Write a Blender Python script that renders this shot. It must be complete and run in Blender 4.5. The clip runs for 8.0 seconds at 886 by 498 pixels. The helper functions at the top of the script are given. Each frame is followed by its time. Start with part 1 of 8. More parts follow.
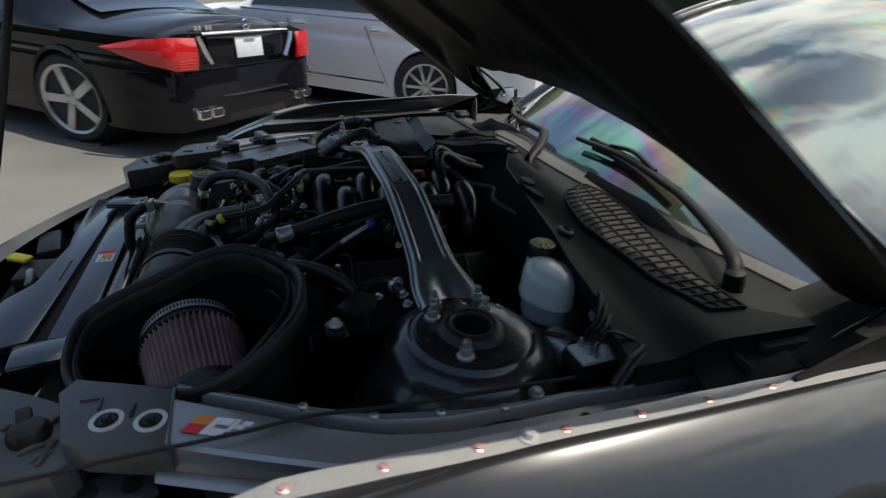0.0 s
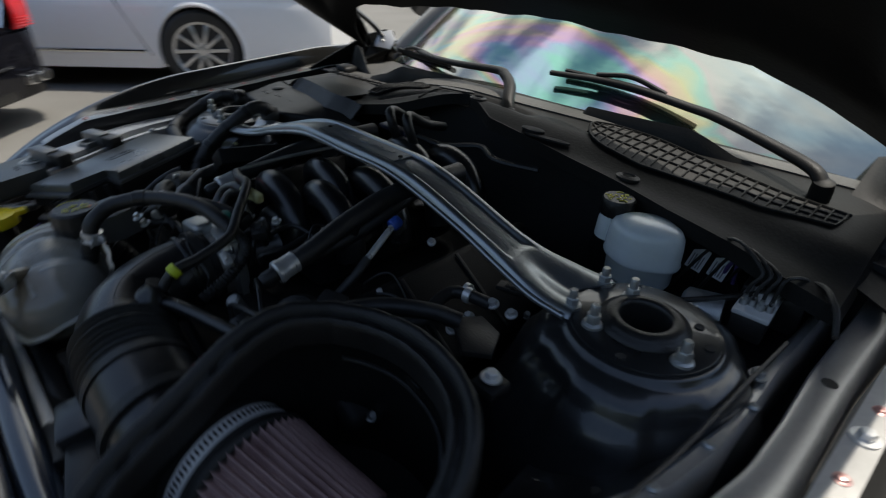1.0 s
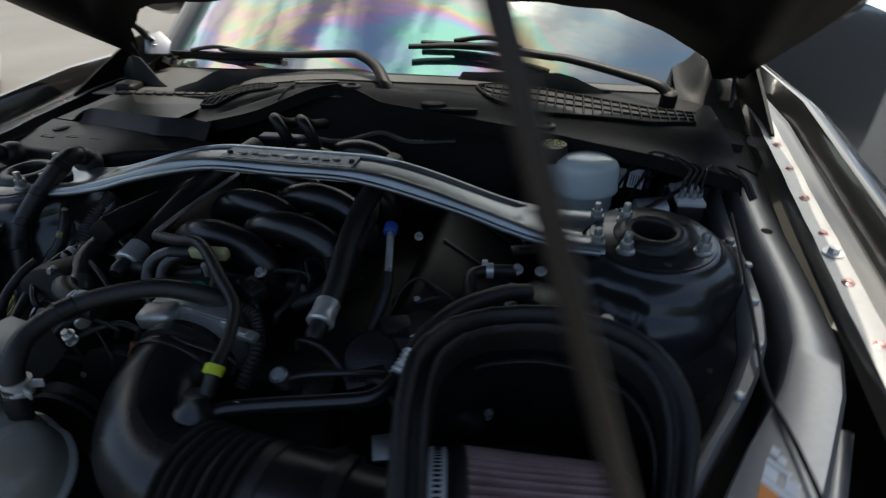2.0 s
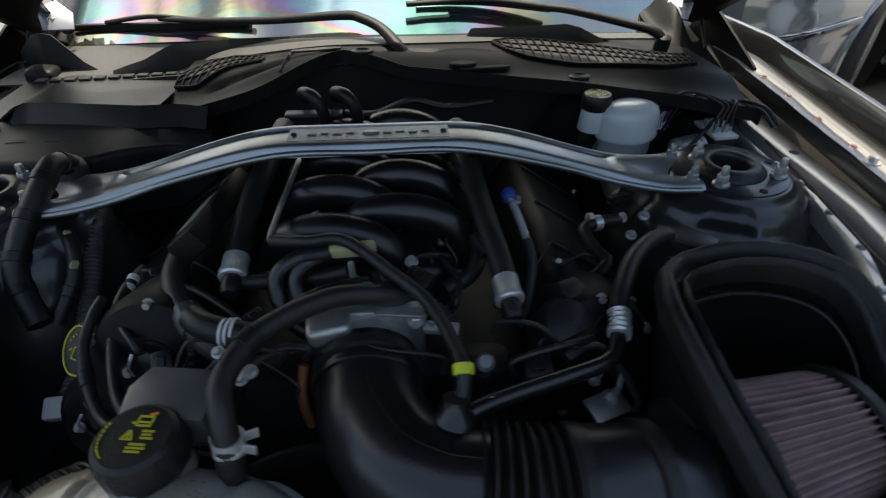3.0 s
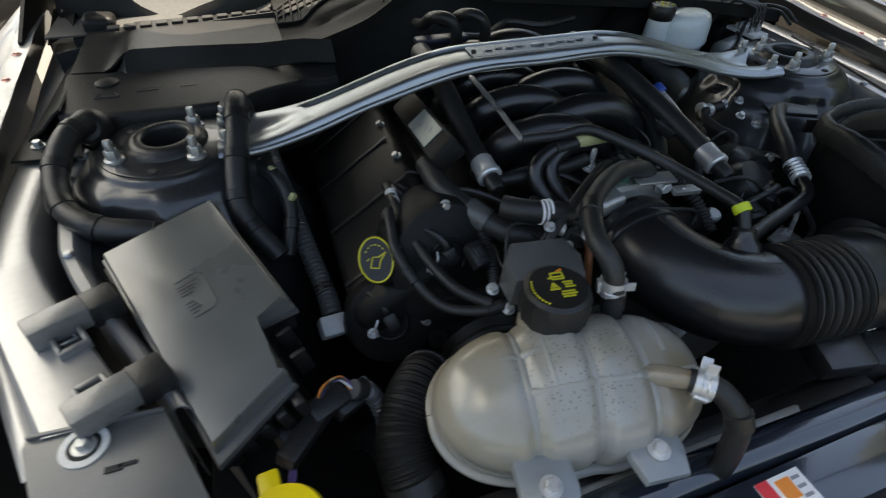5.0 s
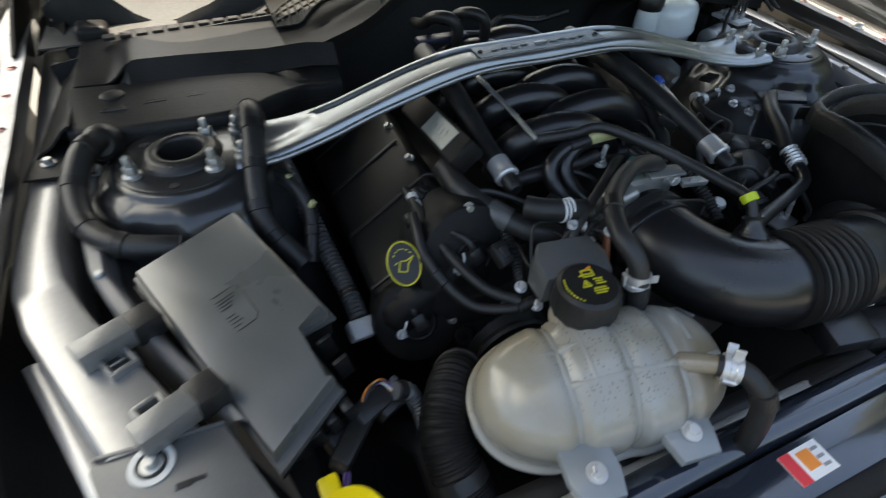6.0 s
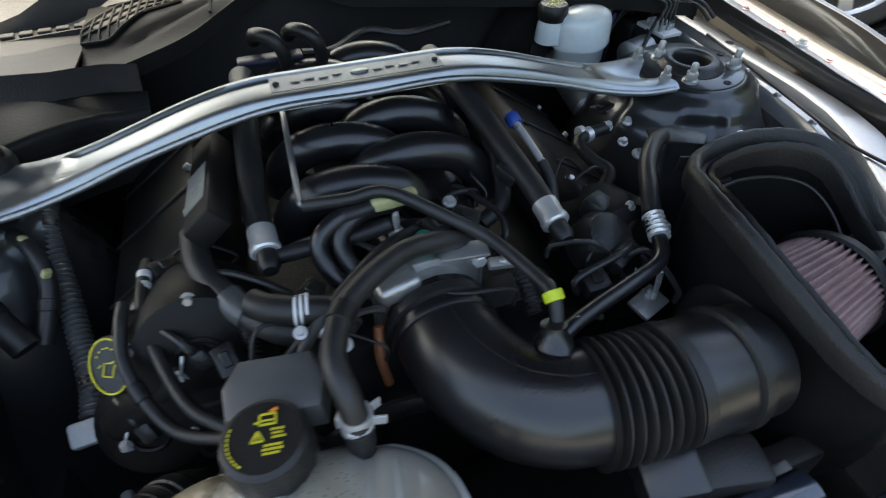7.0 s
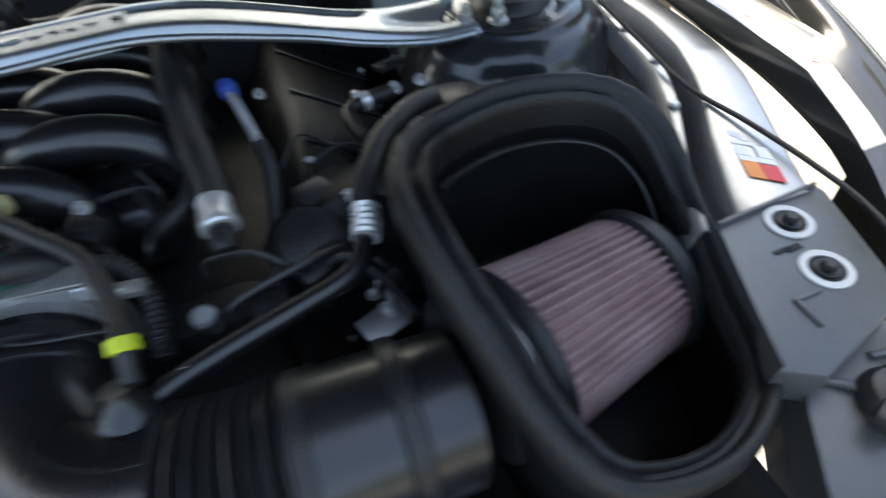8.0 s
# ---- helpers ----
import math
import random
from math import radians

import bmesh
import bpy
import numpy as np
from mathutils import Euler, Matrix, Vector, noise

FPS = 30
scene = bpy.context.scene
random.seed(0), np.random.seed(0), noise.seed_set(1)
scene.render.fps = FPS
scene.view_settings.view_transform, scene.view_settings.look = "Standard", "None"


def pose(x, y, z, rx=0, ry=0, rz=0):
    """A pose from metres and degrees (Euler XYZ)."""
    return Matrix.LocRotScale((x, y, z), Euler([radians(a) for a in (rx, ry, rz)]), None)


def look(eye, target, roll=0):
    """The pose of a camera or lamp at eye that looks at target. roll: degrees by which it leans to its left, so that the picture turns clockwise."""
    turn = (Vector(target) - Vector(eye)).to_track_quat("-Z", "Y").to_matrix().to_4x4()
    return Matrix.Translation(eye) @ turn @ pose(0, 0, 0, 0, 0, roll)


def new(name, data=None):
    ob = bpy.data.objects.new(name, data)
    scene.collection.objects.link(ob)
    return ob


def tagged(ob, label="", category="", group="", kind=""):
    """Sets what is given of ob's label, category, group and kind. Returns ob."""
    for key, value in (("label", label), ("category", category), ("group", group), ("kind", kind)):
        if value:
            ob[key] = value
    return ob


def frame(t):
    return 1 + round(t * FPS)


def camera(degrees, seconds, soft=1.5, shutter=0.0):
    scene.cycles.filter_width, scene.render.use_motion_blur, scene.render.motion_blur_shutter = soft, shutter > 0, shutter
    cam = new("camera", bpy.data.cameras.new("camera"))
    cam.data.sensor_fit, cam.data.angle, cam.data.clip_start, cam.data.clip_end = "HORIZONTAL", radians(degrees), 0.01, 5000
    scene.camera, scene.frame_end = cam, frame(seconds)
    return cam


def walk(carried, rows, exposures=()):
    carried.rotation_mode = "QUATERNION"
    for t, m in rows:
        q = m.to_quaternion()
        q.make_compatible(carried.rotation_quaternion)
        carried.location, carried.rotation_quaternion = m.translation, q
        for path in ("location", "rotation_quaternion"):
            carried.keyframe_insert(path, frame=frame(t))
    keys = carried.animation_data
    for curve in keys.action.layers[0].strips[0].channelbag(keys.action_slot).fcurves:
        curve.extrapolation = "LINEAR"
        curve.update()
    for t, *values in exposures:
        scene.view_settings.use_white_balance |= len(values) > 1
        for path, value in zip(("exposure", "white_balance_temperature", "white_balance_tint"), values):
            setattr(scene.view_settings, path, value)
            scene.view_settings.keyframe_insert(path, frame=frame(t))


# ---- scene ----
cam = camera(81.1, 8.0, soft=1.15, shutter=0.5)
PATH = [
    (0, (1.079, -0.25, 1.326), (-0.603, 0.347, 0.424), 4.1),
    (0.2, (1.015, -0.319, 1.308), (-0.617, 0.377, 0.387), 3.9),
    (0.3, (0.97, -0.358, 1.306), (-0.62, 0.404, 0.361), 3.2),
    (0.5, (0.903, -0.415, 1.301), (-0.6, 0.496, 0.348), 3.1),
    (0.8, (0.798, -0.448, 1.273), (-0.582, 0.601, 0.275), 2.1),
    (1, (0.691, -0.486, 1.255), (-0.54, 0.718, 0.238), 1.8),
    (1.2, (0.635, -0.503, 1.261), (-0.464, 0.809, 0.228), 0.4),
    (1.5, (0.535, -0.561, 1.267), (-0.223, 0.959, 0.212), -0.3),
    (1.7, (0.487, -0.603, 1.267), (-0.132, 0.974, 0.204), -1.0),
    (2.8, (0.096, -0.666, 1.262), (0.169, 0.932, 0.062), -0.0),
    (3, (0.049, -0.647, 1.258), (0.169, 0.944, 0.052), 0.0),
    (3.3, (-0.026, -0.642, 1.239), (0.207, 0.949, 0.049), -0.2),
    (3.5, (-0.083, -0.655, 1.241), (0.232, 0.901, 0.025), 0.7),
    (3.8, (-0.188, -0.705, 1.241), (0.229, 0.814, 0.008), 0.2),
    (4, (-0.224, -0.719, 1.252), (0.232, 0.764, -0.011), 0.8),
    (4.5, (-0.285, -0.695, 1.228), (0.197, 0.742, -0.078), 1.2),
    (4.7, (-0.324, -0.685, 1.233), (0.166, 0.74, -0.083), 1.4),
    (5.8, (-0.459, -0.67, 1.269), (0.108, 0.681, -0.093), 1.2),
    (6, (-0.433, -0.659, 1.27), (0.145, 0.679, -0.099), 1.1),
    (6.2, (-0.391, -0.63, 1.279), (0.218, 0.668, -0.115), 1.6),
    (6.5, (-0.267, -0.62, 1.27), (0.293, 0.707, -0.118), 0.3),
    (6.8, (-0.157, -0.604, 1.263), (0.397, 0.715, -0.134), 0.5),
    (7, (-0.105, -0.6, 1.259), (0.376, 0.734, -0.153), 0.1),
    (7.3, (-0.034, -0.589, 1.24), (0.406, 0.752, -0.177), -0.3),
    (7.5, (0.019, -0.595, 1.225), (0.408, 0.772, -0.183), -1.2),
    (7.8, (0.152, -0.596, 1.186), (0.529, 0.742, -0.252), -3.6),
    (7.9, (0.19, -0.594, 1.174), (0.572, 0.732, -0.278), -5.0),
    (8, (0.236, -0.59, 1.165), (0.592, 0.708, -0.314), -6.8),
]
walk(cam, [(t, look(eye, target, roll)) for t, eye, target, roll in PATH], exposures=((0, -0.13, 6850, 10), (0.5, -0.07, 6850, 10), (1, 0.00, 6850, 10), (1.7, 0.12, 6900, 10), (2.8, 0.63, 7400, 10), (3.5, 0.88, 7550, 10), (4.0, 1.09, 7800, 10), (4.5, 1.20, 8000, 10), (6, 1.60, 7800, 10), (6.5, 1.73, 7750, 10), (7, 2.00, 7750, 10), (7.5, 2.05, 7700, 10), (8, 2.08, 7600, 10)))

# ---- light ----
world = bpy.data.worlds.new("sky")
scene.world = world
world.use_nodes = True
wt = world.node_tree
sky = wt.nodes.new("ShaderNodeTexSky")
sky.sky_type = "NISHITA"
sky.sun_disc = False
sky.sun_elevation = radians(67.9)
sky.sun_rotation = radians(19.1)
sky.air_density, sky.dust_density = 1.0, 0.4
wt.nodes["Background"].inputs[1].default_value = 0.15
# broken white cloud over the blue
gen = wt.nodes.new("ShaderNodeTexCoord")
stretch = wt.nodes.new("ShaderNodeMapping")
stretch.inputs["Scale"].default_value = (1.0, 1.0, 2.2)
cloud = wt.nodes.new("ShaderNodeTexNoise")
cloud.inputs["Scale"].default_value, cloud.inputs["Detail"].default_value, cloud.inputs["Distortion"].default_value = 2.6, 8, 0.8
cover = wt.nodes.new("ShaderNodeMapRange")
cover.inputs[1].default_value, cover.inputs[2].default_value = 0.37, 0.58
white = wt.nodes.new("ShaderNodeMix")
white.data_type = "RGBA"
# unseen bright cloud bank, set apart from the sun to brighten reflections
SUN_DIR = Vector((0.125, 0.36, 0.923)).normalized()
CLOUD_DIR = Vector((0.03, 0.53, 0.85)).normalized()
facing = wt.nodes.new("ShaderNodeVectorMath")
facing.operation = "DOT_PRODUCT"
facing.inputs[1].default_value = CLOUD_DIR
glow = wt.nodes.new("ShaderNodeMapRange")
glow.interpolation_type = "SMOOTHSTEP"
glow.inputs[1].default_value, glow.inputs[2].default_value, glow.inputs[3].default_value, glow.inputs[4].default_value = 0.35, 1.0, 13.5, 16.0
tone = wt.nodes.new("ShaderNodeCombineColor")
wt.links.new(gen.outputs["Generated"], facing.inputs[0])
wt.links.new(facing.outputs["Value"], glow.inputs[0])
for k, share in enumerate((0.965, 1.0, 0.985)):
    tint = wt.nodes.new("ShaderNodeMath")
    tint.operation = "MULTIPLY"
    tint.inputs[1].default_value = share
    wt.links.new(glow.outputs[0], tint.inputs[0])
    wt.links.new(tint.outputs[0], tone.inputs[k])
wt.links.new(tone.outputs[0], white.inputs[7])
wt.links.new(gen.outputs["Generated"], stretch.inputs[0])
wt.links.new(stretch.outputs[0], cloud.inputs["Vector"])
wt.links.new(cloud.outputs[0], cover.inputs[0])
# thin bright veil added in the middle of the unseen bank
veil = wt.nodes.new("ShaderNodeMapRange")
veil.interpolation_type = "SMOOTHSTEP"
veil.inputs[1].default_value, veil.inputs[2].default_value, veil.inputs[4].default_value = 0.86, 0.99, 0.5
wt.links.new(facing.outputs["Value"], veil.inputs[0])
most = wt.nodes.new("ShaderNodeMath")
most.operation = "MAXIMUM"
# unseen cloud bank added behind the car for reflections; thin scattered cloud elsewhere
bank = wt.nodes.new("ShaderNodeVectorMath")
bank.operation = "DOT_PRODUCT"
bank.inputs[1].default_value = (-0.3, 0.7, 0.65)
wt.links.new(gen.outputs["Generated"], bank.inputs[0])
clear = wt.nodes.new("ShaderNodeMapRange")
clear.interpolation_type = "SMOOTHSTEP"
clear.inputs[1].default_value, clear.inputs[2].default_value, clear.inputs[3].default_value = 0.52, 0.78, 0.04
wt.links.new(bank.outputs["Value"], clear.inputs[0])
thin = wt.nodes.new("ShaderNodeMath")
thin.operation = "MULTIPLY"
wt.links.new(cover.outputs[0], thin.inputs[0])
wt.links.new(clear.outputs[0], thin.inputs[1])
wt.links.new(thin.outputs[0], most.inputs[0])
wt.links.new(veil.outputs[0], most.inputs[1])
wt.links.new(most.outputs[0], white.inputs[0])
wt.links.new(sky.outputs[0], white.inputs[6])
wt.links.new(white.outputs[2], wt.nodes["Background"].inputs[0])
sun = new("sun", bpy.data.lights.new("sun", "SUN"))
sun.data.energy, sun.data.angle, sun.data.color = 4.6, radians(0.6), (1.0, 0.965, 0.9)
sun.matrix_world = look(SUN_DIR * 5, (0, 0, 0))


# ---- materials ----
def rgb(c):
    return (c[0], c[1], c[2], 1.0)


def material(name, dark, light, rough=0.5, metal=0.0, scale=40.0, bump=0.1, coat=0.0, spread=0.12, fine=9.0, each=0.0, specular=0.5):
    """A surface that varies between two colours at two scales, with fine relief."""
    m = bpy.data.materials.new(name)
    m.use_nodes = True
    t = m.node_tree
    p = t.nodes["Principled BSDF"]
    tc = t.nodes.new("ShaderNodeTexCoord")
    n1 = t.nodes.new("ShaderNodeTexNoise")
    n1.inputs["Scale"].default_value, n1.inputs["Detail"].default_value = scale * 0.25, 5
    n2 = t.nodes.new("ShaderNodeTexNoise")
    n2.inputs["Scale"].default_value, n2.inputs["Detail"].default_value = scale * fine, 3
    add = t.nodes.new("ShaderNodeMath")
    add.operation = "MULTIPLY_ADD"
    add.inputs[1].default_value = 0.4
    t.links.new(tc.outputs["Object"], n1.inputs["Vector"])
    t.links.new(tc.outputs["Object"], n2.inputs["Vector"])
    t.links.new(n2.outputs[0], add.inputs[0])
    t.links.new(n1.outputs[0], add.inputs[2])
    ramp = t.nodes.new("ShaderNodeMapRange")
    ramp.inputs[1].default_value, ramp.inputs[2].default_value = 0.45, 0.95
    t.links.new(add.outputs[0], ramp.inputs[0])
    mix = t.nodes.new("ShaderNodeMix")
    mix.data_type = "RGBA"
    mix.inputs[6].default_value, mix.inputs[7].default_value = rgb(dark), rgb(light)
    t.links.new(ramp.outputs[0], mix.inputs[0])
    col = mix.outputs[2]
    if each:
        info = t.nodes.new("ShaderNodeObjectInfo")
        sc = t.nodes.new("ShaderNodeMapRange")
        sc.inputs[3].default_value, sc.inputs[4].default_value = 1 - each, 1 + each
        t.links.new(info.outputs["Random"], sc.inputs[0])
        hs = t.nodes.new("ShaderNodeHueSaturation")
        t.links.new(sc.outputs[0], hs.inputs["Value"])
        t.links.new(col, hs.inputs["Color"])
        col = hs.outputs[0]
    t.links.new(col, p.inputs["Base Color"])
    rr = t.nodes.new("ShaderNodeMapRange")
    rr.inputs[3].default_value, rr.inputs[4].default_value = max(0.02, rough - spread), min(1.0, rough + spread)
    t.links.new(n1.outputs[0], rr.inputs[0])
    t.links.new(rr.outputs[0], p.inputs["Roughness"])
    p.inputs["Metallic"].default_value = metal
    p.inputs["Specular IOR Level"].default_value = specular
    if coat:
        p.inputs["Coat Weight"].default_value, p.inputs["Coat Roughness"].default_value = coat, 0.04
    if bump:
        b = t.nodes.new("ShaderNodeBump")
        b.inputs["Strength"].default_value, b.inputs["Distance"].default_value = bump, 0.002
        t.links.new(n2.outputs[0], b.inputs["Height"])
        t.links.new(b.outputs[0], p.inputs["Normal"])
    return m


PLASTIC = material("black_plastic", (0.011, 0.011, 0.011), (0.023, 0.0225, 0.022), 0.36, bump=0.25, specular=0.4)
PLASTIC_GREY = material("charcoal_plastic", (0.065, 0.067, 0.067), (0.098, 0.1, 0.1), 0.34, bump=0.06, scale=60, specular=0.6)
COWL = material("cowl_plastic", (0.006, 0.006, 0.006), (0.017, 0.0168, 0.016), 0.5, bump=0.2, scale=22, specular=0.1)
WIPER = material("matt_black_coating", (0.006, 0.006, 0.006), (0.013, 0.013, 0.0126), 0.48, bump=0.25, scale=60, specular=0.18)
STRIP = material("pale_grey_strip", (0.045, 0.044, 0.042), (0.1, 0.098, 0.093), 0.6, bump=0.2, scale=22, specular=0.3)
COVER = material("dusty_cover_plastic", (0.011, 0.011, 0.011), (0.026, 0.0257, 0.025), 0.42, bump=0.18, scale=30, specular=0.18)
LID = material("satin_grey_plastic", (0.085, 0.089, 0.085), (0.112, 0.116, 0.111), 0.3, bump=0.05, scale=60, specular=1.0)
GLOSS_PLASTIC = material("smooth_black_plastic", (0.007, 0.007, 0.008), (0.012, 0.012, 0.013), 0.3, bump=0.08, specular=0.7)
# black plastic with some blue of the reflected sky mixed into its colour
PANEL = material("sky_tinted_black_plastic", (0.011, 0.016, 0.025), (0.017, 0.024, 0.037), 0.14, bump=0.03, scale=30, spread=0.04, specular=0.9, coat=0.5)
RUBBER = material("rubber", (0.012, 0.0118, 0.0115), (0.025, 0.0245, 0.024), 0.4, bump=0.2, scale=70, specular=0.4)
SEAL = material("hood_seal_rubber", (0.012, 0.0118, 0.0114), (0.026, 0.0255, 0.0245), 0.5, bump=0.2, scale=40, specular=0.2)
FOAM = material("foam_rubber", (0.009, 0.0088, 0.0086), (0.022, 0.0216, 0.021), 0.42, bump=0.35, scale=50, specular=0.35)
LOOM = material("loom_tape", (0.012, 0.012, 0.012), (0.026, 0.026, 0.026), 0.38, bump=0.3, scale=90)
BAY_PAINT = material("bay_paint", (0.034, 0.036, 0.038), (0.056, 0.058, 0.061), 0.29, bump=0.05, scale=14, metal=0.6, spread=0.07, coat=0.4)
# lighter copy of the bay paint: the brightness of lit rails as colour
LIT_BAY_PAINT = material("lit_bay_paint", (0.33, 0.331, 0.332), (0.41, 0.411, 0.413), 0.38, bump=0.06, scale=14, metal=0.7, spread=0.08, coat=0.2)
CAR_PAINT = material("grey_black_metallic_paint", (0.03, 0.0298, 0.029), (0.046, 0.0455, 0.0445), 0.3, metal=0.5, bump=0.01, coat=1.0, scale=5, spread=0.04)
# pale version of the fender paint, with sunlight on the flange as colour
LIT_FLANGE_PAINT = material("lit_flange_paint", (0.3, 0.295, 0.282), (0.44, 0.432, 0.414), 0.3, metal=0.2, bump=0.06, coat=0.4, scale=12, spread=0.06)
BAR_PAINT = material("grey_metallic_paint", (0.31, 0.335, 0.35), (0.41, 0.435, 0.45), 0.33, metal=0.85, bump=0.06, scale=50, spread=0.06)
BAR_DARK = material("badge_plate", (0.19, 0.215, 0.24), (0.26, 0.29, 0.32), 0.38, metal=0.75, bump=0.15, scale=70)
ZINC = material("zinc_steel", (0.52, 0.52, 0.51), (0.76, 0.76, 0.75), 0.3, metal=0.55, bump=0.1, scale=90)
DULL_STEEL = material("dull_steel", (0.3, 0.31, 0.31), (0.52, 0.53, 0.52), 0.4, metal=0.8, bump=0.15, scale=90)
DULL_ROD = material("black_coated_rod", (0.018, 0.015, 0.013), (0.04, 0.033, 0.028), 0.4, metal=0.3, bump=0.1, scale=60)
ALLOY = material("cast_alloy", (0.42, 0.42, 0.41), (0.62, 0.62, 0.6), 0.4, metal=0.8, bump=0.35, scale=60)
ENGINE_CASTING = material("dark_casting", (0.014, 0.014, 0.014), (0.04, 0.039, 0.037), 0.45, metal=0.5, bump=0.4, scale=45)
BLUE = material("blue_connector", (0.015, 0.06, 0.3), (0.03, 0.1, 0.45), 0.4, bump=0.05)
YELLOW = material("yellow_plastic", (0.72, 0.55, 0.01), (0.85, 0.68, 0.02), 0.4, bump=0.08)
LIME = material("lime_tag", (0.5, 0.62, 0.02), (0.65, 0.75, 0.05), 0.5, bump=0.05)
PALE_YELLOW = material("faded_yellow_clip", (0.36, 0.34, 0.14), (0.52, 0.5, 0.26), 0.55, bump=0.2)
GREEN = material("green_seal", (0.01, 0.12, 0.08), (0.02, 0.2, 0.14), 0.45, bump=0.05)
ORANGE = material("orange_print", (0.75, 0.2, 0.02), (0.85, 0.28, 0.04), 0.45, bump=0.02)
RED_PRINT = material("red_print", (0.6, 0.02, 0.03), (0.72, 0.04, 0.05), 0.45, bump=0.02)
WHITE_PRINT = material("white_print", (0.7, 0.7, 0.7), (0.82, 0.82, 0.82), 0.45, bump=0.02)
YELLOW_PRINT = material("yellow_print", (0.5, 0.45, 0.02), (0.62, 0.57, 0.05), 0.5, bump=0.02)
WHITE_PLASTIC = material("white_plastic", (0.5, 0.5, 0.48), (0.68, 0.68, 0.66), 0.45, bump=0.1)
COPPER = material("rusty_copper", (0.2, 0.07, 0.03), (0.36, 0.14, 0.07), 0.5, metal=0.4, bump=0.2)
NAVY = material("dark_navy_plastic", (0.008, 0.009, 0.02), (0.016, 0.018, 0.04), 0.4, bump=0.05)
PURPLE = material("violet_wire", (0.08, 0.05, 0.18), (0.14, 0.09, 0.28), 0.45, bump=0.02)
PLEATS = material("filter_cotton", (0.17, 0.09, 0.086), (0.4, 0.27, 0.255), 0.8, bump=0.5, scale=60)
SCREW_RED = material("red_screw", (0.42, 0.17, 0.15), (0.7, 0.45, 0.42), 0.3, metal=0.55, bump=0.05)
ASPHALT = material("ground_concrete", (0.115, 0.11, 0.1), (0.185, 0.178, 0.165), 0.85, bump=0.5, scale=3, fine=30)
FOLIAGE = material("far_foliage", (0.02, 0.03, 0.014), (0.06, 0.08, 0.035), 0.8, bump=0.5, scale=2.5, fine=6)
TYRE = material("tyre_rubber", (0.012, 0.012, 0.012), (0.03, 0.03, 0.03), 0.65, bump=0.2, scale=30)
RIM = material("silver_alloy_wheel", (0.5, 0.5, 0.5), (0.66, 0.66, 0.67), 0.3, metal=0.8, bump=0.02, scale=8)
BLACK_PAINT = material("glossy_black_paint", (0.005, 0.005, 0.007), (0.008, 0.008, 0.011), 0.06, bump=0.0, scale=3, spread=0.03, specular=0.3)
WHITE_PAINT = material("pearl_white_paint", (0.84, 0.84, 0.85), (0.9, 0.9, 0.905), 0.3, coat=0.8, bump=0.0, scale=2, spread=0.05)
SILVER_PAINT = material("silver_paint", (0.3, 0.335, 0.37), (0.38, 0.42, 0.455), 0.2, metal=0.75, coat=0.9, bump=0.0, scale=2, spread=0.05)
CHROME = material("chrome", (0.7, 0.7, 0.7), (0.8, 0.8, 0.8), 0.1, metal=1.0, bump=0.0, spread=0.04)
LAMP_RED = material("red_lamp_lens", (0.5, 0.012, 0.015), (0.68, 0.02, 0.025), 0.12, coat=1.0, bump=0.0, scale=20, spread=0.04)
DARK_GLASS = material("tinted_glass", (0.01, 0.012, 0.014), (0.016, 0.018, 0.02), 0.06, coat=1.0, bump=0.0, scale=3, spread=0.03)
PLATE = material("white_plate", (0.66, 0.67, 0.7), (0.76, 0.77, 0.79), 0.4, bump=0.02)
GREY_PRINT = material("grey_print", (0.2, 0.2, 0.22), (0.3, 0.3, 0.32), 0.5, bump=0.02)
# near-black: shade put into the colour of holes, gaps and unlit parts
DARK = material("shade_black", (0.01, 0.01, 0.0098), (0.02, 0.02, 0.0195), 0.8, bump=0.3, scale=20)
ETCHED = material("etched_plate", (0.22, 0.235, 0.215), (0.32, 0.335, 0.31), 0.4, metal=0.4, bump=0.1, scale=60)
# bracket plastic made greyer, to hold the sky light that falls on it
LIT_PLASTIC = material("lit_grey_plastic", (0.08, 0.08, 0.077), (0.17, 0.17, 0.163), 0.3, bump=0.12, scale=25, specular=1.0)
BRIGHT_ALLOY = material("bright_alloy", (0.62, 0.62, 0.61), (0.8, 0.8, 0.79), 0.42, metal=0.25, bump=0.25, scale=60)
SKIRT = material("hood_liner", (0.005, 0.005, 0.005), (0.01, 0.0098, 0.0095), 0.55, bump=0.2, scale=18, specular=0.14)


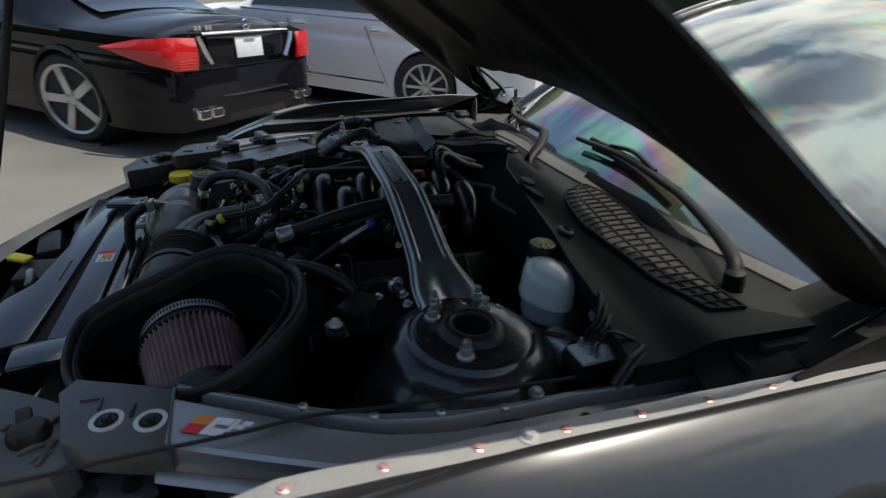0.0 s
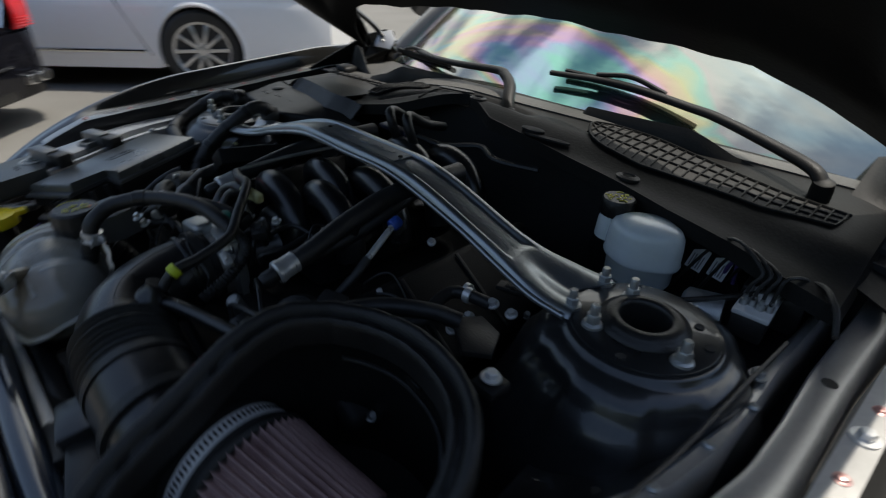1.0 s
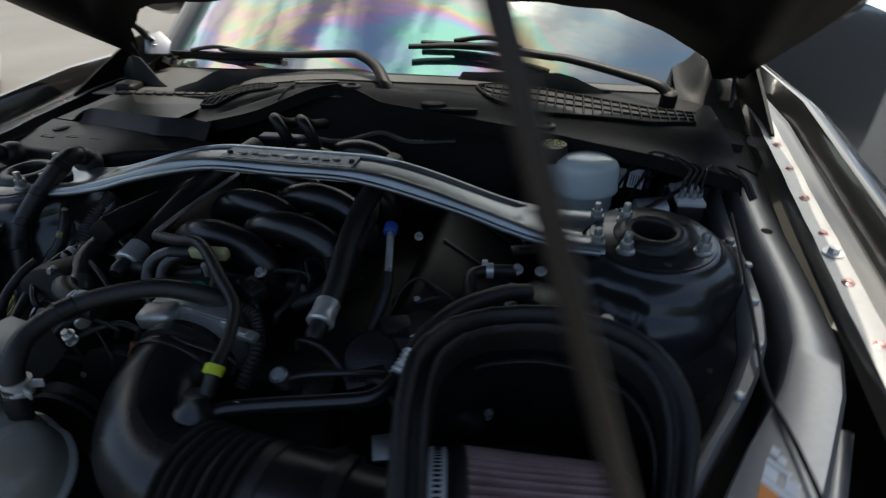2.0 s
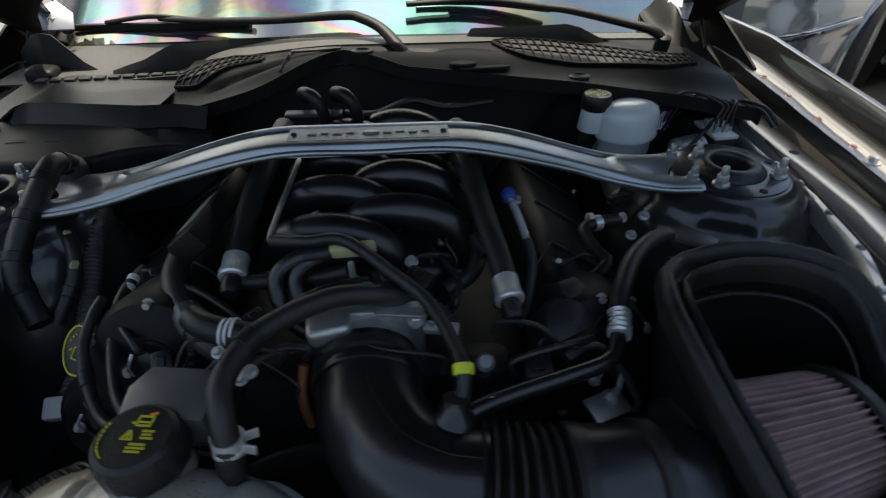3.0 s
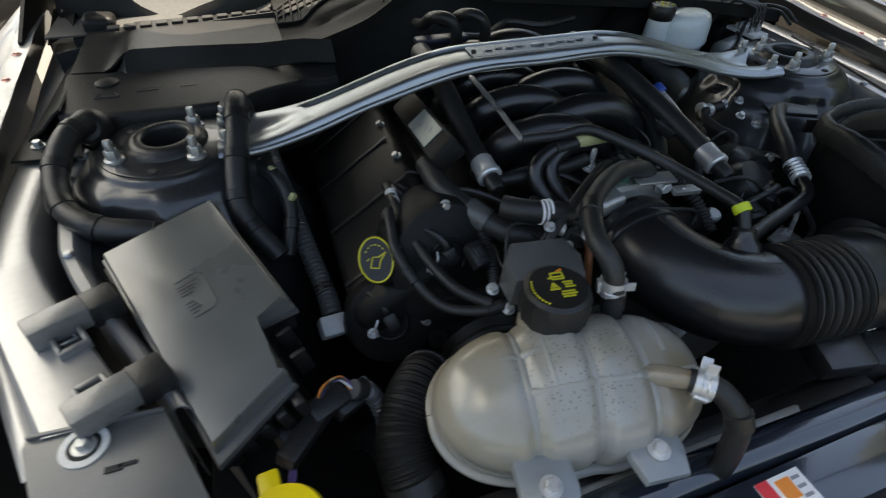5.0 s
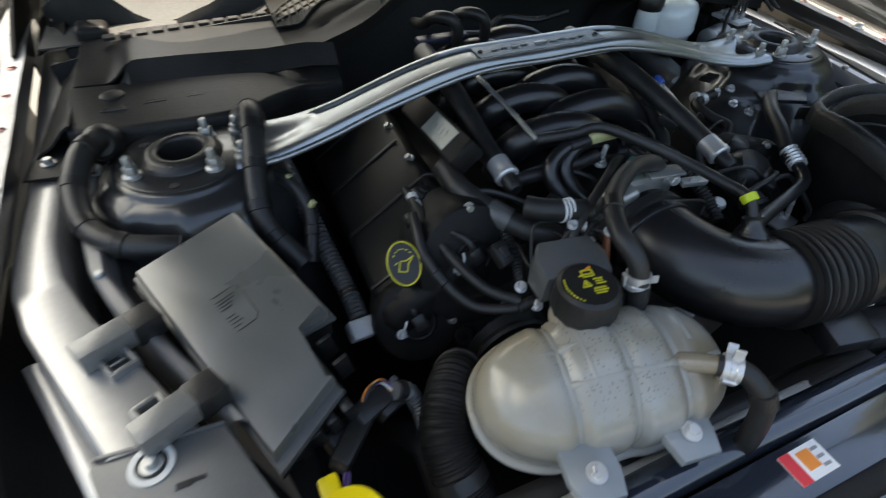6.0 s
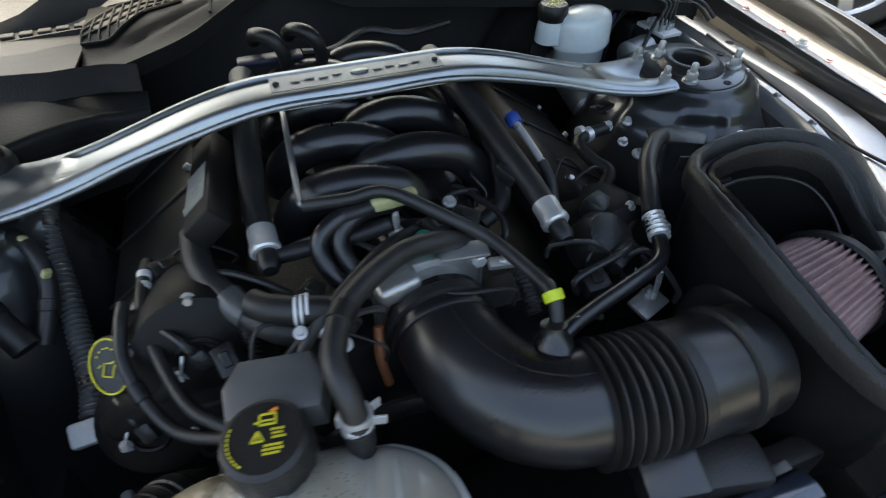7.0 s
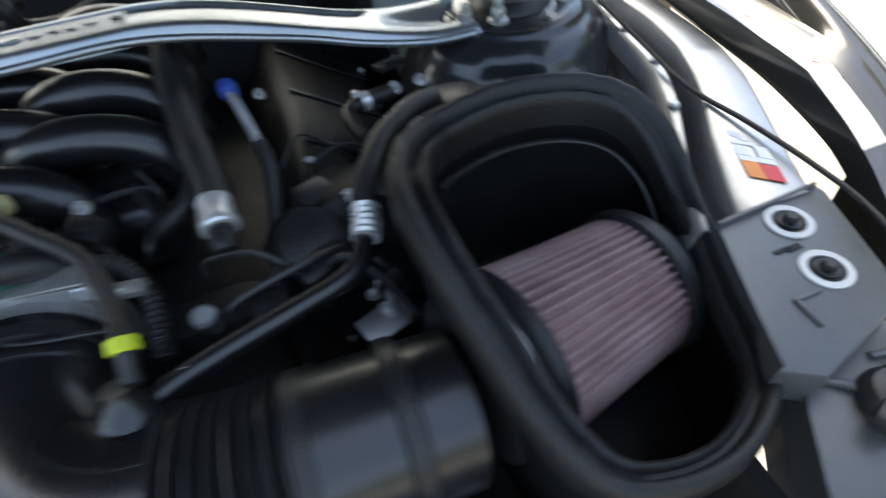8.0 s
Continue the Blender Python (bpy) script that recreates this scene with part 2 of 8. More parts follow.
def milky(name, low, high, level, stain, rough=0.22, spot=None):
    """Cloudy plastic that lets light through, tinted by the fluid below a level."""
    m = material(name, high, tuple(c * 1.12 for c in high), rough, scale=28, bump=0.14, fine=5)
    t = m.node_tree
    p = t.nodes["Principled BSDF"]
    src = p.inputs["Base Color"].links[0].from_socket
    tc = t.nodes.new("ShaderNodeTexCoord")
    sep = t.nodes.new("ShaderNodeSeparateXYZ")
    t.links.new(tc.outputs["Object"], sep.inputs[0])
    mr = t.nodes.new("ShaderNodeMapRange")
    mr.inputs[1].default_value, mr.inputs[2].default_value = level + 0.006, level - 0.012
    t.links.new(sep.outputs[2], mr.inputs[0])
    mix = t.nodes.new("ShaderNodeMix")
    mix.data_type = "RGBA"
    t.links.new(mr.outputs[0], mix.inputs[0])
    nz = t.nodes.new("ShaderNodeTexNoise")
    nz.inputs["Scale"].default_value, nz.inputs["Detail"].default_value = 9.0, 6
    t.links.new(tc.outputs["Object"], nz.inputs["Vector"])
    nr = t.nodes.new("ShaderNodeMapRange")
    nr.inputs[1].default_value, nr.inputs[2].default_value = 0.42, 0.72
    t.links.new(nz.outputs[0], nr.inputs[0])
    st = t.nodes.new("ShaderNodeMix")
    st.data_type = "RGBA"
    t.links.new(nr.outputs[0], st.inputs[0])
    t.links.new(src, st.inputs[6])
    st.inputs[7].default_value = rgb(stain)
    t.links.new(st.outputs[2], mix.inputs[6])
    mix.inputs[7].default_value = rgb(low)
    t.links.new(mix.outputs[2], p.inputs["Base Color"])
    if spot:
        # a brown stain round the return nipple, and drops stuck inside the wall
        dist = t.nodes.new("ShaderNodeVectorMath")
        dist.operation = "DISTANCE"
        dist.inputs[1].default_value = spot
        t.links.new(tc.outputs["Object"], dist.inputs[0])
        far = t.nodes.new("ShaderNodeMath")
        far.operation = "MULTIPLY_ADD"
        far.inputs[1].default_value = -0.05
        t.links.new(nz.outputs[0], far.inputs[0])
        t.links.new(dist.outputs["Value"], far.inputs[2])
        near = t.nodes.new("ShaderNodeMapRange")
        near.inputs[1].default_value, near.inputs[2].default_value, near.inputs[4].default_value = 0.055, -0.015, 0.75
        t.links.new(far.outputs[0], near.inputs[0])
        brown = t.nodes.new("ShaderNodeMix")
        brown.data_type = "RGBA"
        brown.inputs[7].default_value = (0.17, 0.11, 0.045, 1)
        t.links.new(near.outputs[0], brown.inputs[0])
        t.links.new(mix.outputs[2], brown.inputs[6])
        vor = t.nodes.new("ShaderNodeTexVoronoi")
        vor.inputs["Scale"].default_value = 250
        t.links.new(tc.outputs["Object"], vor.inputs["Vector"])
        dot = t.nodes.new("ShaderNodeMapRange")
        dot.inputs[1].default_value, dot.inputs[2].default_value = 0.28, 0.16
        t.links.new(vor.outputs["Distance"], dot.inputs[0])
        where = t.nodes.new("ShaderNodeMapRange")
        where.inputs[1].default_value, where.inputs[2].default_value, where.inputs[4].default_value = 0.012, -0.012, 0.8
        mid = t.nodes.new("ShaderNodeVectorMath")
        mid.operation = "DISTANCE"
        mid.inputs[1].default_value = (-0.165, -0.46, 0.87)
        t.links.new(tc.outputs["Object"], mid.inputs[0])
        ragged = t.nodes.new("ShaderNodeMath")
        ragged.operation = "MULTIPLY_ADD"
        ragged.inputs[1].default_value = -0.12
        t.links.new(nz.outputs[0], ragged.inputs[0])
        t.links.new(mid.outputs["Value"], ragged.inputs[2])
        t.links.new(ragged.outputs[0], where.inputs[0])
        both = t.nodes.new("ShaderNodeMath")
        both.operation = "MULTIPLY"
        t.links.new(dot.outputs[0], both.inputs[0])
        t.links.new(where.outputs[0], both.inputs[1])
        drop = t.nodes.new("ShaderNodeMix")
        drop.data_type = "RGBA"
        drop.inputs[7].default_value = (0.09, 0.085, 0.07, 1)
        t.links.new(both.outputs[0], drop.inputs[0])
        t.links.new(brown.outputs[2], drop.inputs[6])
        t.links.new(drop.outputs[2], p.inputs["Base Color"])
    p.inputs["Coat Weight"].default_value, p.inputs["Coat Roughness"].default_value = 0.4, 0.15
    p.inputs["Subsurface Weight"].default_value = 0.25
    p.inputs["Subsurface Radius"].default_value = (0.012, 0.01, 0.007)
    p.inputs["Subsurface Scale"].default_value = 1.0
    return m


TANK_WALL = milky("tank_baffle_plastic", (0.2, 0.17, 0.13), (0.29, 0.285, 0.255), 0.765, (0.24, 0.23, 0.2), rough=0.24)
TAB = milky("tank_tab_plastic", (0.2, 0.22, 0.23), (0.2, 0.22, 0.235), 0.7, (0.18, 0.2, 0.21))
TANK = milky("coolant_tank_plastic", (0.24, 0.13, 0.08), (0.295, 0.296, 0.277), 0.765, (0.27, 0.225, 0.15), spot=(-0.082, -0.492, 0.838))
RESERVOIR = milky("brake_reservoir_plastic", (0.56, 0.62, 0.63), (0.6, 0.66, 0.67), 0.86, (0.52, 0.58, 0.59))


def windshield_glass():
    """Dark laminated glass; the rainbow sheen of its reflections is painted into the base colour."""
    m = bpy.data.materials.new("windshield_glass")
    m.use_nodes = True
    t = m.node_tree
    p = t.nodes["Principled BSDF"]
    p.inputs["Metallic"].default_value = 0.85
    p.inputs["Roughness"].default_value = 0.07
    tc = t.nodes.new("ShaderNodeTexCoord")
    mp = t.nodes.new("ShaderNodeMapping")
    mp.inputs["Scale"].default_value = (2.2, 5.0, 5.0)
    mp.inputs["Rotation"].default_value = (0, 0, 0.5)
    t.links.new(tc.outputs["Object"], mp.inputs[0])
    # noise picks the painted sheen colours, pale grey to teal and pink
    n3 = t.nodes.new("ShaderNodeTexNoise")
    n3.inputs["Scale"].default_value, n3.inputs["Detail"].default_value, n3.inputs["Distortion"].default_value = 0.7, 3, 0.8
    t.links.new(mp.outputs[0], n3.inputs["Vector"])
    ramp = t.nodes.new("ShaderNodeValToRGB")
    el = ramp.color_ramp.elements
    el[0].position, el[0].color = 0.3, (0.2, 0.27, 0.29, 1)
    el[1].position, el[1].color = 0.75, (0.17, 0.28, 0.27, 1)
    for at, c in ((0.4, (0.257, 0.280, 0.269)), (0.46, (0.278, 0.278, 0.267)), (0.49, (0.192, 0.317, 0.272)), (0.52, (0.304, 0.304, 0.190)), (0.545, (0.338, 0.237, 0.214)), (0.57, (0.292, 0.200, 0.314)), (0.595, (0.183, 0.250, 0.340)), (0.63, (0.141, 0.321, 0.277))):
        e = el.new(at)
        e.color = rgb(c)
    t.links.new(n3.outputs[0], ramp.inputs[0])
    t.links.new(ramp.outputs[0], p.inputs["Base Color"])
    n2 = t.nodes.new("ShaderNodeTexNoise")
    n2.inputs["Scale"].default_value, n2.inputs["Detail"].default_value = 4, 2
    t.links.new(mp.outputs[0], n2.inputs["Vector"])
    b = t.nodes.new("ShaderNodeBump")
    b.inputs["Strength"].default_value, b.inputs["Distance"].default_value = 0.05, 0.01
    t.links.new(n2.outputs[0], b.inputs["Height"])
    t.links.new(b.outputs[0], p.inputs["Normal"])
    return m


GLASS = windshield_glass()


# ---- building helpers ----
def thing(name, label, category, at=(0, 0, 0), group="", kind=""):
    ob = new(name)
    ob.location = at
    ob.empty_display_size = 0.05
    return tagged(ob, label, category, group, kind)


def part(name, bm, mat, parent, label="", sharp=38):
    """Links a bmesh, given in world metres, as one mesh under its thing or part."""
    me = bpy.data.meshes.new(name)
    bmesh.ops.remove_doubles(bm, verts=bm.verts, dist=1e-6)
    bmesh.ops.recalc_face_normals(bm, faces=bm.faces)
    bm.to_mesh(me)
    bm.free()
    me.materials.append(mat)
    me.shade_smooth()
    me.set_sharp_from_angle(angle=radians(sharp))
    ob = new(name, me)
    if parent is not None:
        ob.parent = parent
        base = Vector((0, 0, 0))
        up = parent
        while up is not None:
            base += up.location
            up = up.parent
        ob.location = -base
    if label:
        ob["label"] = label
    return ob


def solo(name, bm, mat, label, category, group="", kind="", sharp=38):
    """A thing that is one mesh."""
    return tagged(part(name, bm, mat, None, sharp=sharp), label, category, group, kind)


def crv(pts, n=8):
    """Points along a smooth curve through the given ones."""
    p = [Vector(q) for q in pts]
    p = [p[0] * 2 - p[1]] + p + [p[-1] * 2 - p[-2]]
    out = []
    for i in range(1, len(p) - 2):
        for k in range(n):
            s = k / n
            a, b, c, d = p[i - 1], p[i], p[i + 1], p[i + 2]
            out.append(0.5 * (2 * b + (c - a) * s + (2 * a - 5 * b + 4 * c - d) * s * s + (3 * b - a - 3 * c + d) * s ** 3))
    out.append(p[-2])
    return out


def frames(path):
    """A turning-free frame at each point of a path."""
    tans = []
    for i, q in enumerate(path):
        a, b = path[max(0, i - 1)], path[min(len(path) - 1, i + 1)]
        tans.append((b - a).normalized())
    up = Vector((0, 0, 1)) if abs(tans[0].z) < 0.9 else Vector((1, 0, 0))
    side = tans[0].cross(up).normalized()
    out = []
    for t in tans:
        side = (side - t * side.dot(t)).normalized()
        out.append((t, side, side.cross(t)))
    return out


def tube(bm, pts, r, seg=12, n=7, wave=0.0, pitch=0.006, closed=False, flat=1.0, smooth=True):
    """A hose along points; wave and pitch make corrugations. r: a number, or one for each end."""
    path = crv(pts, n) if smooth else [Vector(q) for q in pts]
    if wave:
        fine, length = [path[0]], 0.0
        for a, b in zip(path, path[1:]):
            k = max(1, round((b - a).length / (pitch / 8)))
            fine += [a.lerp(b, j / k) for j in range(1, k + 1)]
        path = fine
    r0, r1 = r if isinstance(r, (tuple, list)) else (r, r)
    rings = []
    total = sum((b - a).length for a, b in zip(path, path[1:]))
    run = 0.0
    for i, (q, (t, s, u)) in enumerate(zip(path, frames(path))):
        if i:
            run += (q - path[i - 1]).length
        rr = r0 + (r1 - r0) * run / total
        if wave:
            rr += wave * math.cos(2 * math.pi * run / pitch)
        rings.append([bm.verts.new(q + (s * math.cos(a) + u * math.sin(a) * flat) * rr) for a in [2 * math.pi * k / seg for k in range(seg)]])
    for a, b in zip(rings, rings[1:]):
        for k in range(seg):
            bm.faces.new((a[k], a[(k + 1) % seg], b[(k + 1) % seg], b[k]))
    if not closed:
        bm.faces.new(rings[0][::-1])
        bm.faces.new(rings[-1])
    return bm


def hose(pts, r, **kw):
    return tube(bmesh.new(), pts, r, **kw)


def axis(p, d, roll=0.0):
    """The pose at p whose z looks along d."""
    q = Vector(d).to_track_quat("Z", "Y").to_matrix().to_4x4()
    return Matrix.Translation(p) @ q @ Matrix.Rotation(radians(roll), 4, "Z")


def lathe(bm, prof, m, seg=28, cap=True, wave=None):
    """A turned body; prof: (radius, height) rows. wave(angle, height, radius) may shape the radius."""
    rings = []
    for r, z in prof:
        ring = []
        for k in range(seg):
            a = 2 * math.pi * k / seg
            rr = wave(a, z, r) if wave else r
            ring.append(bm.verts.new(m @ Vector((rr * math.cos(a), rr * math.sin(a), z))))
        rings.append(ring)
    for a, b in zip(rings, rings[1:]):
        for k in range(seg):
            bm.faces.new((a[k], a[(k + 1) % seg], b[(k + 1) % seg], b[k]))
    if cap:
        bm.faces.new(rings[0][::-1])
        bm.faces.new(rings[-1])
    return bm


def turned(prof, m, **kw):
    return lathe(bmesh.new(), prof, m, **kw)


def box(bm, m, size, bevel=0.003, seg=2):
    """A block with rounded edges at the pose m, or at a place."""
    if not isinstance(m, Matrix):
        m = Matrix.Translation(m)
    g = bmesh.ops.create_cube(bm, size=1.0, matrix=m @ Matrix.Diagonal((*size, 1)))
    if bevel:
        edges = list({e for v in g["verts"] for e in v.link_edges})
        bmesh.ops.bevel(bm, geom=edges, offset=bevel, segments=seg, affect="EDGES", profile=0.5)
    return bm


def block(m, size, bevel=0.003, seg=2):
    return box(bmesh.new(), m, size, bevel, seg)


def slab(bm, outline, h, m, bevel=0.0):
    """A plate of a given outline (x, y rows), h thick, at the pose m."""
    lo = [bm.verts.new(m @ Vector((x, y, 0))) for x, y in outline]
    hi = [bm.verts.new(m @ Vector((x, y, h))) for x, y in outline]
    n = len(outline)
    top = bm.faces.new(hi)
    bm.faces.new(lo[::-1])
    for k in range(n):
        bm.faces.new((lo[k], lo[(k + 1) % n], hi[(k + 1) % n], hi[k]))
    if bevel:
        bmesh.ops.bevel(bm, geom=list(top.edges), offset=bevel, segments=2, affect="EDGES", profile=0.5)
    return bm


def plate(outline, h, m, bevel=0.0):
    return slab(bmesh.new(), outline, h, m, bevel)


def sheet(f, nu, nv, thick=0.003):
    """A curved panel from f(u, v), u and v from 0 to 1, with thickness."""
    bm = bmesh.new()
    g = [[bm.verts.new(f(i / nu, j / nv)) for j in range(nv + 1)] for i in range(nu + 1)]
    for i in range(nu):
        for j in range(nv):
            bm.faces.new((g[i][j], g[i + 1][j], g[i + 1][j + 1], g[i][j + 1]))
    bmesh.ops.recalc_face_normals(bm, faces=bm.faces)
    bmesh.ops.solidify(bm, geom=list(bm.faces), thickness=thick)
    return bm


def ellipse(a, b, n=24, power=2.0):
    out = []
    for k in range(n):
        t = 2 * math.pi * k / n
        c, s = math.cos(t), math.sin(t)
        out.append((a * math.copysign(abs(c) ** (2 / power), c), b * math.copysign(abs(s) ** (2 / power), s)))
    return out


def bolt(bm, p, d=(0, 0, 1), r=0.008, h=0.006, washer=0.011, stud=0.0, stud_r=0.004):
    """A hexagon head on a washer, with a threaded end if stud is given."""
    m = axis(p, d)
    lathe(bm, [(washer, 0), (washer, 0.002)], m, seg=20)
    lathe(bm, [(r, 0.002), (r, h + 0.002), (r * 0.85, h + 0.003)], m, seg=6)
    if stud:
        lathe(bm, [(stud_r, h + 0.003), (stud_r, h + stud), (stud_r * 0.7, h + stud + 0.002)], m, seg=12)
    return bm


def mirror(p, s):
    return Vector((p[0] * s, p[1], p[2]))


def lerp(a, b, s):
    return a + (b - a) * s


def step(a, b, x):
    s = min(1.0, max(0.0, (x - a) / (b - a)))
    return s * s * (3 - 2 * s)


# ---- ground ----
def ground():
    bm = bmesh.new()
    bmesh.ops.create_grid(bm, x_segments=40, y_segments=40, size=400)
    for v in bm.verts:
        v.co.z = 0.0
    return solo("ground", bm, ASPHALT, "pale worn concrete of a sunlit parking lot", "ground", kind="structure")


ground()


def unseen_tree_belt():
    """An unseen far belt of trees, added all round the lot to darken low reflections."""
    rnd = random.Random(7)
    bm = bmesh.new()
    n = 160
    rows = []
    for j, (r, h) in enumerate(((34.0, 0.0), (32.5, 0.3), (32.0, 0.6), (33.5, 0.85), (36.0, 1.0))):
        row = []
        for i in range(n):
            a = 2 * math.pi * i / n
            tall = 7.2 + 1.6 * math.sin(5 * a + 1) + 1.2 * math.sin(11 * a) + rnd.uniform(-0.8, 0.8)
            # taller and closer on the driver's side, to block more sky from reflections
            near = math.exp(-((math.remainder(a, 2 * math.pi) + 0.15) / 0.75) ** 2)
            tall *= 1 + 1.2 * near
            k = (r + rnd.uniform(-0.9, 0.9) * (j > 0)) * (1 - 0.42 * near)
            row.append(bm.verts.new((k * math.cos(a), k * math.sin(a) + 1.0, tall * h - 0.05 * (j == 0))))
        rows.append(row)
    for p, q in zip(rows, rows[1:]):
        for i in range(n):
            bm.faces.new((p[i], p[(i + 1) % n], q[(i + 1) % n], q[i]))
    return solo("backdrop", bm, FOLIAGE, "unseen dark green tree belt added round the parking lot", "trees", kind="structure", sharp=180)


unseen_tree_belt()


# ---- the car with its hood up ----
car = thing("car", "black metallic coupe with its hood propped open", "car", (0, 0, 0))


def along(rows, y):
    """A value between (y, value) rows, straight from row to row."""
    if y <= rows[0][0]:
        return rows[0][1]
    for (a, p), (b, q) in zip(rows, rows[1:]):
        if y <= b:
            return lerp(p, q, (y - a) / (b - a))
    return rows[-1][1]


def crest_x(y):
    return 0.782 + 0.048 * min(y, 0.4) - 1.5 * max(0.0, -0.3 - y) ** 2


def crest_z(y):
    return 0.9475 + 0.056 * min(y, 0.4) - 0.02 * max(0.0, y - 0.4) - 0.55 * max(0.0, 0.0 - y) ** 2


def flange(y):
    """The middle of the bolted fender flange."""
    return 0.7296 + 0.048 * y - 1.5 * max(0.0, -0.33 - y) ** 2, min(0.9 + 0.056 * min(y, 0.4), crest_z(y) - 0.006)


OUTER = [(0.0, 0.0), (0.007, -0.002), (0.02, -0.009), (0.045, -0.026), (0.085, -0.064), (0.125, -0.13), (0.155, -0.24), (0.162, -0.34), (0.16, -0.42), (0.155, -0.5), (0.15, -0.6), (0.14, -0.72)]
RAIL_OUT = [(-0.39, 0.607), (-0.295, 0.652), (-0.22, 0.686), (-0.16, 0.704), (-0.1, 0.71), (-0.06, 0.712), (0.09, 0.716), (0.32, 0.738), (0.5, 0.75)]
RAIL_MID = [(-0.39, 0.53), (-0.3, 0.578), (-0.24, 0.614), (-0.21, 0.63), (-0.15, 0.654), (-0.08, 0.667), (0.0, 0.67), (0.1, 0.669), (0.5, 0.69)]
RAIL_IN = [(-0.39, 0.5), (-0.29, 0.553), (-0.22, 0.587), (-0.16, 0.613), (-0.11, 0.622), (-0.024, 0.636), (0.05, 0.643), (0.215, 0.648), (0.5, 0.66)]


def fender_sheet(s, y0, y1, n):
    def f(u, v):
        y = lerp(y0, y1, u)
        fx, fz = flange(y)
        cx, cz = crest_x(y), crest_z(y)
        ripple = 0.0003 * math.sin(70 * y) + 0.0004 * math.sin(31 * y + 1)
        rows = [(fx - 0.013, fz - 0.03), (fx - 0.013, fz - 0.006), (fx - 0.0125, fz + ripple), (fx + 0.002, fz + 0.001 + ripple), (fx + 0.014, fz + 0.001), (fx + 0.018, fz + 0.003),
                (cx - 0.016, fz + 0.005), (cx - 0.011, lerp(fz, cz, 0.75)), (cx - 0.006, cz - 0.002)] + [(cx + a, cz + b) for a, b in OUTER]
        m = len(rows) - 1
        k = min(int(v * m + 1e-6), m - 1)
        a, b, w = rows[k], rows[k + 1], v * m - k
        return Vector((s * lerp(a[0], b[0], w), y, lerp(a[1], b[1], w)))
    return sheet(f, n, 20, 0.0015)


def rail(s, inner):
    """The pressed fender rail: a broad outer top, or the narrow strip inside the open channel."""
    def f(u, v):
        y = lerp(-0.388, 0.5, u)
        o, m, i = along(RAIL_OUT, y), along(RAIL_MID, y), along(RAIL_IN, y)
        i = min(i, m - 0.034)
        drop = 0.004 * step(-0.2, -0.36, y)
        if inner:
            rows = [(m - 0.019, 0.74), (m - 0.019, 0.83), (m - 0.02, 0.857), (m - 0.024, 0.862), (i + 0.004, 0.861), (i, 0.857), (i - 0.006, 0.84), (i - 0.012, 0.77), (i - 0.02, 0.48)]
        else:
            rows = [(o - 0.004, 0.8), (o, 0.856), (o - 0.001, 0.862), (o - 0.006, 0.866), (m + 0.007, 0.867), (m + 0.003, 0.865), (m + 0.001, 0.86), (m + 0.001, 0.82), (m + 0.002, 0.72)]
        k = min(int(v * 8 + 1e-6), 7)
        a, b = rows[k], rows[k + 1]
        w = v * 8 - k
        return Vector((s * lerp(a[0], b[0], w), y, lerp(a[1], b[1], w) - drop))
    return sheet(f, 48, 8, 0.0015)


